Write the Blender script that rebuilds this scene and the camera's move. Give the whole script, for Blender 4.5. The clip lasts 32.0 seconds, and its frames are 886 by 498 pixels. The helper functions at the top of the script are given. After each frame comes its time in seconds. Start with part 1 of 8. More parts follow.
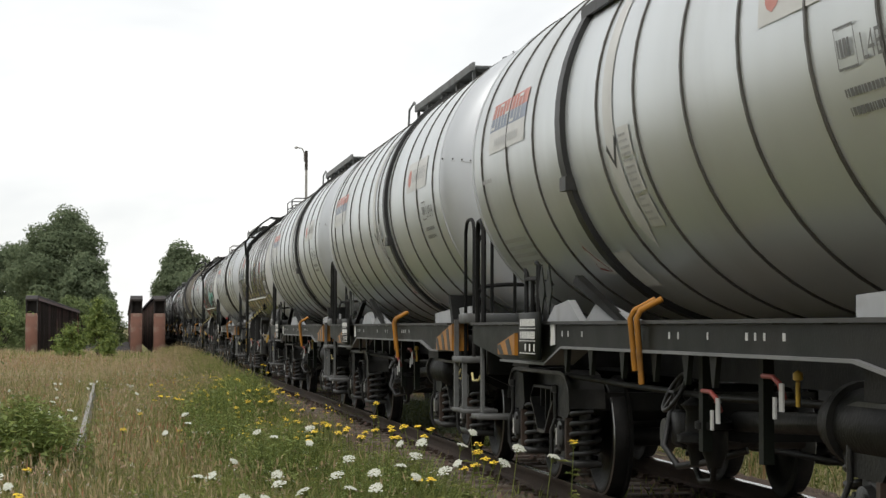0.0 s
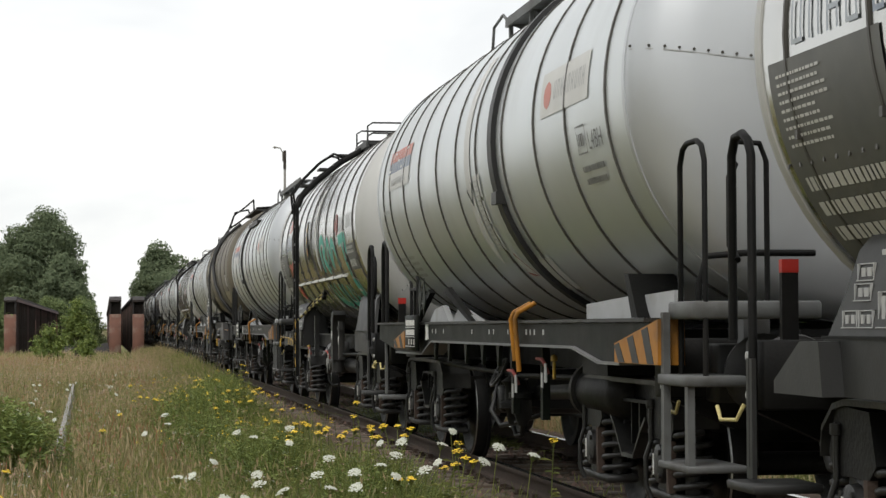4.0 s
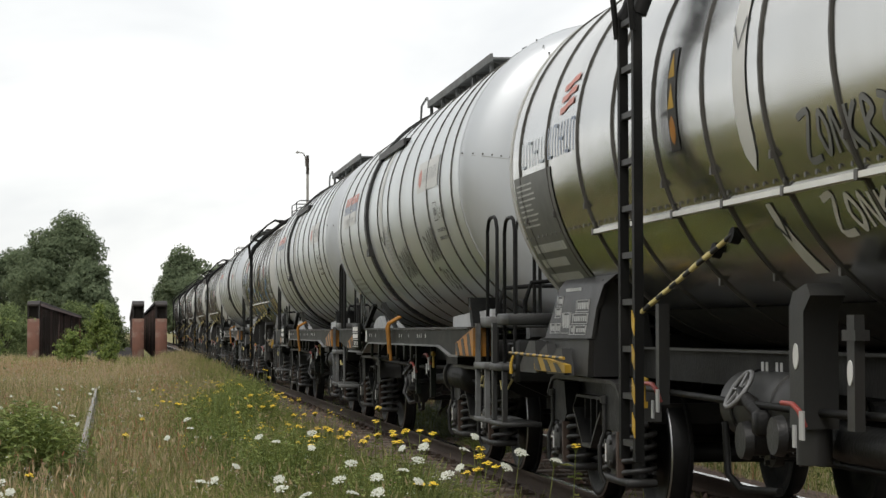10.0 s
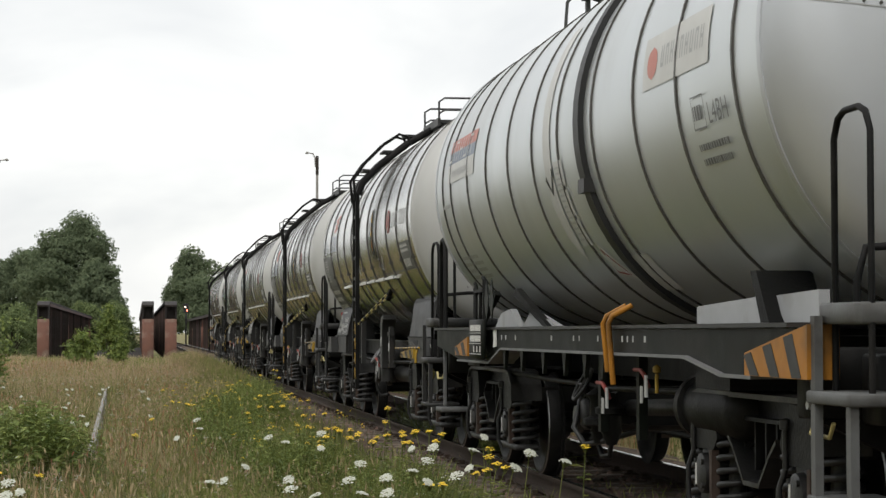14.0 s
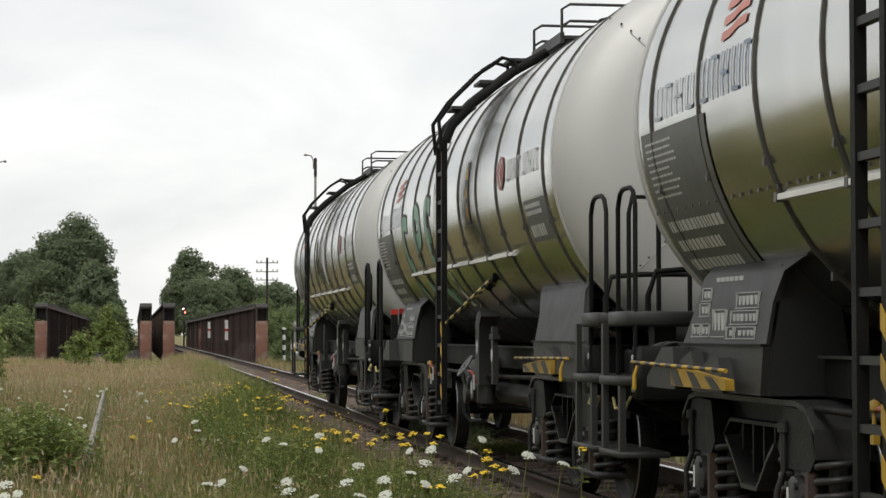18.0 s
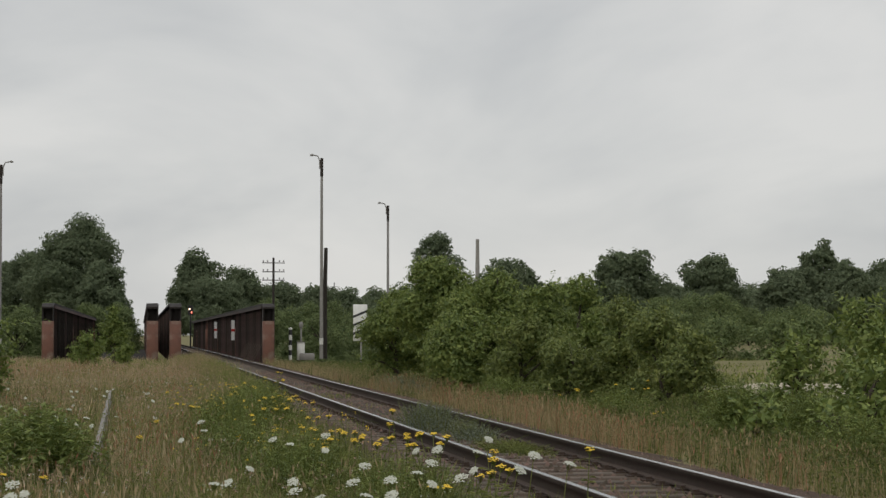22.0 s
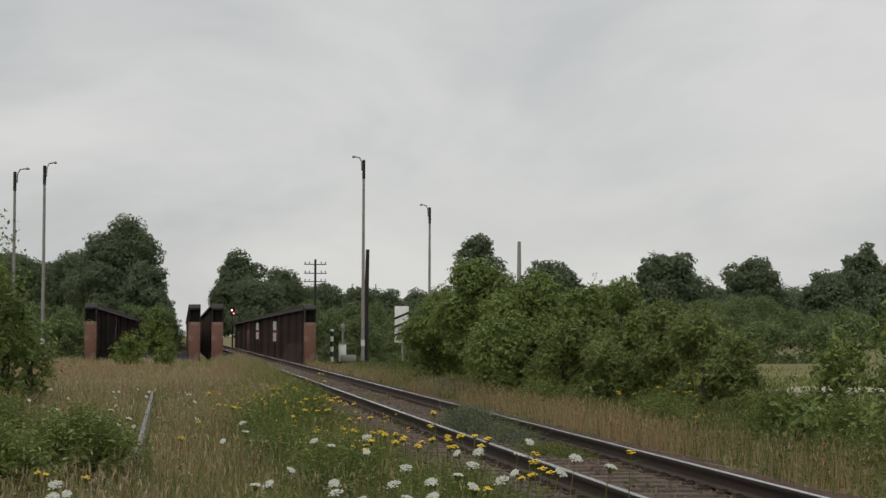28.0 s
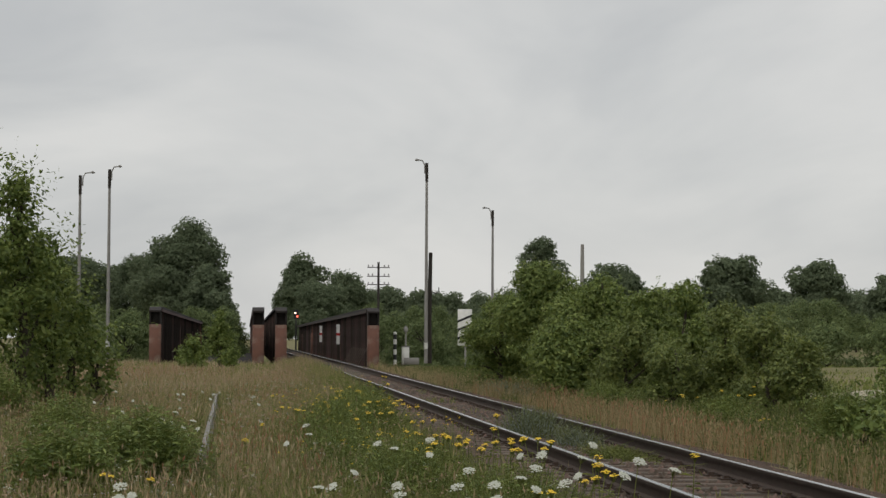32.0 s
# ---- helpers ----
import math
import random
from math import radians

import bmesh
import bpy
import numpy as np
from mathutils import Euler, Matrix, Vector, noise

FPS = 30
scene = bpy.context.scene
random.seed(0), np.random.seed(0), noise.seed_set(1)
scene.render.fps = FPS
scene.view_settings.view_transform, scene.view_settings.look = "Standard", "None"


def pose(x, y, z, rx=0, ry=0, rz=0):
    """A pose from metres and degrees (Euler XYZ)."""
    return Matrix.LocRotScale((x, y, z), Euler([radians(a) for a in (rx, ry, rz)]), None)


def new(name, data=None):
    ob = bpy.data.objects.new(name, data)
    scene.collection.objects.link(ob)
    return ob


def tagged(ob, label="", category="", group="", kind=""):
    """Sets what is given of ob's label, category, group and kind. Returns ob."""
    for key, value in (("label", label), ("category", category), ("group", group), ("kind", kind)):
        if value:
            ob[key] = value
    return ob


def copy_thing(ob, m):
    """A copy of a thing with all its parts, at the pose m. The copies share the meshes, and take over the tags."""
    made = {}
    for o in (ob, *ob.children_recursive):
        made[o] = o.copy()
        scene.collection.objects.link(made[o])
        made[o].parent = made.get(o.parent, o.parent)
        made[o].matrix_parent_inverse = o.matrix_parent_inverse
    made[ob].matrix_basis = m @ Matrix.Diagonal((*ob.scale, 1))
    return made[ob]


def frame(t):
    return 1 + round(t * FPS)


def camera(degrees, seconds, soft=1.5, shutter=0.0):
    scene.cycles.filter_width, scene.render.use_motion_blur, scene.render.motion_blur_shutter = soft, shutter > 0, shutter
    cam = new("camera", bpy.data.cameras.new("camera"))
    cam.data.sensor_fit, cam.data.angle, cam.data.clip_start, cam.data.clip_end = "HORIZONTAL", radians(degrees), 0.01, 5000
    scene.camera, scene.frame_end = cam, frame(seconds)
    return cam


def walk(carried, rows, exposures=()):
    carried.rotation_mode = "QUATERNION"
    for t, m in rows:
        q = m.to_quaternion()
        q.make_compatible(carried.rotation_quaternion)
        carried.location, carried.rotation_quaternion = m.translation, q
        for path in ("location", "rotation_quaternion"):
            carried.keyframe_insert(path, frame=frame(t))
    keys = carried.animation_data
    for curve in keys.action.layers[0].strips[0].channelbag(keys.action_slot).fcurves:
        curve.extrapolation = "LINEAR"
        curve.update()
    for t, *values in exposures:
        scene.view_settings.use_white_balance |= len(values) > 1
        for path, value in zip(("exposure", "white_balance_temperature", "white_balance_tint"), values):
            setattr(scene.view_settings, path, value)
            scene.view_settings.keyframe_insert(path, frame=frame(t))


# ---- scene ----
cam = camera(24.5, 32.0, soft=1.45)
EYE = (0.0, 0.0, 1.325)
# seconds, then the turn about x, y and z in degrees
TURNS = (
    (0, 92.20, -0.08, -8.85), (0.5, 92.18, 0.02, -9.09), (1, 92.17, 0.11, -9.26), (1.5, 92.23, 0.08, -9.37),
    (2, 92.23, -0.10, -9.30), (2.5, 92.19, 0.15, -9.35), (3, 92.24, 0.05, -9.52), (3.5, 92.15, 0.24, -9.41),
    (5.5, 92.31, 0.08, -9.47), (6, 92.25, 0.08, -9.20), (6.5, 92.25, 0.12, -8.99), (7, 92.27, 0.24, -9.08),
    (7.5, 92.39, 0.06, -9.16), (8, 92.37, 0.16, -9.07), (8.5, 92.38, -0.01, -9.00), (9, 92.39, 0.15, -9.05),
    (9.5, 92.40, 0.01, -9.02), (10, 92.32, 0.09, -8.80), (10.5, 92.34, -0.18, -8.58), (11, 92.26, 0.01, -8.41),
    (11.5, 92.24, -0.06, -8.31), (12, 92.28, 0.10, -8.48), (12.5, 92.43, -0.16, -8.78), (13, 92.43, -0.15, -8.78),
    (13.5, 92.34, 0.00, -8.57), (15.5, 92.33, 0.15, -8.56), (16, 92.44, -0.30, -8.59), (16.5, 92.37, 0.03, -8.49),
    (17, 92.46, -0.19, -8.56), (17.5, 92.43, -0.06, -8.64), (18, 92.40, -0.02, -8.59), (18.5, 92.41, -0.12, -8.56),
    (19, 92.38, -0.03, -8.52), (19.5, 92.40, -0.13, -8.50), (20, 92.37, -0.01, -8.48), (20.5, 92.40, -0.09, -8.46),
    (21, 92.40, 0.00, -8.43), (21.5, 92.40, 0.01, -8.43), (22, 92.40, -0.00, -8.41), (22.5, 92.40, -0.02, -8.39),
    (23, 92.40, -0.07, -8.34), (23.5, 92.41, -0.10, -8.26), (24, 92.42, -0.11, -8.14), (24.5, 92.42, -0.15, -8.01),
    (25, 92.43, -0.16, -7.86), (25.5, 92.44, -0.23, -7.72), (26, 92.44, -0.23, -7.59), (26.5, 92.44, -0.22, -7.49),
    (28.5, 92.46, -0.21, -7.15), (29, 92.47, -0.18, -7.01), (29.5, 92.49, -0.23, -6.78), (30, 92.51, -0.24, -6.50),
    (30.5, 92.51, -0.24, -6.18), (31, 92.53, -0.28, -5.89), (31.5, 92.53, -0.28, -5.64), (32, 92.53, -0.28, -5.48),
)
walk(cam, [(t, pose(*EYE, a, b, c)) for t, a, b, c in TURNS],
     exposures=((0, 0.5), (10, 0.47), (13, 0.42), (19, 0.3), (20, 0.06), (21, -0.28), (32, -0.3)))


# ---- sky and light: a bright overcast day ----
world = bpy.data.worlds.new("overcast_sky")
scene.world = world
world.use_nodes = True
SUN_UP, SUN_TURN = radians(52), radians(215)


def sky():
    nt = world.node_tree
    n, l = nt.nodes, nt.links
    n.clear()
    out = n.new("ShaderNodeOutputWorld")
    bg = n.new("ShaderNodeBackground")
    sky_tex = n.new("ShaderNodeTexSky")
    sky_tex.sky_type = "NISHITA"
    sky_tex.sun_disc = False
    sky_tex.sun_elevation, sky_tex.sun_rotation = SUN_UP, SUN_TURN
    dim = n.new("ShaderNodeMix")
    dim.data_type = "RGBA"
    dim.blend_type = "MULTIPLY"
    dim.inputs[0].default_value = 1.0
    dim.inputs[7].default_value = (0.11, 0.11, 0.11, 1)
    co = n.new("ShaderNodeTexCoord")
    mp = n.new("ShaderNodeMapping")
    mp.inputs["Scale"].default_value = (1.0, 1.0, 2.4)
    mp.inputs["Location"].default_value = (0.75, 0.15, 0.1)
    nz = n.new("ShaderNodeTexNoise")
    nz.inputs["Scale"].default_value = 4.2
    nz.inputs["Detail"].default_value = 5
    nz.inputs["Roughness"].default_value = 0.52
    nz.inputs["Distortion"].default_value = 0.6
    ramp = n.new("ShaderNodeValToRGB")
    ramp.color_ramp.elements[0].position, ramp.color_ramp.elements[0].color = 0.36, (0.64, 0.65, 0.655, 1)
    ramp.color_ramp.elements[1].position, ramp.color_ramp.elements[1].color = 0.64, (0.855, 0.848, 0.827, 1)
    e = ramp.color_ramp.elements.new(0.5)
    e.color = (0.755, 0.758, 0.748, 1)
    mix = n.new("ShaderNodeMix")
    mix.data_type = "RGBA"
    mix.inputs[0].default_value = 0.93
    l.new(sky_tex.outputs[0], dim.inputs[6])
    l.new(co.outputs["Generated"], mp.inputs[0])
    l.new(mp.outputs[0], nz.inputs["Vector"])
    l.new(nz.outputs[0], ramp.inputs[0])
    l.new(dim.outputs[2], mix.inputs[6])
    l.new(ramp.outputs[0], mix.inputs[7])
    l.new(mix.outputs[2], bg.inputs[0])
    bg.inputs[1].default_value = 1.0
    l.new(bg.outputs[0], out.inputs[0])


sky()
sun = new("sun", bpy.data.lights.new("sun", "SUN"))
sun.data.energy, sun.data.angle, sun.data.color = 1.2, radians(25), (1.0, 0.96, 0.9)
sun.matrix_world = pose(0, 0, 60, 90 - 52, 0, 180 - 215)


# ---- materials ----
def material(name, color, rough=0.6, metal=0.0, second=None, scale=3.0, amount=0.5, bump=0.0, bump_scale=40.0,
             dirt=None, dirt_scale=1.2, spread=0.0, stretch=(1, 1, 1), coat=0.0, island=0.0, thin=0.0, spec=0.5):
    m = bpy.data.materials.new(name)
    m.use_nodes = True
    nt = m.node_tree
    n, l = nt.nodes, nt.links
    b = n["Principled BSDF"]
    co = n.new("ShaderNodeTexCoord")
    mp = n.new("ShaderNodeMapping")
    mp.inputs["Scale"].default_value = stretch
    l.new(co.outputs["Object"], mp.inputs[0])
    b.inputs["Roughness"].default_value, b.inputs["Metallic"].default_value = rough, metal
    b.inputs["Coat Weight"].default_value = coat
    b.inputs["Specular IOR Level"].default_value = spec

    def noise_tex(s, detail=4.0):
        t = n.new("ShaderNodeTexNoise")
        t.inputs["Scale"].default_value, t.inputs["Detail"].default_value = s, detail
        l.new(mp.outputs[0], t.inputs["Vector"])
        return t.outputs[0]

    def ramp_of(x, lo, hi):
        r = n.new("ShaderNodeMapRange")
        r.inputs[1].default_value, r.inputs[2].default_value = lo, hi
        l.new(x, r.inputs[0])
        return r.outputs[0]

    def blend(f, a, c):
        x = n.new("ShaderNodeMix")
        x.data_type = "RGBA"
        l.new(f, x.inputs[0]) if hasattr(f, "links") else None
        for sock, v in ((x.inputs[6], a), (x.inputs[7], c)):
            if isinstance(v, tuple):
                sock.default_value = (*v, 1)
            else:
                l.new(v, sock)
        return x.outputs[2]

    col = blend(ramp_of(noise_tex(scale), 0.5 - amount / 2, 0.5 + amount / 2), color, second or tuple(c * 0.75 for c in color))
    if dirt:
        col = blend(ramp_of(noise_tex(dirt_scale, 6.0), 0.5, 0.72), col, dirt)
    if spread or island:
        info = n.new("ShaderNodeObjectInfo") if spread else n.new("ShaderNodeNewGeometry")
        h = n.new("ShaderNodeHueSaturation")
        amt = spread or island
        r = n.new("ShaderNodeMapRange")
        r.inputs[3].default_value, r.inputs[4].default_value = 1 - amt, 1 + amt
        l.new(info.outputs["Random"] if spread else info.outputs["Random Per Island"], r.inputs[0])
        l.new(r.outputs[0], h.inputs["Value"])
        r = n.new("ShaderNodeMapRange")
        r.inputs[3].default_value, r.inputs[4].default_value = 0.5 + amt * 0.05, 0.5 - amt * 0.05
        l.new(info.outputs["Random"] if spread else info.outputs["Random Per Island"], r.inputs[0])
        l.new(r.outputs[0], h.inputs["Hue"])
        l.new(col, h.inputs["Color"])
        col = h.outputs[0]
    l.new(col, b.inputs["Base Color"])
    rr = n.new("ShaderNodeMapRange")
    rr.inputs[3].default_value, rr.inputs[4].default_value = max(rough - 0.08, 0.02), min(rough + 0.1, 1)
    l.new(noise_tex(scale * 2.3), rr.inputs[0])
    l.new(rr.outputs[0], b.inputs["Roughness"])
    if bump:
        bp = n.new("ShaderNodeBump")
        bp.inputs["Strength"].default_value, bp.inputs["Distance"].default_value = bump, 0.02
        l.new(noise_tex(bump_scale), bp.inputs["Height"])
        l.new(bp.outputs[0], b.inputs["Normal"])
    if thin:
        tr = n.new("ShaderNodeBsdfTranslucent")
        mx = n.new("ShaderNodeMixShader")
        mx.inputs[0].default_value = thin
        l.new(col, tr.inputs[0])
        l.new(b.outputs[0], mx.inputs[1])
        l.new(tr.outputs[0], mx.inputs[2])
        l.new(mx.outputs[0], n["Material Output"].inputs[0])
    return m


M = {}
M["tank_silver"] = material("brushed_tank_cladding", (0.56, 0.565, 0.55), 0.19, 1.0, (0.49, 0.495, 0.48), 0.8, 0.5, 0.0, 3, (0.45, 0.45, 0.43), 0.6, stretch=(1, 1.2, 0.5), spread=0.05)
M["tank_grey"] = material("matt_tank_cladding", (0.65, 0.685, 0.7), 0.36, 0.6, (0.565, 0.59, 0.595), 0.6, 0.6, 0.0, 4, (0.45, 0.465, 0.455), 0.45, stretch=(1, 1.3, 0.4), spread=0.03)
M["tank_brown"] = material("dirty_brown_tank_paint", (0.15, 0.13, 0.095), 0.55, 0.0, (0.095, 0.083, 0.06), 1.1, 0.5, 0.05, 30, (0.06, 0.052, 0.038), 0.8, stretch=(1, 1, 0.4))
M["head_grey"] = material("pale_grey_tank_end", (0.57, 0.59, 0.61), 0.45, 0.5, (0.5, 0.52, 0.54), 0.8, 0.5, 0, 40, (0.44, 0.45, 0.45), 0.7)
M["seam"] = material("dark_cladding_strap", (0.1, 0.095, 0.085), 0.45, 0.4, (0.05, 0.047, 0.042), 3, 0.6)
M["band"] = material("black_tank_band", (0.02, 0.02, 0.02), 0.5, 0.2)
M["frame"] = material("dirty_black_steel", (0.0095, 0.0097, 0.0094), 0.55, 0.0, (0.006, 0.006, 0.006), 2, 0.5, 0.15, 40, (0.018, 0.017, 0.016), 2.5, spec=0.12)
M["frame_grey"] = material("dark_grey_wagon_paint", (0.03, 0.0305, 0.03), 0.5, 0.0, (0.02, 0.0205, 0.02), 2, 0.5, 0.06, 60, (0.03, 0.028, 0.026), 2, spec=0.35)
M["bogie"] = material("grimy_bogie_steel", (0.0085, 0.0087, 0.0085), 0.5, 0.0, (0.005, 0.005, 0.005), 4, 0.6, 0.2, 40, (0.02, 0.019, 0.018), 3, spec=0.2)
M["bogie_dust"] = material("dusty_bogie_casting", (0.024, 0.024, 0.0235), 0.45, 0.0, (0.012, 0.012, 0.012), 5, 0.6, 0.2, 50, (0.065, 0.063, 0.06), 2.2, spec=0.45)
M["tyre"] = material("polished_wheel_rim", (0.45, 0.45, 0.45), 0.35, 1.0)
M["rail_top"] = material("polished_rail_head", (0.42, 0.43, 0.44), 0.22, 1.0, (0.3, 0.3, 0.3), 8, 0.6)
M["rail"] = material("rusty_rail_side", (0.07, 0.045, 0.032), 0.85, 0.0, (0.045, 0.032, 0.025), 9, 0.6, 0.3, 60)
M["sleeper"] = material("weathered_wooden_sleeper", (0.165, 0.13, 0.1), 0.85, 0.0, (0.095, 0.075, 0.058), 4, 0.6, 0.5, 25, (0.075, 0.058, 0.046), 1.4, spread=0.3, stretch=(0.4, 3, 3))
M["ballast"] = material("brown_ballast_stone", (0.17, 0.115, 0.085), 0.9, 0.0, (0.08, 0.056, 0.043), 6, 0.6, 0.6, 25, island=0.5)
M["track_soil"] = material("oily_brown_track_soil", (0.115, 0.08, 0.06), 0.95, 0.0, (0.065, 0.048, 0.038), 1.6, 0.6, 0.8, 30, (0.16, 0.125, 0.085), 0.8, spec=0.1)
M["soil"] = material("dry_meadow_soil", (0.24, 0.2, 0.11), 0.95, 0.0, (0.14, 0.15, 0.06), 0.35, 0.5, 0.8, 9, (0.18, 0.15, 0.085), 0.12, spec=0.1)
M["far_grass"] = material("far_grass", (0.12, 0.13, 0.05), 0.95, 0.0, (0.17, 0.15, 0.07), 0.05, 0.5, 0.5, 3)
M["rust"] = material("rusty_girder_steel", (0.022, 0.0175, 0.016), 0.85, 0.0, (0.015, 0.0125, 0.0115), 1.3, 0.6, 0.3, 14, (0.04, 0.026, 0.021), 0.7)
# rust of ribs and lip, paler than the web: side light painted in
M["rust_lit"] = material("weathered_lit_rust", (0.085, 0.06, 0.05), 0.85, 0.0, (0.05, 0.036, 0.03), 1.6, 0.6, 0.3, 14, (0.11, 0.065, 0.05), 0.9, spread=0.45)
M["rust_pale"] = material("pale_brown_steel", (0.16, 0.125, 0.1), 0.8, 0.0, (0.1, 0.075, 0.06), 3, 0.6)
M["brick"] = material("red_brown_post_paint", (0.2, 0.09, 0.062), 0.85, 0.0, (0.12, 0.065, 0.05), 2.5, 0.6, 0.4, 20, (0.26, 0.2, 0.16), 1.7)
M["concrete"] = material("grey_concrete", (0.3, 0.29, 0.27), 0.85, 0.0, (0.22, 0.21, 0.2), 3, 0.6, 0.3, 40)
M["dark_wood"] = material("tarred_dark_pole", (0.035, 0.028, 0.022), 0.8, 0.0, None, 5, 0.6, 0.3, 30)
M["white"] = material("white_paint", (0.75, 0.75, 0.72), 0.5, 0.0, (0.6, 0.6, 0.57), 4, 0.6)
M["black"] = material("black_paint", (0.02, 0.02, 0.02), 0.5)
M["yellow"] = material("yellow_safety_paint", (0.46, 0.29, 0.03), 0.5, 0.0, (0.36, 0.22, 0.03), 5, 0.6, 0, 40, (0.13, 0.1, 0.04), 3, spec=0.3)
M["orange"] = material("orange_paint", (0.42, 0.18, 0.02), 0.45, 0.0, (0.3, 0.125, 0.018), 5, 0.6, 0, 40, (0.14, 0.07, 0.02), 3, spec=0.3)
M["red"] = material("red_paint", (0.5, 0.03, 0.02), 0.45)
M["bark"] = material("tree_bark", (0.075, 0.06, 0.045), 0.9, 0.0, None, 6, 0.6, 0.5, 20)
# dark green leaves lightened in colour for the haze of distance
M["leaf_far"] = material("far_haze_leaves", (0.205, 0.25, 0.15), 0.8, 0.0, (0.135, 0.17, 0.1), 0.25, 0.6, island=0.22, thin=0.5, spec=0.1)
M["leaf_mid"] = material("bush_leaves", (0.225, 0.285, 0.08), 0.55, 0.0, (0.145, 0.195, 0.055), 0.9, 0.6, island=0.4, thin=0.32, spec=0.3)
M["leaf_pale"] = material("pale_willow_leaves", (0.225, 0.28, 0.12), 0.7, 0.0, (0.15, 0.195, 0.085), 0.5, 0.6, island=0.3, thin=0.45, spec=0.2)
M["petal_lilac"] = material("pale_lilac_florets", (0.5, 0.46, 0.52), 0.7, 0.0, (0.6, 0.58, 0.56), 3, 0.6, island=0.3)
M["grass_green"] = material("green_grass", (0.235, 0.26, 0.08), 0.7, 0.0, (0.15, 0.185, 0.055), 0.6, 0.6, island=0.4, thin=0.4, spec=0.2)
M["verge_green"] = material("dark_verge_grass", (0.15, 0.175, 0.055), 0.7, 0.0, (0.09, 0.115, 0.036), 0.5, 0.6, island=0.45, thin=0.4, spec=0.2)
M["grass_dry"] = material("dry_grass", (0.52, 0.42, 0.265), 0.75, 0.0, (0.37, 0.305, 0.18), 0.5, 0.6, island=0.4, thin=0.35, spec=0.2)
M["wormwood"] = material("grey_green_leaves", (0.24, 0.275, 0.21), 0.7, 0.0, (0.15, 0.18, 0.13), 2, 0.6, island=0.3, thin=0.3)
M["grass_rust"] = material("rusty_dock_stalks", (0.38, 0.2, 0.11), 0.75, 0.0, (0.27, 0.15, 0.085), 0.5, 0.6, island=0.35, thin=0.3, spec=0.2)
M["sand"] = material("pale_sandy_ground", (0.46, 0.41, 0.32), 0.95, 0.0, (0.36, 0.33, 0.24), 0.3, 0.6, 0.4, 6, spec=0.1)
M["leaf_olive"] = material("olive_bush_leaves", (0.205, 0.25, 0.075), 0.55, 0.0, (0.135, 0.17, 0.052), 0.9, 0.6, island=0.4, thin=0.32, spec=0.3)
M["grass_brown"] = material("brown_seed_grass", (0.4, 0.315, 0.175), 0.8, 0.0, (0.27, 0.225, 0.12), 0.6, 0.6, island=0.35, thin=0.3, spec=0.15)
M["seed_pink"] = material("pinkish_seed_heads", (0.46, 0.34, 0.25), 0.85, 0.0, (0.34, 0.24, 0.17), 0.7, 0.6, island=0.3, thin=0.3, spec=0.1)
M["petal_yellow"] = material("tansy_yellow", (0.86, 0.62, 0.03), 0.6, 0.0, (0.7, 0.47, 0.02), 12, 0.6)
M["petal_white"] = material("umbel_white", (0.6, 0.6, 0.54), 0.6, 0.0, (0.42, 0.45, 0.34), 40, 0.6)


M["sill_green"] = material("black_green_sill_paint", (0.009, 0.0115, 0.0088), 0.5, 0.0, (0.006, 0.0075, 0.006), 2, 0.5, 0.08, 60, (0.014, 0.0135, 0.0115), 2, spec=0.12)
M["light_grey"] = material("light_grey_paint", (0.42, 0.43, 0.44), 0.5, 0.0, (0.33, 0.34, 0.34), 3, 0.6, 0, 40, (0.22, 0.2, 0.18), 2.5)
M["panel_grey"] = material("dark_stencil_panel", (0.095, 0.1, 0.1), 0.5, 0.2, (0.14, 0.14, 0.13), 3, 0.6)
M["white_faded"] = material("faded_white_sticker", (0.62, 0.62, 0.6), 0.5, 0.1, (0.52, 0.52, 0.5), 3, 0.6)
M["red_faded"] = material("faded_red_sticker", (0.55, 0.17, 0.13), 0.5, 0.1, (0.5, 0.24, 0.2), 3, 0.6)
M["blue_grey"] = material("faded_blue_sticker", (0.18, 0.23, 0.33), 0.5, 0.2, (0.3, 0.33, 0.38), 2, 0.6)
M["slate"] = material("slate_stencil", (0.12, 0.125, 0.13), 0.5, 0.2, (0.2, 0.2, 0.2), 3, 0.6)
M["slate_light"] = material("faded_slate_stencil", (0.36, 0.37, 0.37), 0.5, 0.2, (0.46, 0.46, 0.45), 3, 0.6)
M["tan_patch"] = material("paler_brown_paint", (0.3, 0.26, 0.17), 0.55, 0.0, (0.22, 0.185, 0.12), 2, 0.6)
M["pale_yellow"] = material("faded_yellow_paint", (0.55, 0.47, 0.2), 0.5, 0.0, (0.45, 0.38, 0.15), 4, 0.6)
M["red_dull"] = material("worn_red_paint", (0.32, 0.045, 0.035), 0.5, 0.0, (0.2, 0.05, 0.04), 6, 0.6)
M["blue_pale"] = material("faded_grey_blue_sticker", (0.34, 0.38, 0.44), 0.5, 0.2, (0.42, 0.45, 0.48), 2, 0.6)
M["slate_pale"] = material("pale_grey_print", (0.48, 0.49, 0.49), 0.5, 0.1, (0.55, 0.55, 0.54), 3, 0.6)
M["tan_dark"] = material("faded_brown_letters", (0.16, 0.14, 0.1), 0.55, 0.0, (0.2, 0.17, 0.11), 2, 0.6)
M["step_grey"] = material("worn_grey_step_paint", (0.13, 0.135, 0.135), 0.55, 0.0, (0.09, 0.092, 0.09), 4, 0.6, 0.1, 50, (0.05, 0.046, 0.042), 3, spec=0.3)
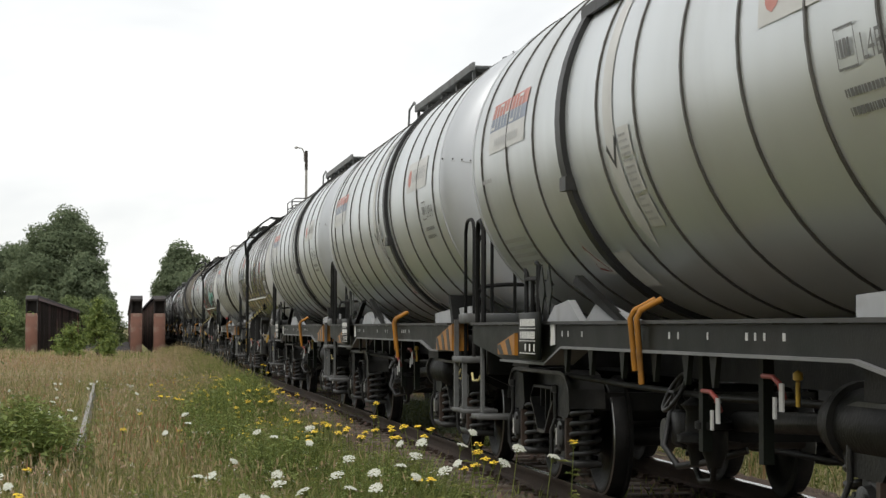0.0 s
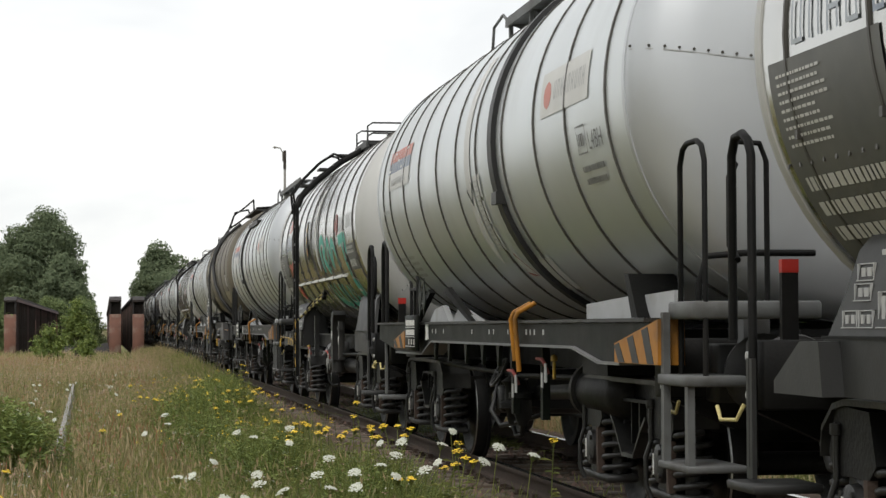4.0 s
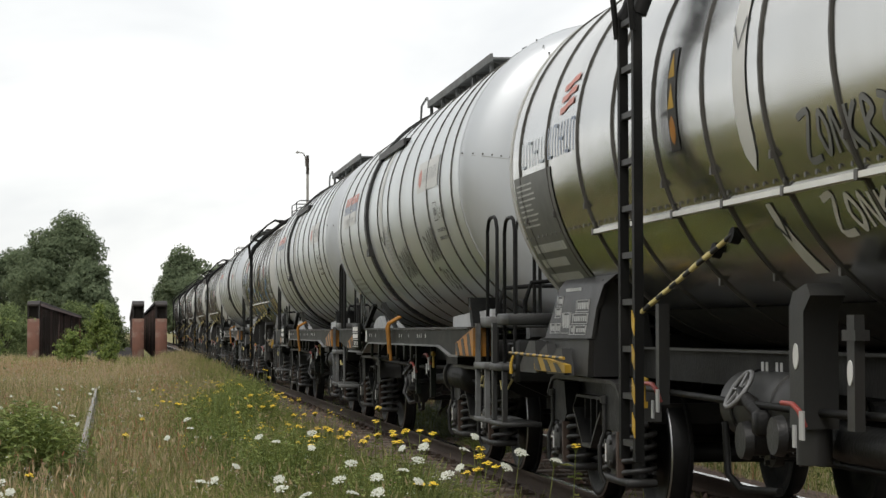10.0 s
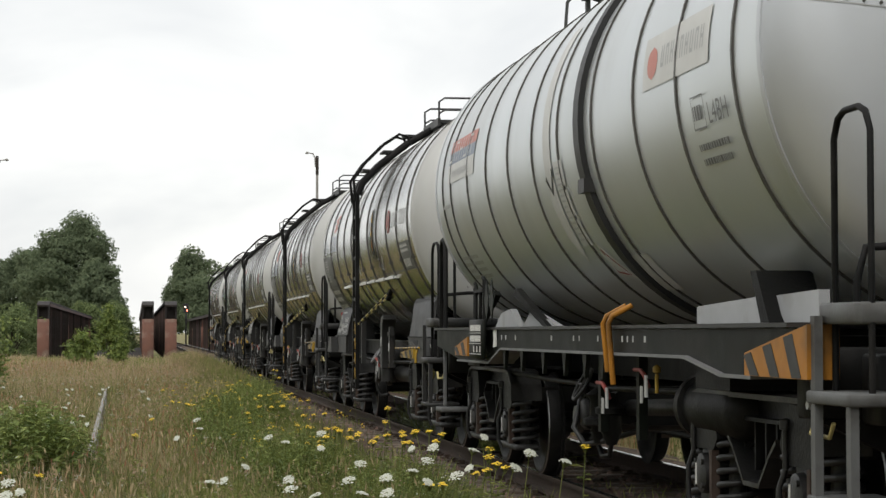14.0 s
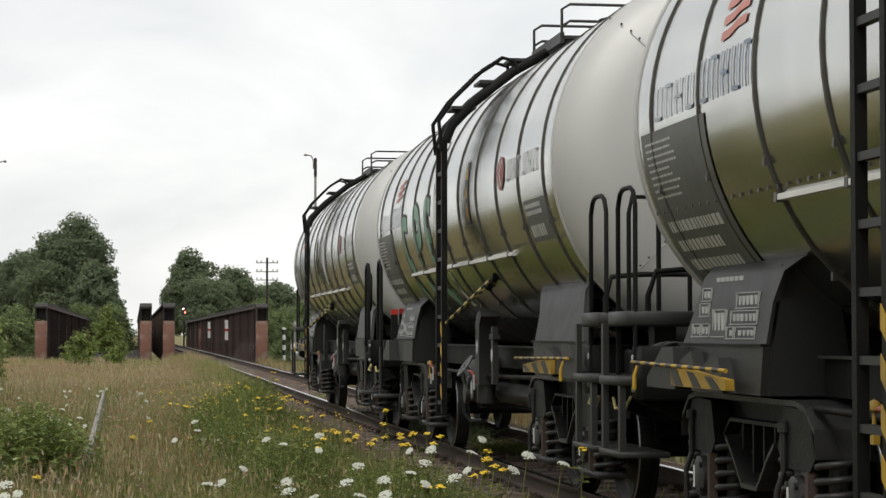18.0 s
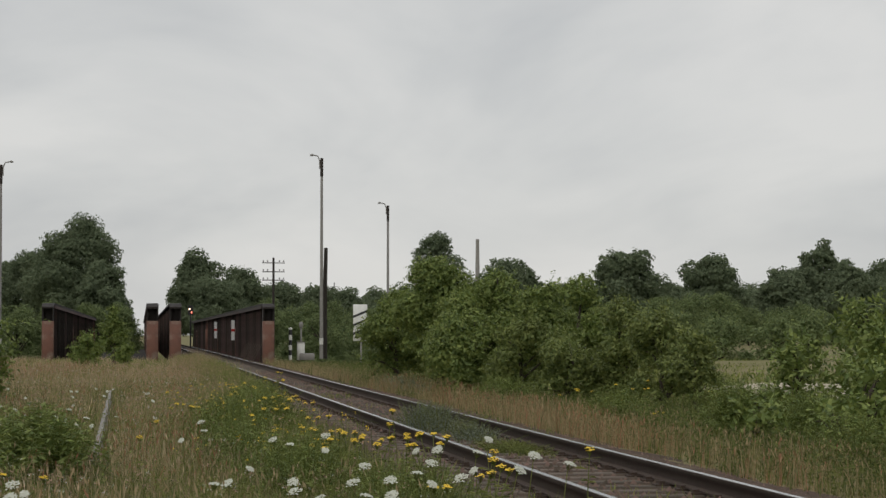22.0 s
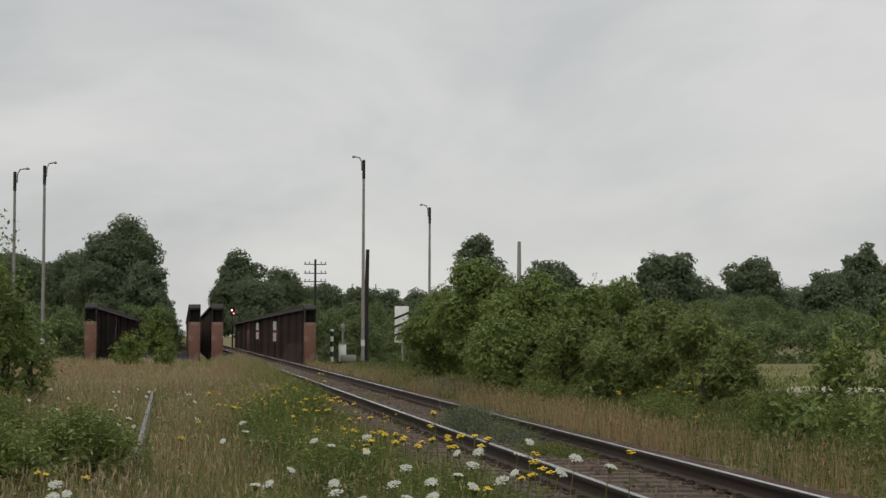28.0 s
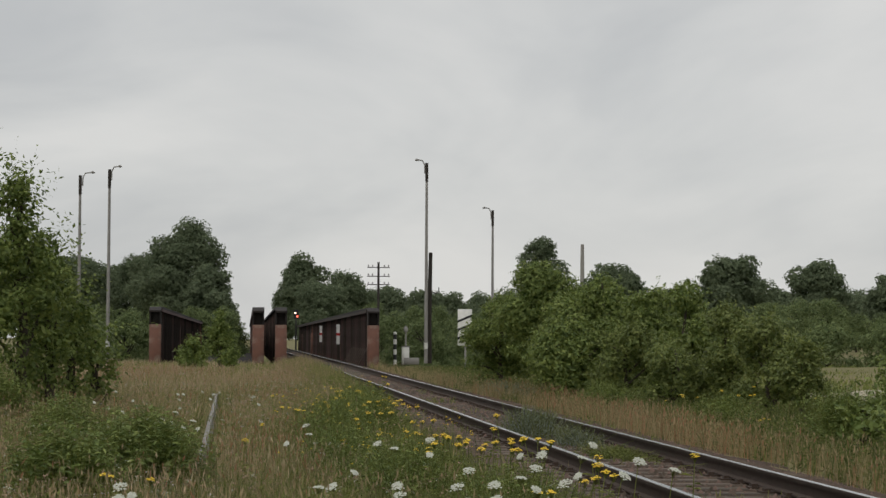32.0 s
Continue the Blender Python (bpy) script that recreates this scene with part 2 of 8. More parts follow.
M["head_silver"] = material("soft_silver_tank_end", (0.5, 0.5, 0.485), 0.55, 0.35, (0.52, 0.52, 0.5), 0.8, 0.5, 0, 40, (0.46, 0.46, 0.44), 0.7)
M["spray_green"] = material("pale_green_spray", (0.2, 0.36, 0.26), 0.5, 0.0, (0.16, 0.3, 0.22), 2, 0.6)
M["spray_teal"] = material("teal_spray", (0.06, 0.42, 0.33), 0.5, 0.0, (0.05, 0.36, 0.28), 2, 0.6)
M["spray_blue"] = material("blue_spray", (0.03, 0.17, 0.36), 0.5, 0.0, (0.03, 0.14, 0.3), 2, 0.6)
M["spray_red"] = material("red_spray", (0.6, 0.05, 0.03), 0.5, 0.0, (0.5, 0.06, 0.04), 2, 0.6)


# ---- mesh tools ----
class Geo:
    """Collects boxes, tubes and turned shapes into one mesh."""

    def __init__(self):
        self.v, self.f, self.smooth = [], [], []

    def add(self, verts, faces, smooth=False):
        k = len(self.v)
        self.v.extend(verts)
        self.f.extend(tuple(i + k for i in f) for f in faces)
        self.smooth.extend([smooth] * len(faces))
        return self

    def box(self, x0, x1, y0, y1, z0, z1, bevel=0.0):
        if bevel:
            b = bevel
            pts = []
            for x, sx in ((x0, 1), (x1, -1)):
                for y, sy in ((y0, 1), (y1, -1)):
                    for z, sz in ((z0, 1), (z1, -1)):
                        pts += [(x + sx * b, y + sy * b, z), (x + sx * b, y, z + sz * b), (x, y + sy * b, z + sz * b)]
            bm = bmesh.new()
            for p in pts:
                bm.verts.new(p)
            bmesh.ops.convex_hull(bm, input=bm.verts)
            bmesh.ops.dissolve_limit(bm, angle_limit=0.02, verts=bm.verts, edges=bm.edges)
            bm.verts.index_update()
            self.add([tuple(v.co) for v in bm.verts], [[v.index for v in f.verts] for f in bm.faces])
            bm.free()
            return self
        v = [(x, y, z) for x in (x0, x1) for y in (y0, y1) for z in (z0, z1)]
        return self.add(v, [(0, 1, 3, 2), (4, 6, 7, 5), (0, 4, 5, 1), (2, 3, 7, 6), (0, 2, 6, 4), (1, 5, 7, 3)])

    def tube(self, pts, r, seg=8, closed=False, caps=True):
        pts = [Vector(p) for p in pts]
        n = len(pts)
        rs = r if isinstance(r, (list, tuple)) else [r] * n
        rings = []
        up = None
        for i, p in enumerate(pts):
            a, b = pts[(i - 1) % n if closed else max(i - 1, 0)], pts[(i + 1) % n if closed else min(i + 1, n - 1)]
            d = (b - a).normalized()
            if up is None:
                up = d.orthogonal().normalized()
            else:
                up = (up - d * up.dot(d))
                up = up.normalized() if up.length > 1e-6 else d.orthogonal().normalized()
            side = d.cross(up)
            rings.append([tuple(p + (up * math.cos(q) + side * math.sin(q)) * rs[i]) for q in (2 * math.pi * k / seg for k in range(seg))])
        v = [q for ring in rings for q in ring]
        f = []
        for i in range(n if closed else n - 1):
            for k in range(seg):
                j = (i + 1) % n
                f.append((i * seg + k, i * seg + (k + 1) % seg, j * seg + (k + 1) % seg, j * seg + k))
        self.add(v, f, True)
        if caps and not closed:
            self.add(rings[0], [tuple(range(seg))[::-1]])
            self.add(rings[-1], [tuple(range(seg))])
        return self

    def cyl(self, a, b, r, seg=12, r2=None):
        return self.tube([a, b], [r, r if r2 is None else r2], seg)

    def turn(self, profile, seg=48, axis="y", centre=(0, 0, 0), smooth=True, arc=(0, 360)):
        """Turns a profile of (along, radius) round an axis."""
        a0, a1 = radians(arc[0]), radians(arc[1])
        full = abs(a1 - a0 - 2 * math.pi) < 1e-6
        m = seg if full else seg + 1
        v = []
        for along, r in profile:
            for k in range(m):
                q = a0 + (a1 - a0) * k / seg
                c, s = r * math.cos(q), r * math.sin(q)
                p = {"y": (c, along, s), "x": (along, c, s), "z": (c, s, along)}[axis]
                v.append((p[0] + centre[0], p[1] + centre[1], p[2] + centre[2]))
        f = []
        for i in range(len(profile) - 1):
            for k in range(seg):
                k2 = (k + 1) % m
                f.append((i * m + k, (i + 1) * m + k, (i + 1) * m + k2, i * m + k2))
        return self.add(v, f, smooth)

    def prism(self, poly, a, b, axis="x"):
        """Extrudes a polygon, given in the two other axes in order, from a to b."""
        n = len(poly)

        def at(p, q):
            return {"x": (q, p[0], p[1]), "y": (p[0], q, p[1]), "z": (p[0], p[1], q)}[axis]
        v = [at(p, a) for p in poly] + [at(p, b) for p in poly]
        f = [tuple(range(n))[::-1], tuple(range(n, 2 * n))] + [(i, (i + 1) % n, n + (i + 1) % n, n + i) for i in range(n)]
        return self.add(v, f)

    def mesh(self, name, mat):
        me = bpy.data.meshes.new(name)
        me.from_pydata(self.v, [], self.f)
        me.polygons.foreach_set("use_smooth", self.smooth)
        me.materials.append(mat)
        bm = bmesh.new()
        bm.from_mesh(me)
        bmesh.ops.recalc_face_normals(bm, faces=bm.faces)
        bm.to_mesh(me)
        bm.free()
        me.set_sharp_from_angle(angle=radians(62))
        return me


def part(name, geo, mat, parent=None, label="", at=None):
    me = geo if isinstance(geo, bpy.types.Mesh) else geo.mesh(name, M[mat])
    ob = new(name, me)
    if parent is not None:
        ob.parent = parent
    if at is not None:
        ob.matrix_basis = at
    if label:
        tagged(ob, label)
    return ob


def thing(name, label, category, group="", kind="", at=None):
    ob = new(name)
    ob.empty_display_size = 0.2
    tagged(ob, label, category, group, kind)
    if at is not None:
        ob.matrix_basis = at
    return ob


def raw_mesh(name, verts, faces, mat, smooth=False):
    """A mesh out of numpy arrays: verts n x 3, faces m x 3 or m x 4."""
    me = bpy.data.meshes.new(name)
    nv, nf, k = len(verts), len(faces), faces.shape[1]
    me.vertices.add(nv)
    me.vertices.foreach_set("co", np.asarray(verts, np.float32).ravel())
    me.loops.add(nf * k)
    me.loops.foreach_set("vertex_index", np.asarray(faces, np.int32).ravel())
    me.polygons.add(nf)
    me.polygons.foreach_set("loop_start", np.arange(0, nf * k, k, dtype=np.int32))
    if smooth:
        me.polygons.foreach_set("use_smooth", np.ones(nf, bool))
    me.materials.append(mat)
    me.update()
    me.validate()
    return me


# ---- plan: the track runs along y; z = 0 at the rail heads ----
XC = 4.54           # middle of the track
Y_BRIDGE = 118.0    # where the girder bridges begin


# ---- ground, track ----
def ground_height(x, y):
    """Height of the ground: track bed, cess, meadow, river hollow under the bridges."""
    d = abs(x - XC)
    z = -0.21 if d < 1.75 else -0.21 - min((d - 1.75) / 1.6, 1) * 0.3
    if x < XC - 2.6:
        z += 0.1 * min((XC - 2.6 - x) / 3.0, 1)
    z += 0.05 * noise.noise((x * 0.35, y * 0.22, 1.3)) * min(max(d - 1.9, 0), 1)
    if y > Y_BRIDGE + 1 and -45 < x < 40:
        k = min((y - Y_BRIDGE - 1) / 14, 1) * min(max((300 - y) / 20, 0), 1)
        z -= 3.4 * k
    if x > XC + 14:
        z += 0.5 * min((x - XC - 14) / 30, 1)
    return z


def axis_steps(stops):
    out = []
    for a, b, n in stops:
        out += [a + (b - a) * i / n for i in range(n)]
    return out + [stops[-1][1]]


def ground():
    xs = axis_steps([(-3000, -200, 8), (-200, -30, 14), (-30, -8, 22), (-8, 1, 40), (1, 9, 64), (9, 24, 30), (24, 60, 18), (60, 300, 12), (300, 3000, 8)])
    ys = axis_steps([(-3000, -400, 6), (-400, -20, 20), (-20, 8, 28), (8, 60, 160), (60, 140, 100), (140, 320, 60), (320, 700, 16), (700, 4200, 8)])
    nx, ny = len(xs), len(ys)
    v = np.array([(x, y, ground_height(x, y)) for y in ys for x in xs])
    i = np.arange((ny - 1) * (nx - 1))
    r, c = i // (nx - 1), i % (nx - 1)
    f = np.stack([r * nx + c, r * nx + c + 1, (r + 1) * nx + c + 1, (r + 1) * nx + c], 1)
    ob = new("ground", raw_mesh("ground", v, f, M["soil"], True))
    tagged(ob, "dry summer meadow soil with patchy grass", "ground", kind="structure")
    ob = new("water", Geo().box(-400, 600, Y_BRIDGE + 16, 284, -3.4, -3.2).mesh("water", M["black"]))
    tagged(ob, "dark slow river under the girder bridges", "water", kind="structure")


RAIL = ((-0.036, 0), (-0.036, -0.035), (-0.01, -0.05), (-0.01, -0.135), (-0.065, -0.15), (-0.065, -0.165),
        (0.065, -0.165), (0.065, -0.15), (0.01, -0.135), (0.01, -0.05), (0.036, -0.035), (0.036, 0))


def track():
    t = thing("railway_track", "single railway track on wooden sleepers with polished rail heads", "railway track", kind="structure")
    for s in (-0.7525, 0.7525):
        g_ = Geo().prism([(XC + s + a, b) for a, b in RAIL], -420, 420, "y")
        rail = part("rail", g_, "rail", t, "rusty steel rail with a polished running head")
        part("rail_head", Geo().box(XC + s - 0.034, XC + s + 0.034, -420, 420, 0.0, 0.004), "rail_top", rail, "bright polished running surface")
    me = Geo().box(-1.3, 1.3, -0.125, 0.125, -0.15, 0, 0.012).mesh("sleeper", M["sleeper"])
    chair = Geo().box(-0.17, 0.17, -0.09, 0.09, 0, 0.02).box(-0.13, -0.07, -0.06, 0.06, 0.02, 0.05).box(0.07, 0.13, -0.06, 0.06, 0.02, 0.05).mesh("rail_chair", M["rail"])
    rng = random.Random(4)
    for k in range(190):
        y = 7.6 + k * 0.62
        sl = part("sleeper", me, "", t, at=pose(XC + rng.uniform(-0.03, 0.03), y, -0.186, rng.uniform(-1, 1), rng.uniform(-0.4, 0.4), rng.uniform(-1, 1)))
        if k < 90:
            for s in (-0.7525, 0.7525):
                part("rail_chair", chair, "", sl, at=pose(s, 0, 0.0))
    far = Geo()
    for k in range(160):
        y = 7.6 + (190 + k) * 0.62
        far.box(XC - 1.3, XC + 1.3, y - 0.12, y + 0.12, -0.3, -0.186)
    for k in range(80):
        y = 7.6 - (k + 1) * 0.62
        far.box(XC - 1.3, XC + 1.3, y - 0.12, y + 0.12, -0.3, -0.186)
    tagged(part("sleepers", far, "sleeper", t), kind="stuff")


def ballast():
    rng = np.random.default_rng(5)
    n = 52000
    y = 8 + 75 * rng.random(n) ** 1.6
    x = XC + (rng.random(n) - 0.5) * 4.4
    s = 0.016 + 0.03 * rng.random(n) ** 2
    lift = np.where(rng.random(n) < 0.24, 0.045, 0.0)
    base = np.array([(1, 0, 0), (-0.5, 0.9, 0), (-0.5, -0.9, 0), (0, 0, 0.9)])
    a = rng.random(n) * 6.28
    ca, sa = np.cos(a), np.sin(a)
    v = np.zeros((n, 4, 3))
    for i, b in enumerate(base):
        jx, jy, jz = b + (rng.random((n, 3)) - 0.5).T.T.mean(0) * 0
        v[:, i, 0] = x + s * (jx * ca - jy * sa)
        v[:, i, 1] = y + s * (jx * sa + jy * ca)
        d = np.abs(x - XC)
        v[:, i, 2] = np.where(d < 1.75, -0.235 + lift * (d < 1.3), -0.235 - np.clip((d - 1.75) / 1.6, 0, 1) * 0.3) + s * jz * (0.8 + 0.8 * rng.random(n))
    f = (np.arange(n)[:, None, None] * 4 + np.array([(0, 1, 3), (1, 2, 3), (2, 0, 3)])[None]).reshape(-1, 3)
    ob = new("ballast", raw_mesh("ballast", v.reshape(-1, 3), f, M["ballast"]))
    tagged(ob, "loose brown ballast stones round the sleepers", "ballast", kind="stuff")


def track_bed():
    xs = [XC - 2.5 + 5.0 * i / 20 for i in range(21)]
    ys = axis_steps([(-60, 8, 20), (8, 60, 130), (60, 117, 60)])
    v = np.array([(x + 0.12 * math.sin(y * 1.9 + x) * (abs(x - XC) > 2.2), y, ground_height(x, y) + 0.006) for y in ys for x in xs])
    nx = len(xs)
    i = np.arange((len(ys) - 1) * (nx - 1))
    r, c = i // (nx - 1), i % (nx - 1)
    f = np.stack([r * nx + c, r * nx + c + 1, (r + 1) * nx + c + 1, (r + 1) * nx + c], 1)
    tagged(new("track_bed", raw_mesh("track_bed", v, f, M["track_soil"], True)), "oily brown earth and grit under the track", "track bed", kind="structure")


def old_rail():
    t = thing("disused_rail", "old grey rail lying in overgrown dry grass", "rail")
    part("rail_body", Geo().prism([(a, b) for a, b in RAIL], 0, 40, "y"), "concrete", t, "weathered pale grey rail")
    t.matrix_basis = pose(-0.57, 25.0, -0.21, 0, 0, 0.45)


# ---- girder bridges ----
def girder(x, y0, length, group, side, struts):
    """A rusty plate girder in spans: web, ribs, overhanging top flange, end post."""
    t = thing("bridge_girder", "rusty riveted bridge girder with plate stiffeners and red-brown end post", "bridge girder", group, at=pose(x, y0, 0))
    top, bot, span = 3.0, -0.35, 36.0
    part("web", Geo().box(-0.02, 0.02, 0.3, length, bot, top - 0.1), "rust", t)
    part("bottom_flange", Geo().box(-0.24, 0.24, 0.2, length, bot - 0.03, bot), "rust", t)
    fl = Geo().prism([(-0.4, 2.8), (0.5, 2.98), (1.4, top), (length, top), (length, top + 0.13), (1.3, top + 0.13), (0.3, top + 0.07), (-0.4, 2.9)], -0.34, 0.34, "x")
    part("top_flange", fl, "rust", t)
    part("flange_lip", Geo().box(side * 0.3 - 0.03, side * 0.3 + 0.03, 1.4, length, top - 0.16, top), "rust_lit", t)
    rib = Geo().prism([(-0.24, -0.09), (-0.2, -0.09), (-0.2, -0.015), (0.2, -0.015), (0.2, -0.09), (0.24, -0.09), (0.24, 0.09), (0.2, 0.09), (0.2, 0.015), (-0.2, 0.015), (-0.2, 0.09), (-0.24, 0.09)], bot, top - 0.02, "z").mesh("stiffener", M["rust_lit"])
    y = 2.1
    while y < length:
        part("stiffener", rib, "", t, at=pose(0, y, 0))
        y += 2.1 if y < 36 else 4.2 if y < 100 else 8.4
    k = 1
    while k * span < length:
        part("span_post", Geo().box(-0.26, 0.26, k * span - 0.2, k * span + 0.2, bot, 1.9, 0.02).box(-0.16, 0.16, k * span - 0.12, k * span + 0.12, 1.9, top - 0.02), "brick", t, "weathered post between two spans")
        k += 1
    for k in range(struts):
        y = 2.1 + k * 2.1
        part("strut", Geo().tube([(side * 0.2, y, 0.85), (side * 0.8, y, -0.3)], 0.024, 6), "rust_pale", t, "slanting brace")
    part("end_post", Geo().box(-0.33, 0.33, -0.3, 0.35, -0.6, 2.1, 0.03), "brick", t, "red-brown painted end post with pale stains")
    part("post_head", Geo().box(-0.33, 0.33, 0.0, 0.35, 2.1, 2.92, 0.02).box(-0.33, -0.25, -0.3, 0.0, 2.1, 2.9).box(0.25, 0.33, -0.3, 0.0, 2.1, 2.9), "rust", t, "dark rusted upper end plate")
    return t


def sandy_clearing():
    g_ = Geo()
    pts = [(21 + 4.2 * math.cos(q) * (1 + 0.2 * math.sin(3 * q)), 60 + 9 * math.sin(q) * (1 + 0.15 * math.cos(5 * q))) for q in (2 * math.pi * k / 40 for k in range(40))]
    g_.add([(x, y, ground_height(x, y) + 0.06) for x, y in pts] + [(21, 60, ground_height(21, 60) + 0.06)], [(k, (k + 1) % 40, 40) for k in range(40)])
    tagged(part("ground_sand", g_, "sand"), "pale bare sandy clearing beyond the bushes", "sandy ground", kind="structure")


def bridges():
    for x, side, grp in ((7.26, -1, "main"), (1.94, 1, "main"), (0.64, -1, "old"), (-5.24, 1, "old")):
        girder(x, Y_BRIDGE, 168, "girders of the %s railway bridge" % grp, side, 9 if x > 7 else 0)
    for y, z0 in ((36.6, 0.9), (72.6, 1.0)):
        t = thing("distance_plate", "narrow white plate with red marks on the girder", "sign", at=pose(6.8, Y_BRIDGE + y - 1.1, 0))
        part("plate", Geo().box(-0.12, 0.12, -0.02, 0.02, z0, z0 + 1.5).box(-0.02, 0.12, 0.02, 0.9, z0 + 0.6, z0 + 0.64), "white", t)
        part("mark", Geo().box(-0.12, 0.12, -0.03, -0.021, z0 + 0.65, z0 + 0.85), "red", t)
    for n, x0, x1 in (("bridge_deck", 2.2, 7.0), ("bridge_deck", -5.0, 0.4)):
        ob = part(n, Geo().box(x0, x1, Y_BRIDGE + 0.4, Y_BRIDGE + 168, -0.42, -0.32), "rust")
        tagged(ob, "dark steel bridge deck between two girders", "bridge deck", kind="structure")
    ob = part("abutment", Geo().box(-6.5, 8.6, Y_BRIDGE + 0.6, Y_BRIDGE + 3, -4, -0.43), "concrete")
    tagged(ob, "concrete bridge abutment below the girders", "abutment", kind="structure")


# ---- poles and signs by the line ----
def lamp_post(x, y, z, top, arm):
    t = thing("lamp_post", "tall grey concrete lamp post with a curved bare arm", "lamp post", "lamp posts along the line", at=pose(x, y, z))
    h = top - z
    part("mast", Geo().tube([(0, 0, 0), (0, 0, h * 0.5), (0, 0, h)], [0.12, 0.1, 0.075], 10), "concrete", t)
    part("sleeve", Geo().cyl((0, 0, h - 1.1), (0, 0, h + 0.08), 0.1, 10), "dark_wood", t, "dark steel sleeve at the top")
    a = arm
    part("arm", Geo().tube([(a * 0.16, 0, h - 0.6), (a * 0.18, 0, h - 0.05), (a * 0.35, 0, h + 0.22), (a * 0.75, 0, h + 0.27)], 0.04, 6), "concrete", t)
    part("lamp_head", Geo().tube([(a * 0.72, 0, h + 0.27), (a * 0.85, 0, h + 0.28), (a * 1.0, 0, h + 0.24)], [0.05, 0.09, 0.03], 8), "concrete", t)
    part("band", Geo().cyl((0, 0, 0.9), (0, 0, 1.3), 0.125, 10), "white", t, "white painted ring")
    return t


def poles():
    for x, y, z, top, arm in ((11.2, 128.0, -0.2, 12.35, -0.75), (18.05, 150.0, -0.2, 10.8, -0.75), (-8.6, 128.0, -0.2, 11.7, 0.75), (-10.4, 128.0, -0.2, 11.3, 0.9)):
        lamp_post(x, y, z, top, arm)
    t = thing("wooden_pole", "dark tarred wooden pole with one insulator hook", "pole", at=pose(11.46, 128.6, -0.2))
    part("mast", Geo().tube([(0, 0, 0), (0.0, 0, 3.5), (0.07, 0, 7.0)], [0.17, 0.15, 0.12], 10), "dark_wood", t)
    part("insulator_hook", Geo().tube([(0.1, 0, 4.5), (0.5, 0, 4.4), (0.6, 0, 4.6), (0.6, 0, 4.8)], 0.03, 6), "black", t)
    t = thing("telegraph_pole", "wooden telegraph pole with three crossarms of insulators", "telegraph pole", at=pose(11.0, 172.0, -0.2))
    part("mast", Geo().tube([(0, 0, -3), (0, 0, 8.0)], [0.13, 0.09], 8), "dark_wood", t)
    for z in (7.55, 6.8, 6.1):
        arm = part("crossarm", Geo().box(-0.95, 0.95, -0.04, 0.04, z - 0.035, z + 0.035), "dark_wood", t)
        for k in (-0.85, -0.5, 0.5, 0.85):
            part("insulator", Geo().turn([(z + 0.06, 0.02), (z + 0.1, 0.06), (z + 0.2, 0.05), (z + 0.24, 0.0)], 8, "z", (k, -0.0, 0)), "concrete", arm)
    t = thing("striped_post", "short post banded black and white", "marker post", at=pose(8.75, 121, -0.2))
    for k in range(6):
        part("ring", Geo().cyl((0, 0, k * 0.3), (0, 0, k * 0.3 + 0.3), 0.1, 12), "white" if k % 2 == 0 else "black", t)
    part("cap", Geo().turn([(1.8, 0.1), (1.9, 0.12), (1.95, 0.0)], 12, "z"), "white", t)
    t = thing("signal_cabinet", "white trackside cabinet with a short pole lamp", "cabinet", at=pose(9.45, 122, -0.2))
    part("body", Geo().box(-0.22, 0.22, -0.18, 0.18, 0, 1.05, 0.02), "white", t)
    part("lid", Geo().box(-0.26, 0.26, -0.22, 0.22, 1.05, 1.1), "concrete", t)
    part("mast", Geo().cyl((0.03, 0.2, 0), (0.03, 0.2, 1.95), 0.05, 8), "concrete", t)
    part("lamp_head", Geo().turn([(1.9, 0.05), (2.0, 0.13), (2.2, 0.13), (2.32, 0.0)], 10, "z", (0.03, 0.2, 0)), "concrete", t)
    part("step", Geo().box(-0.1, 0.8, -0.3, 0.3, 0, 0.4, 0.02), "concrete", t)
    t = thing("warning_board", "tall white board with black diagonal bars on a post", "sign", at=pose(12.8, 120, -0.35))
    part("post", Geo().cyl((0.05, 0.05, 0), (0.05, 0.05, 3.2), 0.06, 8), "concrete", t)
    part("board", Geo().box(-0.42, 0.42, -0.02, 0.02, 1.3, 3.45, 0.01), "white", t)
    for z in (2.0, 2.5, 3.0):
        part("bar", Geo().prism([(-0.42, z - 0.35), (0.42, z), (0.42, z + 0.14), (-0.42, z - 0.21)], -0.026, -0.021, "y"), "black", t)
    t = thing("chimney", "slim tall grey chimney behind the woods", "chimney", at=pose(99.1, 600, -0.5))
    part("shaft", Geo().turn([(0, 0.8), (20, 0.65), (30.2, 0.5), (30.2, 0.35), (29, 0.35)], 16, "z"), "concrete", t)
    t = thing("railway_signal", "red railway signal lamps on a dark post", "signal", at=pose(5.7, 240, -0.3))
    part("mast", Geo().cyl((0, 0, -3), (0, 0, 4.3), 0.09, 8), "black", t)
    part("plate", Geo().box(-0.3, 0.3, -0.03, 0.03, 3.9, 5.0), "black", t)
    part("lamp", Geo().turn([(-0.1, 0.1), (-0.04, 0.1), (-0.04, 0.0)], 10, "y", (0.1, 0, 4.2)), "signal_red", t, "glowing red lamp")
    part("lamp", Geo().turn([(-0.1, 0.08), (-0.04, 0.08), (-0.04, 0.0)], 10, "y", (-0.1, 0, 4.6)), "signal_white", t, "glowing white lamp")


def glow(name, color, power):
    m = bpy.data.materials.new(name)
    m.use_nodes = True
    b = m.node_tree.nodes["Principled BSDF"]
    b.inputs["Base Color"].default_value = (*color, 1)
    b.inputs["Emission Color"].default_value, b.inputs["Emission Strength"].default_value = (*color, 1), power
    return m


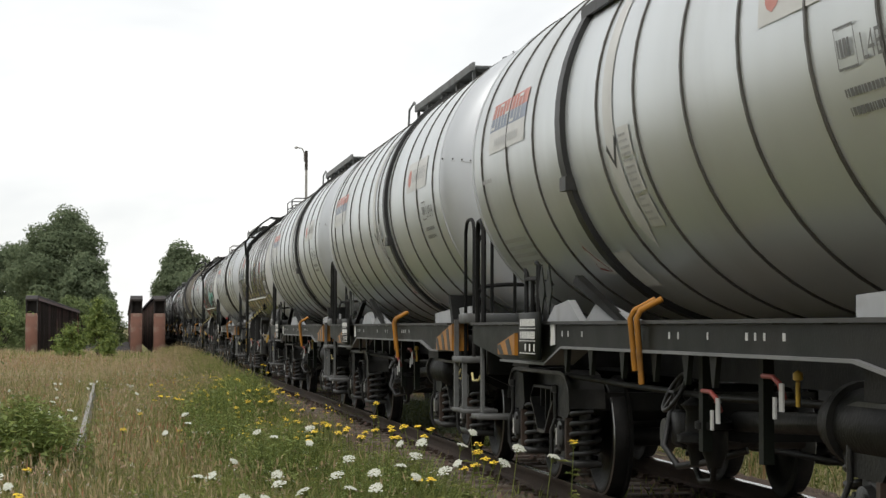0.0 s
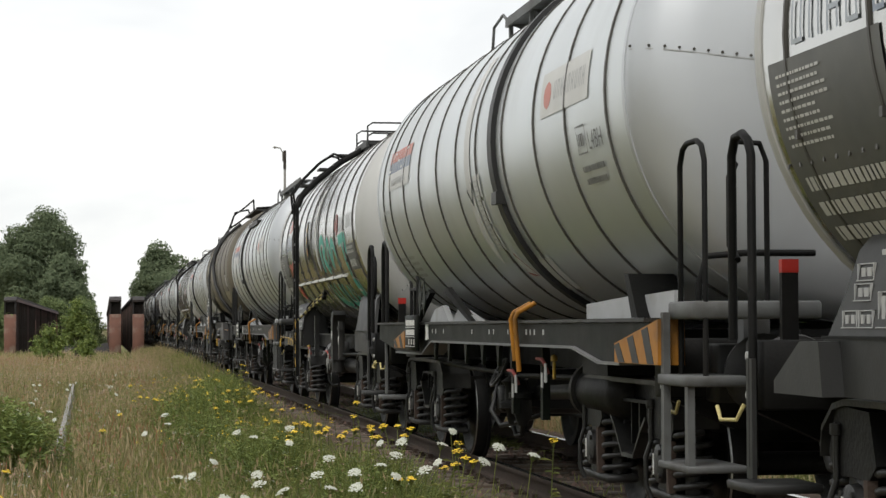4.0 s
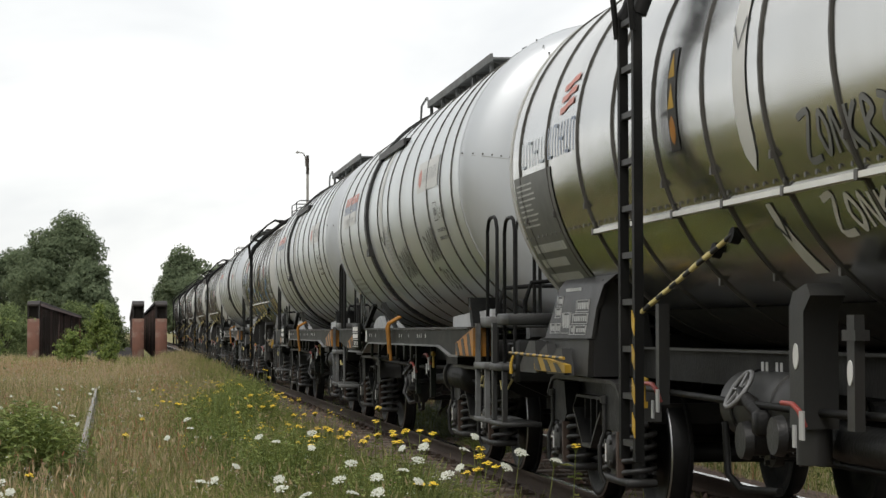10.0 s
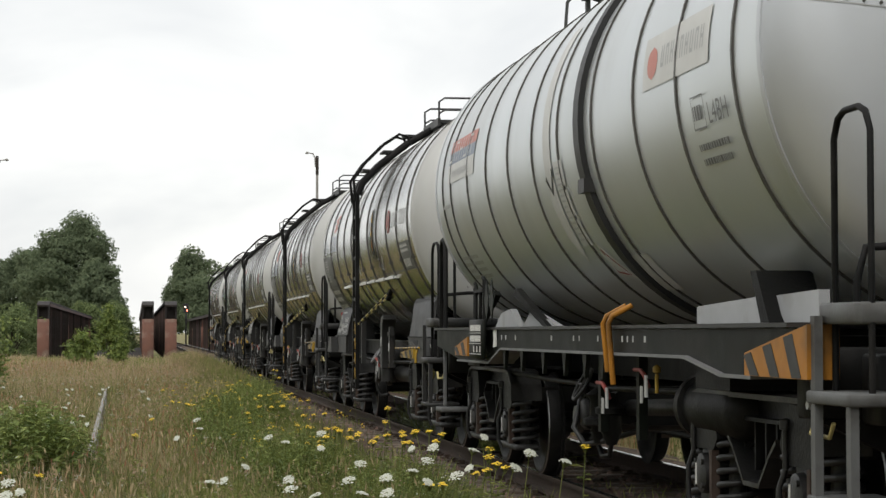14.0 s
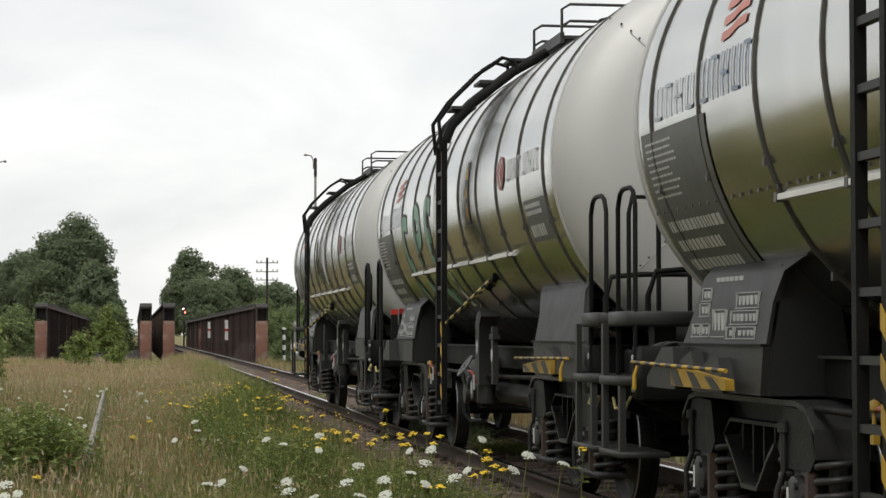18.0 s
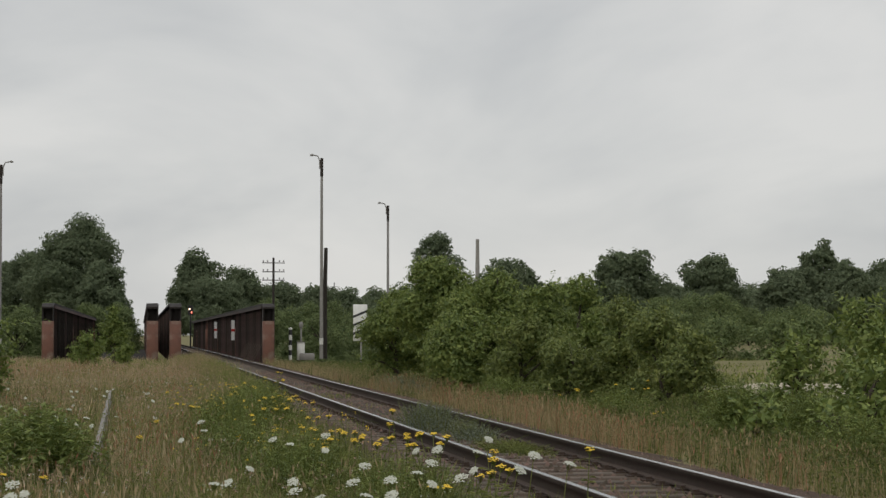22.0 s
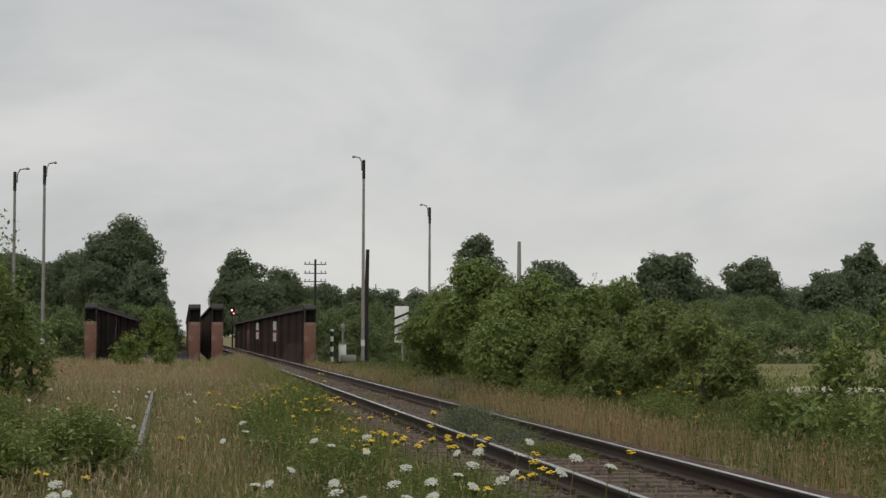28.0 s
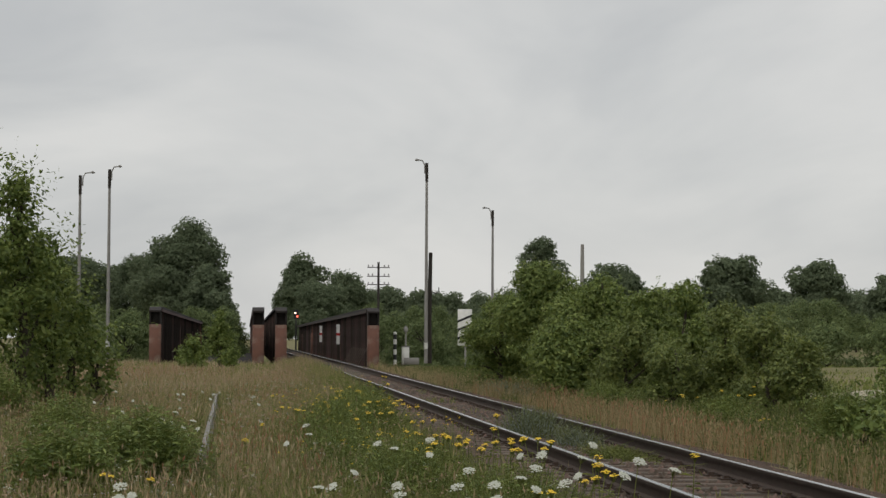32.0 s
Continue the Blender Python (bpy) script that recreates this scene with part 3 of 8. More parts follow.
M["signal_red"] = glow("red_signal_glow", (1.0, 0.25, 0.15), 3)
M["signal_white"] = glow("white_signal_glow", (1.0, 0.75, 0.6), 3)


# ---- trees and bushes ----
def leaf_cloud(blobs, n, size, seed, mat, name, aspect=0.6, droop=0.0):
    """Leaves scattered in the shells of overlapping lumps: (x, y, z, rx, rz) each."""
    rng = np.random.default_rng(seed)
    b = np.array(blobs, float)
    w = b[:, 3] * b[:, 3] * b[:, 4]
    pick = rng.choice(len(b), n, p=w / w.sum())
    d = rng.normal(size=(n, 3))
    d /= np.linalg.norm(d, axis=1)[:, None]
    r = (0.62 + 0.43 * rng.random(n) ** 0.6) * (1 + 0.2 * np.sin(5 * d[:, 0] + 7 * d[:, 2] + pick) + 0.07 * np.abs(rng.normal(size=n)))
    c = b[pick, :3] + d * r[:, None] * np.stack([b[pick, 3], b[pick, 3], b[pick, 4]], 1)
    nrm = d + rng.normal(size=(n, 3)) * 0.5
    nrm[:, 2] += 0.25
    u = np.cross(nrm, rng.normal(size=(n, 3)))
    u[:, 2] -= droop
    u /= np.linalg.norm(u, axis=1)[:, None]
    k = np.cross(u, nrm)
    k /= np.linalg.norm(k, axis=1)[:, None]
    s = size * (0.6 + 0.8 * rng.random(n))[:, None]
    v = np.stack([c - u * s, c + k * s * aspect, c + u * s, c - k * s * aspect], 1).reshape(-1, 3)
    f = np.arange(n * 4).reshape(-1, 4)
    return raw_mesh(name, v, f, M[mat])


def lumps(rng, w, h, base, n, cone=0.0):
    """Lumps that fill a crown w wide from height base to h."""
    out = []
    for _ in range(n):
        a, q = rng.uniform(0, 6.28), rng.random() ** 0.6
        z = rng.uniform(0, 1)
        wide = math.sin(math.pi * min(0.12 + z * 0.83, 1)) ** 0.6 * (1 - cone * z)
        r = w / 2 * (0.2 + 0.22 * rng.random())
        out.append((math.cos(a) * q * (w / 2 - r * 0.6) * wide, math.sin(a) * q * (w / 2 - r * 0.6) * wide, base + (h - base) * (0.1 + z * 0.82), r * (0.5 + 0.5 * wide), r * 0.8))
    return out


def dome(rng, w, h, base, n):
    """A rounded crown: a core and many small lumps set close together over it."""
    mid, half = (base + h) / 2, (h - base) / 2
    out = [(0, 0, mid, w * 0.34, half * 0.68)]
    for k in range(n):
        c = 1 - 1.85 * (k + 0.5) / n
        a = k * 2.4 + rng.uniform(-0.5, 0.5)
        q = math.sqrt(1 - c * c) * w / 2 * rng.uniform(0.5, 0.9)
        r = w * (0.06 + 0.13 * rng.random() ** 1.5)
        out.append((math.cos(a) * q, math.sin(a) * q, mid + c * half * rng.uniform(0.66, 0.94), r, r * 0.8))
    return out


def sprigs(blobs, n, leaves, length, size, seed, mat, name, aspect=0.3):
    """Leafy twigs that grow outwards and upwards from overlapping lumps, leaf pairs along each."""
    rng = np.random.default_rng(seed)
    b = np.array(blobs, float)
    w = b[:, 3] * b[:, 3] * b[:, 4]
    pick = rng.choice(len(b), n, p=w / w.sum())
    d = rng.normal(size=(n, 3))
    d /= np.linalg.norm(d, axis=1)[:, None]
    d[:, 2] = np.where(d[:, 2] < -0.3, -d[:, 2], d[:, 2])
    r = 0.35 + 0.6 * rng.random(n) ** 0.6
    p = b[pick, :3] + d * r[:, None] * np.stack([b[pick, 3], b[pick, 3], b[pick, 4]], 1)
    go = d * 0.8 + rng.normal(size=(n, 3)) * 0.45
    go[:, 2] += 0.45
    go /= np.linalg.norm(go, axis=1)[:, None]
    ll = length * (0.5 + rng.random(n) ** 2 * 1.1)
    side = np.cross(go, rng.normal(size=(n, 3)))
    side /= np.linalg.norm(side, axis=1)[:, None]
    out = []
    for k in range(leaves):
        s = (k + 1) / leaves
        c = p + go * (ll * s)[:, None]
        c[:, 2] -= 0.25 * ll * s * s
        u = side * (1 if k % 2 else -1) + go * 0.55 + rng.normal(size=(n, 3)) * 0.35
        u[:, 2] -= 0.25
        u /= np.linalg.norm(u, axis=1)[:, None]
        q = np.cross(u, np.array([0.0, 0.0, 1.0]) + rng.normal(size=(n, 3)) * 0.5)
        q /= np.linalg.norm(q, axis=1)[:, None] + 1e-6
        z = (size * (0.65 + 0.7 * rng.random(n)) * (1.1 - 0.35 * s))[:, None]
        out.append(np.stack([c, c + u * z * 0.9 + q * z * aspect * 1.6, c + u * z * 2.0, c + u * z * 0.9 - q * z * aspect * 1.6], 1))
    v = np.concatenate(out).reshape(-1, 3)
    return raw_mesh(name, v, np.arange(len(v)).reshape(-1, 4), M[mat])


def tree(name, label, x, y, z, w, h, leaves, size, mat, seed, base=0.15, n=26, cone=0.0, group="", droop=0.0, category="tree", twig=0.0, airy=0.6, rounded=False):
    rng = random.Random(seed)
    t = thing(name, label, category, group, at=pose(x, y, z, 0, 0, rng.uniform(0, 360)))
    bl = dome(rng, w, h, h * base, n) if rounded else lumps(rng, w, h, h * base, n, cone)
    g_ = Geo()
    r0 = 0.022 * h + 0.03
    g_.tube([(0, 0, -0.3), (0.1, 0, h * 0.3), (0.0, 0.15, h * 0.6), (0, 0, h * 0.9)], [r0, r0 * 0.8, r0 * 0.5, r0 * 0.12], 8)
    for bx, by, bz, br, _ in bl[:12]:
        zz = max(bz - 0.3 * h * rng.uniform(0.4, 1), h * 0.08)
        g_.tube([(0, 0, zz), (bx * 0.5, by * 0.5, (zz + bz) / 2 + 0.1), (bx, by, bz)], [r0 * 0.45, r0 * 0.28, r0 * 0.08], 5)
    part("trunk", g_, "bark", t)
    if twig:
        part("crown", leaf_cloud(bl, int(leaves * airy), size * 1.1, seed, mat, "crown", 0.5), "", t)
        tagged(part("outer_foliage", sprigs(bl, leaves // 18, 9, twig, size, seed + 1, mat, "outer_foliage"), "", t), kind="stuff")
    else:
        part("crown", leaf_cloud(bl, leaves, size, seed, mat, "crown", droop=droop), "", t)
    return t


# ---- tank wagons: y runs along the wagon, the camera's side is -x, z = 0 at the rail heads ----
def stripes(geo_y, geo_b, a, b, r, n, seg=8):
    """A round bar from a to b, banded in two colours."""
    a, b = Vector(a), Vector(b)
    for k in range(n):
        (geo_y if k % 2 == 0 else geo_b).cyl(a.lerp(b, k / n), a.lerp(b, (k + 1) / n), r, seg)


BOGIE_MESH = {}


def ribbon(g_, line, x0, x1, t):
    """A plate of thickness t that follows a line of (y, z) points, x0 to x1 wide."""
    for (ya, za), (yb, zb) in zip(line, line[1:]):
        g_.prism([(ya, za), (yb, zb), (yb, zb - t), (ya, za - t)], x0, x1, "x")
    return g_


def bogie_meshes():
    wheel = ((-0.06, 0.0), (-0.06, 0.12), (-0.02, 0.16), (-0.02, 0.36), (-0.065, 0.40), (-0.065, 0.445), (-0.055, 0.458), (0.055, 0.462), (0.062, 0.49), (0.085, 0.488), (0.085, 0.40), (0.03, 0.36), (0.03, 0.16), (0.07, 0.12), (0.07, 0.0))
    g_ = Geo()
    for s in (-1, 1):
        g_.turn([(s * (0.75 - a), r) for a, r in wheel], 48, "x")
    g_.cyl((-1.02, 0, 0), (1.02, 0, 0), 0.075, 14)
    me = g_.mesh("wheelset", M["bogie"])
    me.materials.append(M["tyre"])
    for p in me.polygons:
        r = math.hypot(p.center.y, p.center.z)
        if 0.447 < r < 0.456:
            p.material_index = 1
    BOGIE_MESH["wheelset"] = me
    # side frame: flat top flange, sloping ends, fish-belly underside with an open window
    top = [(-1.27, 0.7), (-1.25, 0.82), (-1.1, 0.93), (-0.95, 0.955), (0.95, 0.955), (1.1, 0.93), (1.25, 0.82), (1.27, 0.7)]
    belly = [(-1.2, 0.68), (-0.62, 0.7), (-0.46, 0.74), (-0.34, 0.66), (-0.14, 0.48), (0.14, 0.48), (0.34, 0.66), (0.46, 0.74), (0.62, 0.7), (1.2, 0.68)]
    BOGIE_MESH["side_frame"] = Geo().prism(top + belly[::-1], -0.015, 0.03, "x").mesh("side_frame", M["bogie"])
    BOGIE_MESH["frame_flange"] = ribbon(Geo(), [(y, z + 0.026) for y, z in top], -0.17, 0.12, 0.03).mesh("frame_flange", M["bogie_dust"])
    BOGIE_MESH["belly_flange"] = ribbon(Geo(), belly[2:8], -0.13, 0.08, 0.028).mesh("belly_flange", M["bogie_dust"])
    g_ = ribbon(Geo(), [(-0.6, 0.74), (-0.46, 0.84), (0.46, 0.84), (0.6, 0.74)], -0.1, -0.012, 0.022)
    for y in (-0.3, -0.1, 0.1, 0.3):
        g_.box(-0.07, -0.015, y - 0.012, y + 0.012, 0.66 if abs(y) > 0.2 else 0.54, 0.83)
    BOGIE_MESH["window_rib"] = g_.mesh("window_rib", M["bogie"])
    BOGIE_MESH["end_cheek"] = Geo().prism([(-0.3, 0.69), (-0.22, 0.93), (0.2, 0.95), (0.3, 0.72), (0.22, 0.62), (-0.22, 0.62)], -0.13, -0.015, "x").mesh("end_cheek", M["bogie"])
    # axle box: rounded casting with a bolted cover and spring seats on both sides
    g_ = Geo().box(-0.1, 0.1, -0.15, 0.15, 0.33, 0.66, 0.035)
    g_.turn([(-0.1, 0.125), (-0.145, 0.12), (-0.16, 0.08), (-0.16, 0.0)], 16, "x", (0, 0, 0.47))
    g_.box(-0.12, 0.1, -0.42, 0.42, 0.245, 0.3, 0.012)
    g_.prism([(-0.2, 0.3), (0.2, 0.3), (0.15, 0.42), (-0.15, 0.42)], -0.09, 0.09, "x")
    for q in range(4):
        yy, zz = 0.1 * math.cos(q * 1.571 + 0.785), 0.47 + 0.1 * math.sin(q * 1.571 + 0.785)
        g_.cyl((-0.165, yy, zz), (-0.13, yy, zz), 0.018, 6)
    BOGIE_MESH["axle_box"] = g_.mesh("axle_box", M["bogie_dust"])
    BOGIE_MESH["box_mark"] = Geo().box(-0.166, -0.161, 0.03, 0.05, 0.4, 0.53).mesh("box_mark", M["white"])
    BOGIE_MESH["guide"] = Geo().cyl((-0.14, 0.17, 0.6), (-0.14, 0.17, 0.83), 0.018, 7).turn([(0.8, 0.0), (0.81, 0.035), (0.86, 0.035), (0.87, 0.0)], 8, "z", (-0.14, 0.17, 0)).tube([(-0.14, 0.17, 0.6), (-0.17, 0.19, 0.5), (-0.17, 0.19, 0.32), (-0.14, 0.17, 0.24)], 0.016, 6).mesh("guide", M["bogie_dust"])
    BOGIE_MESH["wear_plate"] = Geo().box(-0.14, -0.09, -0.22, -0.17, 0.3, 0.62).mesh("wear_plate", M["rail"])
    pts = [(0.108 * math.cos(q), 0.108 * math.sin(q), 0.3 + 0.38 * q / (2 * math.pi * 4.8)) for q in (2 * math.pi * 4.8 * i / 72 for i in range(73))]
    BOGIE_MESH["spring"] = Geo().tube(pts, 0.021, 7).cyl((0, 0, 0.3), (0, 0, 0.68), 0.055, 8).mesh("spring", M["bogie_dust"])
    BOGIE_MESH["bolster"] = Geo().box(-0.97, 0.97, -0.22, 0.22, 0.55, 0.86, 0.02).box(-0.9, 0.9, -1.22, -1.1, 0.68, 0.82).box(-0.9, 0.9, 1.1, 1.22, 0.68, 0.82).cyl((0, 0, 0.86), (0, 0, 1.0), 0.2, 16).mesh("bolster", M["bogie"])
    BOGIE_MESH["brake_shoe"] = Geo().prism([(0.475, -0.2), (0.48, 0.0), (0.46, 0.2), (0.54, 0.22), (0.58, 0.0), (0.54, -0.2)], -0.05, 0.05, "x").tube([(0, 0.56, 0.0), (0, 0.6, 0.3), (0, 0.55, 0.42)], 0.025, 6).mesh("brake_shoe", M["rail"])


def bogie(wagon, y):
    b = part("bogie", BOGIE_MESH["bolster"], "", wagon, "two-axle bogie with coil springs, black with grime", at=pose(0, y, 0))
    for s in (-1, 1):
        turn = 0 if s < 0 else 180
        for name in ("side_frame", "frame_flange", "belly_flange", "window_rib"):
            part(name, BOGIE_MESH[name], "", b, at=pose(s * 0.98, 0, 0, 0, 0, turn))
        for a in (-0.9, 0.9):
            for name in ("axle_box", "guide", "end_cheek"):
                part(name, BOGIE_MESH[name], "", b, at=pose(s * 1.0, a, 0, 0, 0, turn))
            if s < 0:
                part("box_mark", BOGIE_MESH["box_mark"], "", b, "white chalk stroke", at=pose(s * 1.0, a, 0, 0, 0, turn))
                part("wear_plate", BOGIE_MESH["wear_plate"], "", b, "rusty wear plate", at=pose(s * 1.0, a, 0, 0, 0, turn))
            part("brake_shoe", BOGIE_MESH["brake_shoe"], "", b, at=pose(s * 0.75, a, 0.46, 0, 0, 0 if a < 0 else 180))
            for d in (-0.29, 0.29):
                part("spring", BOGIE_MESH["spring"], "", b, at=pose(s * 1.0, a + d, 0))
    for a in (-0.9, 0.9):
        part("wheelset", BOGIE_MESH["wheelset"], "", b, "steel wheels with a bright worn rim", at=pose(0, a, 0.46))
    return b


def buffers(wagon, y, s):
    """Ribbed side buffers in square housings, and the screw coupling."""
    for x in (-0.875, 0.875):
        g_ = Geo().box(x - 0.2, x + 0.2, min(y, y + s * 0.24), max(y, y + s * 0.24), 0.88, 1.22, 0.015).cyl((x, y + s * 0.2, 1.05), (x, y + s * 0.42, 1.05), 0.11, 14)
        bf = part("buffer", g_, "frame_grey", wagon)
        g_ = Geo().turn([(y + s * 0.36, 0.06), (y + s * 0.4, 0.12), (y + s * 0.42, 0.22), (y + s * 0.47, 0.23), (y + s * 0.49, 0.2), (y + s * 0.5, 0.0)], 24, "y", (x, 0, 1.05))
        for k in range(12):
            q = math.pi * k / 6
            g_.prism([(y + s * 0.26, 1.04), (y + s * 0.41, 1.04), (y + s * 0.41, 1.06), (y + s * 0.26, 1.06)], x + 0.12 * math.cos(q) - 0.012, x + 0.12 * math.cos(q) + 0.012, "x") if k == 0 else g_.cyl((x + 0.1 * math.cos(q), y + s * 0.27, 1.05 + 0.1 * math.sin(q)), (x + 0.19 * math.cos(q), y + s * 0.42, 1.05 + 0.19 * math.sin(q)), 0.014, 5)
        part("buffer_head", g_, "bogie_dust", bf)
    part("coupling", Geo().tube([(0, y, 1.04), (0, y + s * 0.35, 1.04), (0, y + s * 0.52, 0.98)], 0.05, 8).tube([(0, y + s * 0.3, 1.0), (0, y + s * 0.45, 0.7), (0.03, y + s * 0.3, 0.55)], 0.03, 6), "frame", wagon)


def ring(y, r, w, proud=0.012, arc=(0, 360), seg=64, c=(0, 0, 0)):
    return Geo().turn([(y - w / 2, r - 0.01), (y - w / 2, r + proud), (y + w / 2, r + proud), (y + w / 2, r - 0.01)], seg, "y", c, True, arc)


def dish(y, r, s, depth=0.42):
    """A dished tank end with a rounded knuckle."""
    return [(y, r), (y + s * 0.06, r * 0.997), (y + s * 0.14, r * 0.975), (y + s * 0.24, r * 0.9), (y + s * 0.3, r * 0.75), (y + s * (depth - 0.04), r * 0.4), (y + s * depth, 0.0)]


def loop_rail(x, y0, y1, z0, z1, r=0.0165):
    """An upright hoop of round bar."""
    k = 0.12
    return Geo().tube([(x, y0, z0), (x, y0, z1 - k), (x, y0 + (y1 - y0) * 0.12, z1 - 0.03), (x, y0 + (y1 - y0) * 0.3, z1), (x, y0 + (y1 - y0) * 0.7, z1), (x, y0 + (y1 - y0) * 0.88, z1 - 0.03), (x, y1, z1 - k), (x, y1, z0)], r, 8)


SZ, SR = 2.66, 1.45
AZ, AR = 2.80, 1.46


def on_tank(y, v, r, zc, side=-1):
    """The point of a tank's side at height v."""
    s = max(-0.999, min(0.999, (v - zc) / r))
    return (side * r * math.cos(math.asin(s)), y, zc + r * s)


def patch(g_, y0, y1, z0, z1, r, zc, proud=0.004, n=6):
    """A sheet that lies on the tank's side."""
    a0, a1 = (math.asin(max(-0.999, min(0.999, (z - zc) / r))) for z in (z0, z1))
    n = max(n, int(abs(a1 - a0) / 0.04))
    v, f = [], []
    for k in range(n + 1):
        a = a0 + (a1 - a0) * k / n
        for y in (y0, y1):
            v.append((-(r + proud) * math.cos(a), y, zc + (r + proud) * math.sin(a)))
    f = [(2 * k, 2 * k + 1, 2 * k + 3, 2 * k + 2) for k in range(n)]
    return g_.add(v, f, True)


def convex_patch(g_, poly, r, zc, proud=0.005, n=12):
    """A convex outline of (y, z) points laid on the tank's side in thin slices."""
    zs = [p[1] for p in poly]
    lo, hi = min(zs), max(zs)
    v = []
    for k in range(n + 1):
        z = lo + (hi - lo) * min(max(k / n, 0.002), 0.998)
        cut = []
        for (ya, za), (yb, zb) in zip(poly, poly[1:] + poly[:1]):
            if (za - z) * (zb - z) <= 0 and za != zb:
                cut.append(ya + (yb - ya) * (z - za) / (zb - za))
        v += [on_tank(min(cut), z, r + proud, zc), on_tank(max(cut), z, r + proud, zc)]
    return g_.add(v, [(2 * k, 2 * k + 1, 2 * k + 3, 2 * k + 2) for k in range(n)], True)


def text_bars(g_, y0, y1, z0, z1, rows, r, zc, seed=1, proud=0.007, fill=0.5, big=1.0):
    """Lines of writing too small to read, as short bars."""
    rng = random.Random(seed)
    step = (z1 - z0) / rows
    for k in range(rows):
        z = z1 - (k + 0.5) * step
        y = y1
        end = y0 + (y1 - y0) * rng.uniform(0, 0.3)
        while y > end + 0.03:
            w = rng.uniform(0.03, 0.09) * big
            patch(g_, max(y - w, end), y, z - step * fill / 2, z + step * fill / 2, r, zc, proud, 2)
            y -= w + 0.022 * big
    return g_


def block_letters(y0, y1, z0, z1, n, r=SR, zc=SZ):
    """A row of n plain letter-sized shapes, from y0 down to y1, each an upright with side bars."""
    g_ = Geo()
    d = (y0 - y1) / n
    for k in range(n):
        a = y0 - k * d
        wd, t = d * 0.62, min(0.026, d * 0.18)
        patch(g_, a - t, a, z0, z1, r, zc, 0.005, 3)
        patch(g_, a - wd, a - wd + t, z0, z1, r, zc, 0.005, 3)
        zz = (z0, z1 - 0.024, (z0 + z1) / 2 - 0.012)[k % 3]
        patch(g_, a - wd + t, a - t, zz, zz + 0.024, r, zc, 0.005, 1)
    return g_


def text_part(name, g_, mat, parent, label=""):
    return tagged(part(name, g_, mat, parent, label), kind="stuff")


def stroke(g_, pts, w, r, zc, proud):
    """A painted line on the tank through points (y, z)."""
    fine = []
    for (ya, za), (yb, zb) in zip(pts, pts[1:]):
        m = max(1, int(math.hypot(yb - ya, zb - za) / 0.12))
        fine += [(ya + (yb - ya) * k / m, za + (zb - za) * k / m) for k in range(m)]
    fine.append(pts[-1])
    v = []
    for i, (y, z) in enumerate(fine):
        a, b = fine[max(i - 1, 0)], fine[min(i + 1, len(fine) - 1)]
        d = Vector((b[0] - a[0], b[1] - a[1])).normalized()
        for s in (-1, 1):
            v.append(on_tank(y - s * d.y * w / 2, z + s * d.x * w / 2, r + proud, zc))
    return g_.add(v, [(2 * k, 2 * k + 1, 2 * k + 3, 2 * k + 2) for k in range(len(fine) - 1)], True)


def smooth_line(pts, n=5):
    """A soft curve through points."""
    out = []
    for i in range(len(pts) - 1):
        p0, p1, p2, p3 = pts[max(i - 1, 0)], pts[i], pts[i + 1], pts[min(i + 2, len(pts) - 1)]
        for k in range(n):
            t = k / n
            out.append(tuple(0.5 * (2 * b + (c - a) * t + (2 * a - 5 * b + 4 * c - d) * t * t + (3 * b - a - 3 * c + d) * t ** 3) for a, b, c, d in zip(p0, p1, p2, p3)))
    return out + [pts[-1]]


def spray(wagon, fill, line, width, r, zc, lines):
    """Spray paint: soft strokes through points (y, z), with a darker or paler outline under the fill."""
    a, b = Geo(), Geo()
    for pts in lines:
        soft = smooth_line(list(pts))
        if line:
            stroke(a, soft, width * 1.4 if fill else width, r, zc, 0.0025)
        if fill:
            stroke(b, soft, width, r, zc, 0.0045)
    if line:
        tagged(part("graffiti_outline", a, line, wagon, "sprayed thin graffiti lines"), kind="stuff")
    if fill:
        tagged(part("graffiti", b, fill, wagon, "sprayed coloured graffiti strokes"), kind="stuff")


def lettering(name, text, y, z, size, mat, parent, r=None, zc=None, x=None):
    """Letters in the built-in font, laid on the tank or on a flat board at x."""
    cu = bpy.data.curves.new("letters", "FONT")
    cu.body, cu.size = text, size
    tmp = bpy.data.objects.new("letters", cu)
    scene.collection.objects.link(tmp)
    me = bpy.data.meshes.new_from_object(tmp.evaluated_get(bpy.context.evaluated_depsgraph_get()))
    bpy.data.objects.remove(tmp)
    for v in me.vertices:
        u, w = v.co.x, v.co.y
        v.co = on_tank(y - u, z + w, r + 0.008, zc) if r else (x, y - u, z + w)
    me.materials.clear()
    me.materials.append(M[mat])
    return part(name, me, "", parent)


def end_seam(y, r, zc, s, angle):
    """A raised riveted seam that runs inwards over a dished end."""
    prof = dish(y, r, s)
    c, q = math.cos(radians(angle)), math.sin(radians(angle))
    line, dots = Geo(), Geo()
    pts = []
    for k in range(15):
        rad = r * (0.995 - 0.8 * k / 14)
        yy = y
        for (ya, ra), (yb, rb) in zip(prof, prof[1:]):
            if rb <= rad <= ra:
                yy = ya + (yb - ya) * (ra - rad) / max(ra - rb, 1e-6)
        pts.append((rad * c, yy, zc + rad * q))
        dots.cyl((rad * c, yy, zc + rad * q + 0.02), (rad * c, yy + s * 0.008, zc + rad * q + 0.02), 0.009, 6)
    return line.tube(pts, 0.005, 4), dots


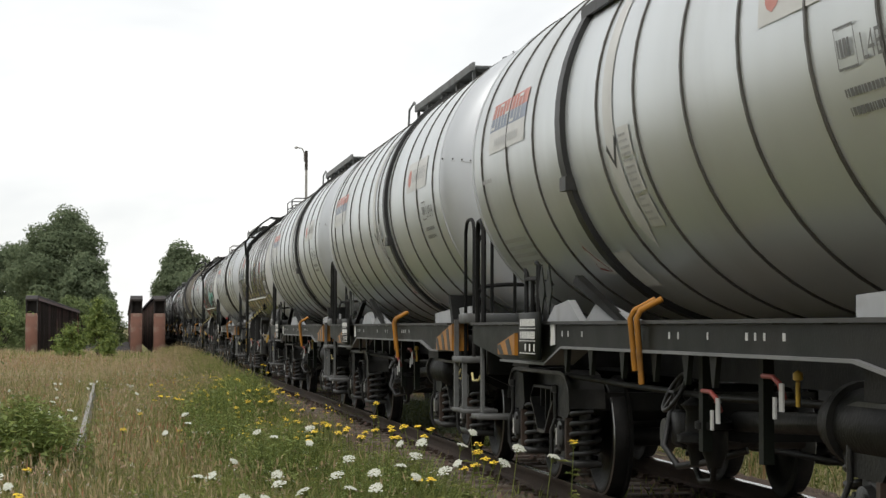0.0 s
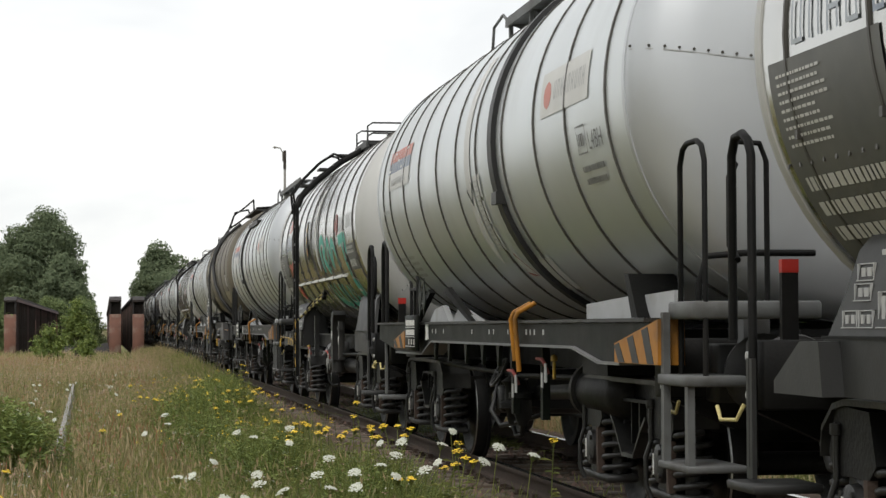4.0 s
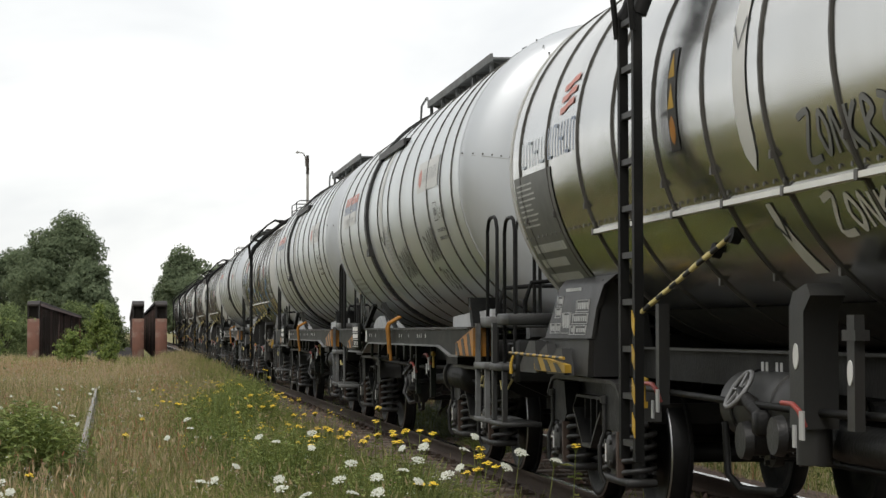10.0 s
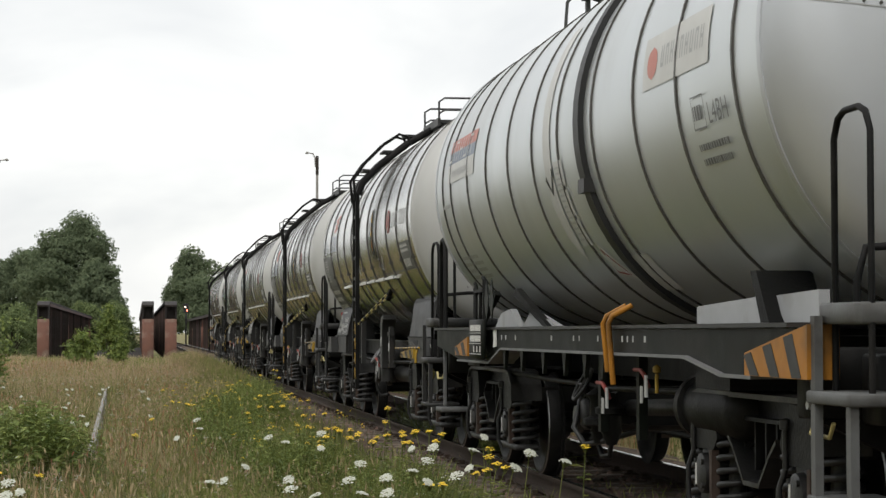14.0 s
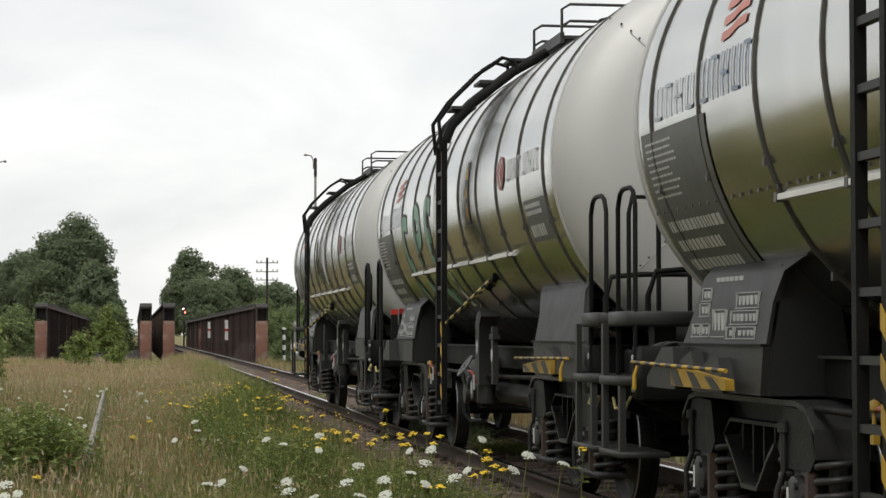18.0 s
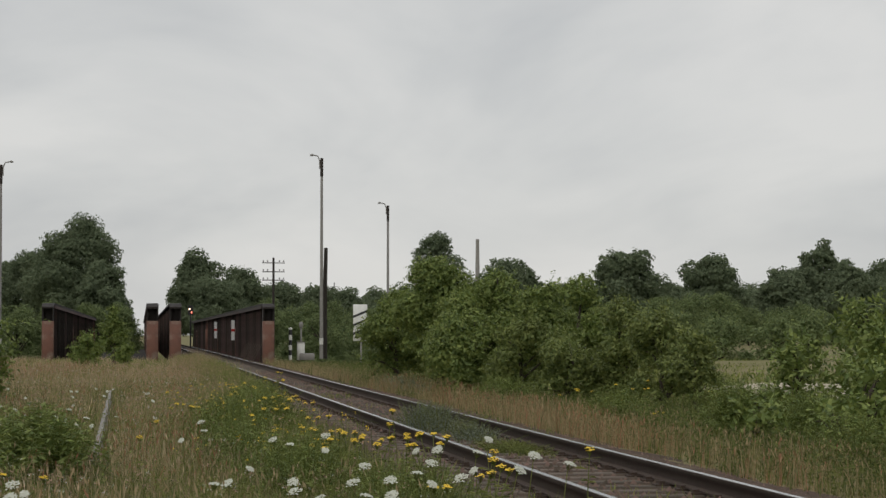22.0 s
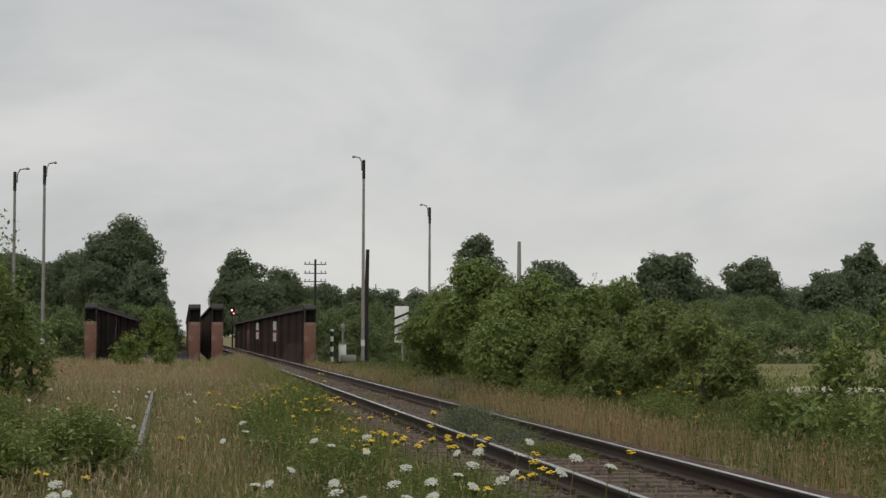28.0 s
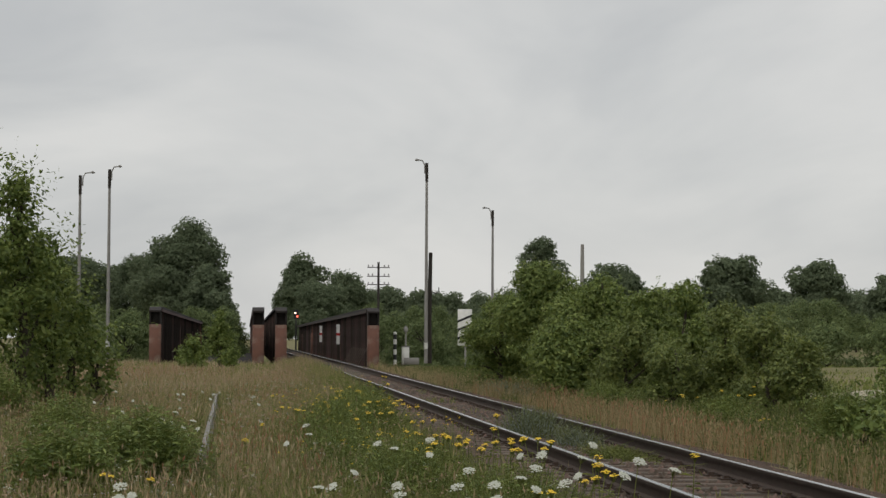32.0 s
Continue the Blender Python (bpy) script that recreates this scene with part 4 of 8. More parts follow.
def tank(w, y0, y1, r, zc, mat, straps, strap_w=0.03, head="head_grey", label="", seams=()):
    """Cladding panels between the straps, each a little barrelled, and two dished ends."""
    cuts = sorted([y0, y1, *straps])
    for a, b in zip(cuts, cuts[1:]):
        if b - a > 0.05:
            n = 4
            prof = [(a, r - 0.009), (a, r - 0.0045)] + [(a + (b - a) * k / n, r - 0.0045 + 0.0028 * math.sin(math.pi * k / n)) for k in range(1, n)] + [(b, r - 0.0045), (b, r - 0.009)]
            part("cladding_panel", Geo().turn(prof, 96, "y", (0, 0, zc)), mat, w, label)
    for s, y in ((-1, y0), (1, y1)):
        e = part("tank_end", Geo().turn(dish(y, r, s), 64, "y", (0, 0, zc)), head, w, "plain dished tank end")
        part("end_rim", ring(y - s * 0.02, r, 0.06, 0.006, c=(0, 0, zc)), head, e)
        if s < 0:
            for angle in seams:
                a, b = end_seam(y, r, zc, s, angle)
                part("end_seam", a, "slate_light", e, "thin raised seam")
                text_part("rivet_line", b, "seam", e)
    for y in straps:
        part("strap", ring(y, r, strap_w, 0.009, c=(0, 0, zc)), "seam", w)


def valve_wheel(x, y, z, r, tilt=30):
    g_ = Geo().tube([(x + math.sin(radians(tilt)) * r * math.sin(q), y + r * math.cos(q), z + math.cos(radians(tilt)) * r * math.sin(q)) for q in (2 * math.pi * k / 20 for k in range(20))], 0.014, 6, closed=True)
    for k in range(5):
        q = 2 * math.pi * k / 5
        g_.cyl((x, y, z), (x + math.sin(radians(tilt)) * r * math.sin(q), y + r * math.cos(q), z + math.cos(radians(tilt)) * r * math.sin(q)), 0.01, 5)
    return g_


def hazard_board(w, x, y0, y1, z0, z1, mat="yellow", n=4, deep=0.04, rise=1):
    """A wedge-shaped board with slanting black bars; rise = 1: the high end lies at y0, -1: at y1."""
    low = z0 + (z1 - z0) * 0.45
    za, zb = (z1, low) if rise > 0 else (low, z1)
    b = part("hazard_board", Geo().prism([(y0, z0), (y1, z0), (y1, zb), (y0, za)], x, x + deep, "x"), mat, w, "yellow and black striped board")
    d = (y1 - y0) / n
    for k in range(n):
        ya = y0 + (k + 0.25) * d
        tops = [za + (zb - za) * (min(yy, y1) - y0) / (y1 - y0) - 0.012 for yy in (ya + d * 0.4, ya + d * 0.8)]
        part("stripe", Geo().prism([(ya, z0 + 0.003), (ya + d * 0.42, z0 + 0.003), (min(ya + d * 0.8, y1), tops[1]), (min(ya + d * 0.4, y1), tops[0])], x - 0.004, x, "x"), "black", b)


def handle_rod(w, x, y0, y1, z, hook, mat="yellow"):
    ga, gb = Geo(), Geo()
    stripes(ga, gb, (x, y0, z), (x, y1, z + 0.02), 0.012, 17)
    r_ = text_part("uncoupling_rod", ga, mat, w, "rod banded in yellow and black")
    text_part("rod_band", gb, "black", r_)
    part("rod_handle", Geo().tube([(x, hook, z), (x - 0.02, hook, z - 0.06), (x - 0.02, hook, z - 0.15)], [0.01, 0.013, 0.016], 8), mat, r_, "orange lever handle")


def end_gear(w, y, s, hz, busy=True, step_mat="frame_grey", hoop_z=2.3, marker=False, out=0.16):
    """Headstock, buffers, steps and rails at one end; the busy end has a brakeman's platform with tall hoops."""
    part("headstock", Geo().box(-1.3, 1.3, min(y, y - s * 0.3), max(y, y - s * 0.3), 0.9, 1.25, 0.012).prism([(-1.3, 0.9), (-0.9, 0.72), (0.9, 0.72), (1.3, 0.9)], min(y, y - s * 0.1), max(y, y - s * 0.1), "y"), "frame", w)
    for zz in (0.97, 1.17):
        for q in (-1, 1):
            part("bolt", Geo().cyl((q * 1.32, y - s * 0.08, zz), (q * 1.3, y - s * 0.08, zz), 0.022, 8), "slate_light", w)
    buffers(w, y, s)
    for q in (-1, 1):
        a, b = sorted((q * 1.08, q * 1.42))
        yy = y - s * (0.0 if busy else 0.25)
        if busy:
            yh = y + s * out
            pf = part("platform", Geo().box(q * 1.0 - 0.36, q * 1.0 + 0.36, yh - 0.28, yh + 0.28, hz, hz + 0.1, 0.012).box(q * 0.8 - 0.08, q * 0.8 + 0.08, y - 0.12, y + 0.05, 1.2, hz), step_mat, w, "thick grey step plate")
            part("hoop", loop_rail(q * 1.3, yh - 0.26, yh + 0.22, 1.0, hoop_z), "frame", pf)
            part("hoop", Geo().tube([(q * 1.1, yh - 0.1, hz), (q * 1.1, yh - 0.1, hoop_z - 0.12), (q * 1.07, yh - 0.08, hoop_z), (q * 0.9, yh, hoop_z), (q * 0.86, yh, hoop_z - 0.1), (q * 0.86, yh, hz)], 0.0165, 8), "frame", pf)
            part("hoop", Geo().tube([(q * 1.2, yh - s * 0.2, hz), (q * 1.2, yh - s * 0.2, hz + 0.2), (q * 1.15, yh - s * 0.22, hz + 0.36), (q * 0.9, yh - s * 0.22, hz + 0.38), (q * 0.5, yh - s * 0.22, hz + 0.38)], 0.02, 8), "frame", pf)
            fr = part("step_frame", Geo().box(a, b, yh - 0.3, yh + 0.3, 0.99, 1.05, 0.008).box(q * 1.39 - 0.02, q * 1.39 + 0.02, yh - 0.28, yh - 0.22, 0.56, 1.0).box(q * 1.39 - 0.02, q * 1.39 + 0.02, yh + 0.2, yh + 0.26, 0.56, 1.4), step_mat, w, "grey welded step frame")
            part("step", Geo().box(a, b, yh - 0.3, yh + 0.3, 0.52, 0.56, 0.006), step_mat, fr, "worn grey tread plate")
        else:
            rail = part("side_rail_hoop", Geo().tube([(q * 1.34, yy, 0.62), (q * 1.34, yy, 2.18), (q * 1.34, yy + s * 0.05, 2.26), (q * 1.34, yy + s * 0.14, 2.3), (q * 1.34, yy + s * 0.26, 2.29), (q * 1.34, yy + s * 0.32, 2.2), (q * 1.34, yy + s * 0.32, 1.25)], 0.024, 8).tube([(q * 1.32, yy + s * 0.33, 2.16), (q * 1.32, yy + s * 0.42, 2.1), (q * 1.32, yy + s * 0.42, 1.74), (q * 1.32, yy + s * 0.3, 1.66)], 0.02, 8), "frame", w, "tall black grab rail")
            part("step_hanger", Geo().box(q * 1.35 - 0.012, q * 1.35 + 0.012, yy - 0.045, yy + 0.045, 0.56, 1.16), step_mat, rail, "grey bolted step post")
            part("step", Geo().box(a, b + 0.02, yy - 0.24, yy + 0.2, 0.5, 0.545, 0.006), step_mat, rail, "worn grey tread plate")
            if marker:
                part("marker_post", Geo().box(q * 1.0 - 0.045, q * 1.0 + 0.045, y + s * 0.16, y + s * 0.2, 1.2, 1.6), "frame", w)
            if marker and q < 0:
                part("red_marker", Geo().box(-1.046, -0.954, y + s * 0.155, y + s * 0.205, 1.6, 1.67), "red", w, "small red marker plate")
        part("hose", Geo().tube([(q * 0.45, y, 0.95), (q * 0.47, y + s * 0.2, 0.9), (q * 0.5, y + s * 0.34, 0.7), (q * 0.5, y + s * 0.5, 0.52), (q * 0.48, y + s * 0.62, 0.5)], 0.025, 7), "frame_grey", w, "hanging rubber brake hose")
        if q < 0:
            part("grab_bar", Geo().tube([(-1.3, y + s * 0.02, 0.92), (-1.34, y + s * 0.03, 0.84), (-1.34, y + s * 0.3, 0.83), (-1.34, y + s * 0.36, 0.9)], 0.011, 6), "pale_yellow", w, "thin bent yellow grab bar")


def changeover_lever(w, y, z):
    lv = part("brake_lever", Geo().tube([(-1.3, y, z - 0.06), (-1.33, y, z + 0.02), (-1.33, y + 0.1, z + 0.05), (-1.33, y + 0.26, z + 0.05)], 0.014, 6), "red_dull", w, "red brake changeover lever")
    part("lever_plate", Geo().box(-1.335, -1.325, y - 0.07, y - 0.01, z - 0.12, z + 0.02).box(-1.345, -1.335, y + 0.02, y + 0.06, z - 0.16, z - 0.05), "slate_light", lv, "worn pale instruction plate")


def flange_valve(w, y, z, x0=-1.2):
    """A discharge valve: cover, bolted flanges and body, lying across the wagon."""
    g_ = Geo().turn([(x0, 0.0), (x0, 0.1), (x0 + 0.05, 0.11), (x0 + 0.06, 0.085), (x0 + 0.16, 0.085), (x0 + 0.17, 0.15), (x0 + 0.22, 0.15), (x0 + 0.225, 0.09), (x0 + 0.4, 0.1), (x0 + 0.9, 0.1)], 20, "x", (0, y, z))
    for k in range(8):
        q = k * math.pi / 4
        g_.cyl((x0 + 0.14, y + 0.125 * math.cos(q), z + 0.125 * math.sin(q)), (x0 + 0.25, y + 0.125 * math.cos(q), z + 0.125 * math.sin(q)), 0.016, 6)
    part("discharge_valve", g_, "bogie_dust", w, "bolted steel discharge valve")


def underparts(w, y, kind):
    """Brake gear, reservoir, pipes and valves between the bogies."""
    part("air_reservoir", Geo().turn([(-0.65, 0.0), (-0.62, 0.14), (-0.54, 0.21), (0.54, 0.21), (0.62, 0.14), (0.65, 0.0)], 20, "y", (0.45, y + 0.3, 0.72)), "frame", w)
    part("brake_rigging", Geo().cyl((-0.2, -2.6, 0.5), (-0.2, 2.6, 0.5), 0.025, 6).cyl((0.25, -3.0, 0.58), (0.25, 3.0, 0.58), 0.02, 6).box(-0.8, 0.8, y - 0.04, y + 0.04, 0.62, 0.7), "frame", w)
    part("brake_pipe", Geo().tube([(-1.1, -3.2, 0.95), (-1.15, -1, 0.92), (-1.12, 1.2, 0.93), (-1.1, 3.2, 0.95)], 0.022, 6), "frame", w)
    if kind == "S":
        drum = part("brake_drum", Geo().turn([(-0.75, 0.0), (-0.74, 0.15), (-0.68, 0.2), (-0.3, 0.205), (-0.295, 0.215), (-0.265, 0.215), (-0.26, 0.205), (0.68, 0.2), (0.74, 0.15), (0.75, 0.0)], 28, "y", (-0.92, y + 0.42, 0.9)), "frame_grey", w, "dark grey air drum")
        part("drum_strap", ring(y + 0.85, 0.205, 0.03, 0.008, seg=28, c=(-0.92, 0, 0.9)), "frame", drum)
        part("hand_wheel", valve_wheel(-1.16, y + 0.58, 1.0, 0.12, 35), "slate", w, "steel hand wheel")
        part("valve_spindle", Geo().tube([(-1.16, y + 0.58, 1.0), (-1.15, y + 0.4, 0.93), (-1.12, y + 0.2, 0.84)], [0.02, 0.045, 0.05], 8).box(-1.2, -1.05, y + 0.12, y + 0.24, 0.76, 0.9, 0.02), "bogie", w)
        flange_valve(w, y + 0.5, 0.72, -1.18)
        flange_valve(w, y - 0.2, 0.78, -1.22)
        part("outlet_pipe", Geo().tube([(-0.9, y - 0.1, 0.78), (-0.95, y - 0.6, 0.76), (-0.95, y - 2.3, 0.76)], 0.1, 14), "bogie", w)
        part("drip_pipe", Geo().tube([(-1.1, y + 1.05, 0.8), (-1.1, y + 1.0, 0.5), (-1.05, y + 0.9, 0.42), (-1.02, y + 0.3, 0.45)], 0.022, 6), "frame", w)
        changeover_lever(w, y - 0.95, 0.92)
        changeover_lever(w, y + 1.75, 0.95)
        part("release_knob", Geo().turn([(0.0, 0.0), (0.012, 0.028), (0.045, 0.028), (0.06, 0.0)], 10, "z", (-1.3, y + 2.15, 0.98)).cyl((-1.3, y + 2.15, 0.86), (-1.3, y + 2.15, 0.98), 0.01, 6).box(-1.315, -1.285, y + 2.12, y + 2.17, 0.84, 0.88), "yellow", w, "yellow release knob")
        return
    part("brake_cylinder", Geo().turn([(-3.75, 0.0), (-3.74, 0.13), (-3.66, 0.18), (-2.75, 0.18), (-2.74, 0.21), (-2.66, 0.21), (-2.65, 0.19), (-2.5, 0.17), (-2.42, 0.1), (-2.41, 0.05), (-2.3, 0.05), (-2.3, 0.0)], 28, "y", (-1.0, y, 0.86)), "bogie", w, "grimy brake cylinder")
    part("brake_shaft", Geo().cyl((-0.97, y - 2.35, 0.84), (-0.95, y + 0.35, 0.74), 0.06, 10).cyl((-0.98, y - 0.5, 0.78), (-0.98, y - 0.3, 0.77), 0.13, 14), "bogie", w)
    flange_valve(w, y + 0.28, 0.66, -1.2)
    part("valve_wheel", valve_wheel(-1.2, y + 0.02, 0.93, 0.13, 30), "bogie_dust", w)
    part("valve_body", Geo().turn([(0.5, 0.05), (0.62, 0.07), (0.64, 0.13), (0.68, 0.13), (0.7, 0.08), (0.82, 0.075), (0.86, 0.11), (0.9, 0.05), (0.96, 0.02)], 14, "z", (-1.12, y - 0.22, 0)).box(-1.2, -1.04, y - 0.12, y + 0.12, 0.6, 0.82, 0.02).cyl((-1.12, y, 0.8), (-1.2, y + 0.02, 0.93), 0.03, 8), "bogie", w)
    part("valve_body", Geo().turn([(0.5, 0.04), (0.6, 0.08), (0.72, 0.08), (0.73, 0.12), (0.77, 0.12), (0.8, 0.05), (0.88, 0.03)], 14, "z", (-1.1, y - 0.5, 0)).tube([(-1.1, y - 0.5, 0.55), (-1.1, y - 0.45, 0.42), (-1.1, y - 0.2, 0.4), (-1.1, y - 0.05, 0.5)], 0.02, 6), "bogie", w)
    if kind == "A":
        changeover_lever(w, y - 2.4, 1.03)
        changeover_lever(w, y - 1.3, 0.92)
    part("release_knob", Geo().turn([(0.0, 0.0), (0.012, 0.026), (0.045, 0.026), (0.06, 0.0)], 10, "z", (-1.3, y - 2.6, 1.06)).cyl((-1.3, y - 2.6, 0.94), (-1.3, y - 2.6, 1.06), 0.012, 6), "yellow", w, "yellow knob")
    part("hose", Geo().tube([(-1.15, y + 0.2, 0.9), (-1.25, y + 0.1, 0.6), (-1.2, y - 0.05, 0.48), (-1.1, y - 0.3, 0.52), (-0.9, y - 0.5, 0.6)], 0.022, 6), "black", w)


def wagon_s(label, lad, straps=11):
    """Bright silver tank wagon with grey cradles, a side ladder and a roof walkway."""
    w = thing("tank_wagon", label, "tank wagon", "wagons of the passing tank train")
    y0, y1 = -5.6, 5.6
    ys = [y0 + 0.4 + k * (y1 - y0 - 0.8) / (straps - 1) for k in range(straps)]
    tank(w, y0, y1, SR, SZ, "tank_silver", ys, 0.022, "head_silver", "bright metal cladding that mirrors sky and grass", (135, 225, 60, -60))
    g_ = Geo()
    for y in ys:
        for z in (1.62, 2.2):
            p = on_tank(y, z, SR + 0.02, SZ)
            g_.box(p[0] - 0.004, p[0] + 0.02, y - 0.016, y + 0.016, z - 0.022, z + 0.022)
    text_part("strap_lock", g_, "seam", w)
    g_ = Geo()
    k = y0 + 0.06
    while k < y1:
        p = on_tank(k, 2.075, SR + 0.002, SZ)
        g_.box(p[0] - 0.006, p[0], k - 0.011, k + 0.011, 2.064, 2.086)
        k += 0.16
    text_part("rivet_line", g_, "seam", w)
    for s in (-1, 1):
        busy = (s > 0) == (lad > 0)
        yc = s * 4.35
        bogie(w, yc)
        end_gear(w, s * 6.3, s, 1.38, busy, "frame_grey", 2.3, True)
        yi, yo = (3.6, 5.25) if s > 0 else (-3.85, -5.7)
        for q in (-1, 1):
            # upper cradle: rounded brow, face leaning outwards towards the foot; the inner side curls in under the tank
            g_ = Geo()
            prof = [(1.0, 1.74), (1.12, 1.73), (1.17, 1.66), (1.2, 1.5), (1.24, 1.27)]
            v, f = [], []
            for k, (xa, za) in enumerate(prof):
                da = 0.26 * max(0, (za - 1.27) / 0.46) ** 0.7
                db = -0.3 * max(0, (za - 1.62) / 0.12)
                for dx in (0, 0.04):
                    v += [(q * (xa - dx), yi + s * db, za), (q * (xa - dx), yo - s * da, za)]
                if k:
                    m = 4 * k
                    f += [(m - 4, m - 3, m + 1, m), (m - 2, m + 2, m + 3, m - 1), (m - 4, m, m + 2, m - 2), (m - 3, m - 1, m + 3, m + 1)]
            g_.add(v, f + [(0, 2, 3, 1), (m, m + 1, m + 3, m + 2)])
            cr = part("cradle", g_, "frame_grey", w, "dark grey sheet-steel tank cradle")
            part("cradle_plate", Geo().prism([(yi, 1.27), (yo, 1.27), (yo + s * 0.1, 1.0), (yi + s * 0.06, 1.0)], min(q * 1.2, q * 1.255), max(q * 1.2, q * 1.255), "x"), "frame_grey", cr)
            part("cradle_wing", Geo().prism([(q * 1.22, 1.0), (q * 1.22, 1.27), (q * 1.15, 1.7), (q * 0.85, 1.66), (q * 0.75, 1.0)], min(yi, yi + s * 0.03), max(yi, yi + s * 0.03), "y"), "band", cr)
            part("cradle_edge", Geo().box(min(q * 1.21, q * 1.27), max(q * 1.21, q * 1.27), min(yi, yo), max(yi, yo), 1.262, 1.275), "frame", cr)
            part("gusset", Geo().prism([(yo - s * 0.25, 1.0), (yo + s * 0.42, 1.0), (yo + s * 0.42, 1.06), (yo + s * 0.05, 1.25), (yo - s * 0.2, 1.25)], min(q * 1.22, q * 1.36), max(q * 1.22, q * 1.36), "x"), "frame_grey", cr)
            part("gusset", Geo().prism([(yi + s * 0.5, 1.0), (yi + s * 1.15, 1.0), (yi + s * 1.15, 1.05), (yi + s * 0.75, 1.2), (yi + s * 0.6, 1.2)], min(q * 1.22, q * 1.33), max(q * 1.22, q * 1.33), "x"), "frame_grey", cr) if busy else None
        part("bolster_frame", Geo().box(-1.12, 1.12, yc - 0.5, yc + 0.5, 1.0, 1.3).box(-1.0, 1.0, min(yc, s * 6.25), max(yc, s * 6.25), 0.98, 1.08), "frame", w)
        if s > 0:
            g_ = Geo()

            def cell(a, b, c, d):
                z = (c + d) / 2
                x = 1.24 - 0.04 * (z - 1.27) / 0.23 if z < 1.5 else 1.2 - 0.03 * (z - 1.5) / 0.16
                g_.box(-x - 0.007, -x + 0.02, a, b, c, d)
            for a, b, c, d in ((4.78, 4.98, 1.52, 1.6), (4.78, 4.98, 1.43, 1.51), (4.9, 5.08, 1.31, 1.39), (4.71, 4.88, 1.31, 1.39), (4.4, 4.66, 1.31, 1.47), (3.84, 4.26, 1.47, 1.56), (3.82, 4.32, 1.38, 1.46), (4.22, 4.36, 1.3, 1.37), (3.82, 4.2, 1.3, 1.37)):
                for e in ((a, b, c, c + 0.005), (a, b, d - 0.005, d), (a, a + 0.008, c, d), (b - 0.008, b, c, d)):
                    cell(*e)
                yy = a + 0.03
                while yy < b - 0.05:
                    cell(yy, yy + 0.03 + 0.02 * ((yy * 37) % 1), c + 0.02, d - 0.02)
                    yy += 0.075
            for k in range(6):
                cell(4.2 + k * 0.09, 4.27 + k * 0.09, 1.63, 1.655)
            text_part("data_panel", g_, "slate_light", w, "white stencilled data grids")
        if busy:
            ya, yb = sorted((s * 3.95, s * 5.1))
            hazard_board(w, -1.36, ya, yb, 1.02, 1.15, "yellow", 3, 0.05, -s)
            handle_rod(w, -1.4, s * 3.8, s * 5.9, 1.13, s * 5.75)
            part("rod_bracket", Geo().prism([(s * 4.6, 1.02), (s * 5.5, 1.02), (s * 5.5, 1.06), (s * 4.75, 1.23)], -1.33, -1.26, "x"), "frame_grey", w)
    part("centre_sill", Geo().box(-0.32, 0.32, -6.25, 6.25, 0.95, 1.2), "frame", w)
    for q in (-0.95, 0.85):
        rl = part("side_rail", Geo().box(q, q + 0.1, -3.7, 3.5, 1.0, 1.2), "frame", w)
        part("rail_lip", Geo().box(q - 0.04, q + 0.14, -3.7, 3.5, 1.2, 1.215), "frame_grey", rl)
    g_ = Geo()
    for k, yy in enumerate((0.5, 0.42, 0.24, 0.16)):
        g_.box(-0.954, -0.95, yy - 0.02, yy + 0.02, 1.09, 1.15)
    text_part("stencil", g_, "slate_light", w, "small white stencils")
    # dark grey sheet laid on the underside, the tank's belly shade put in as colour
    part("belly_cover", Geo().turn([(-3.7, SR + 0.004), (3.6, SR + 0.004)], 12, "y", (0, 0, SZ), True, (235, 305)), "frame_grey", w, "dark sheet standing in for shade under the tank")
    p = on_tank(0, 2.02, SR, SZ)
    sp = part("strip", Geo().prism([(p[0] - 0.035, 2.005), (p[0] + 0.02, 2.005), (p[0] + 0.02, 2.04), (p[0] - 0.035, 2.035)], -3.3, 3.15, "y"), "white", w, "pale strip along the tank's waist")
    for y in ys[2:-2]:
        part("strip_joint", Geo().box(p[0] - 0.04, p[0], y - 0.022, y + 0.022, 1.995, 2.045), "seam", sp)
    underparts(w, -0.3, "S")
    for yy, lean in ((-0.95, 0.2), (1.9, -0.2)):
        dc = part("discharge_pipe", Geo().prism([(yy - 0.11, 0.84), (yy + 0.11, 0.84), (yy + 0.11, 1.44), (yy + 0.05, 1.52), (yy - 0.16, 1.56), (yy - 0.22, 1.5), (yy - 0.11, 1.42)], -1.24, -1.06, "x").cyl((-1.15, yy, 0.66), (-1.15, yy, 0.86), 0.09, 12), "frame_grey", w, "dark square discharge duct with a slanted top") if yy < 0 else part("duct_strut", Geo().box(-1.2, -1.13, yy - 0.04, yy + 0.04, 0.86, 1.5), "frame_grey", w)
        part("pipe_disc", Geo().prism([(yy + 0.04 * math.cos(k * 0.5236), 1.2 + 0.065 * math.sin(k * 0.5236)) for k in range(12)], -1.246, -1.241, "x"), "white_faded", dc, "oval white tag") if yy < 0 else None
    hp = part("hanger_plate", Geo().box(-1.22, -1.17, -1.72, -1.62, 0.86, 1.4).box(-1.23, -1.16, -1.76, -1.58, 1.28, 1.33), "frame_grey", w, "grey hanger plate with a white tag")
    part("pipe_disc", Geo().prism([(-1.67 + 0.035 * math.cos(k * 0.5236), 1.13 + 0.06 * math.sin(k * 0.5236)) for k in range(12)], -1.226, -1.221, "x"), "white_faded", hp, "oval white tag")
    lad_ = ladder_s(w, lad)
    # lettering and badges
    g_ = Geo()
    patch(g_, 4.05, 5.45, 1.62, 2.55, SR, SZ, 0.003)
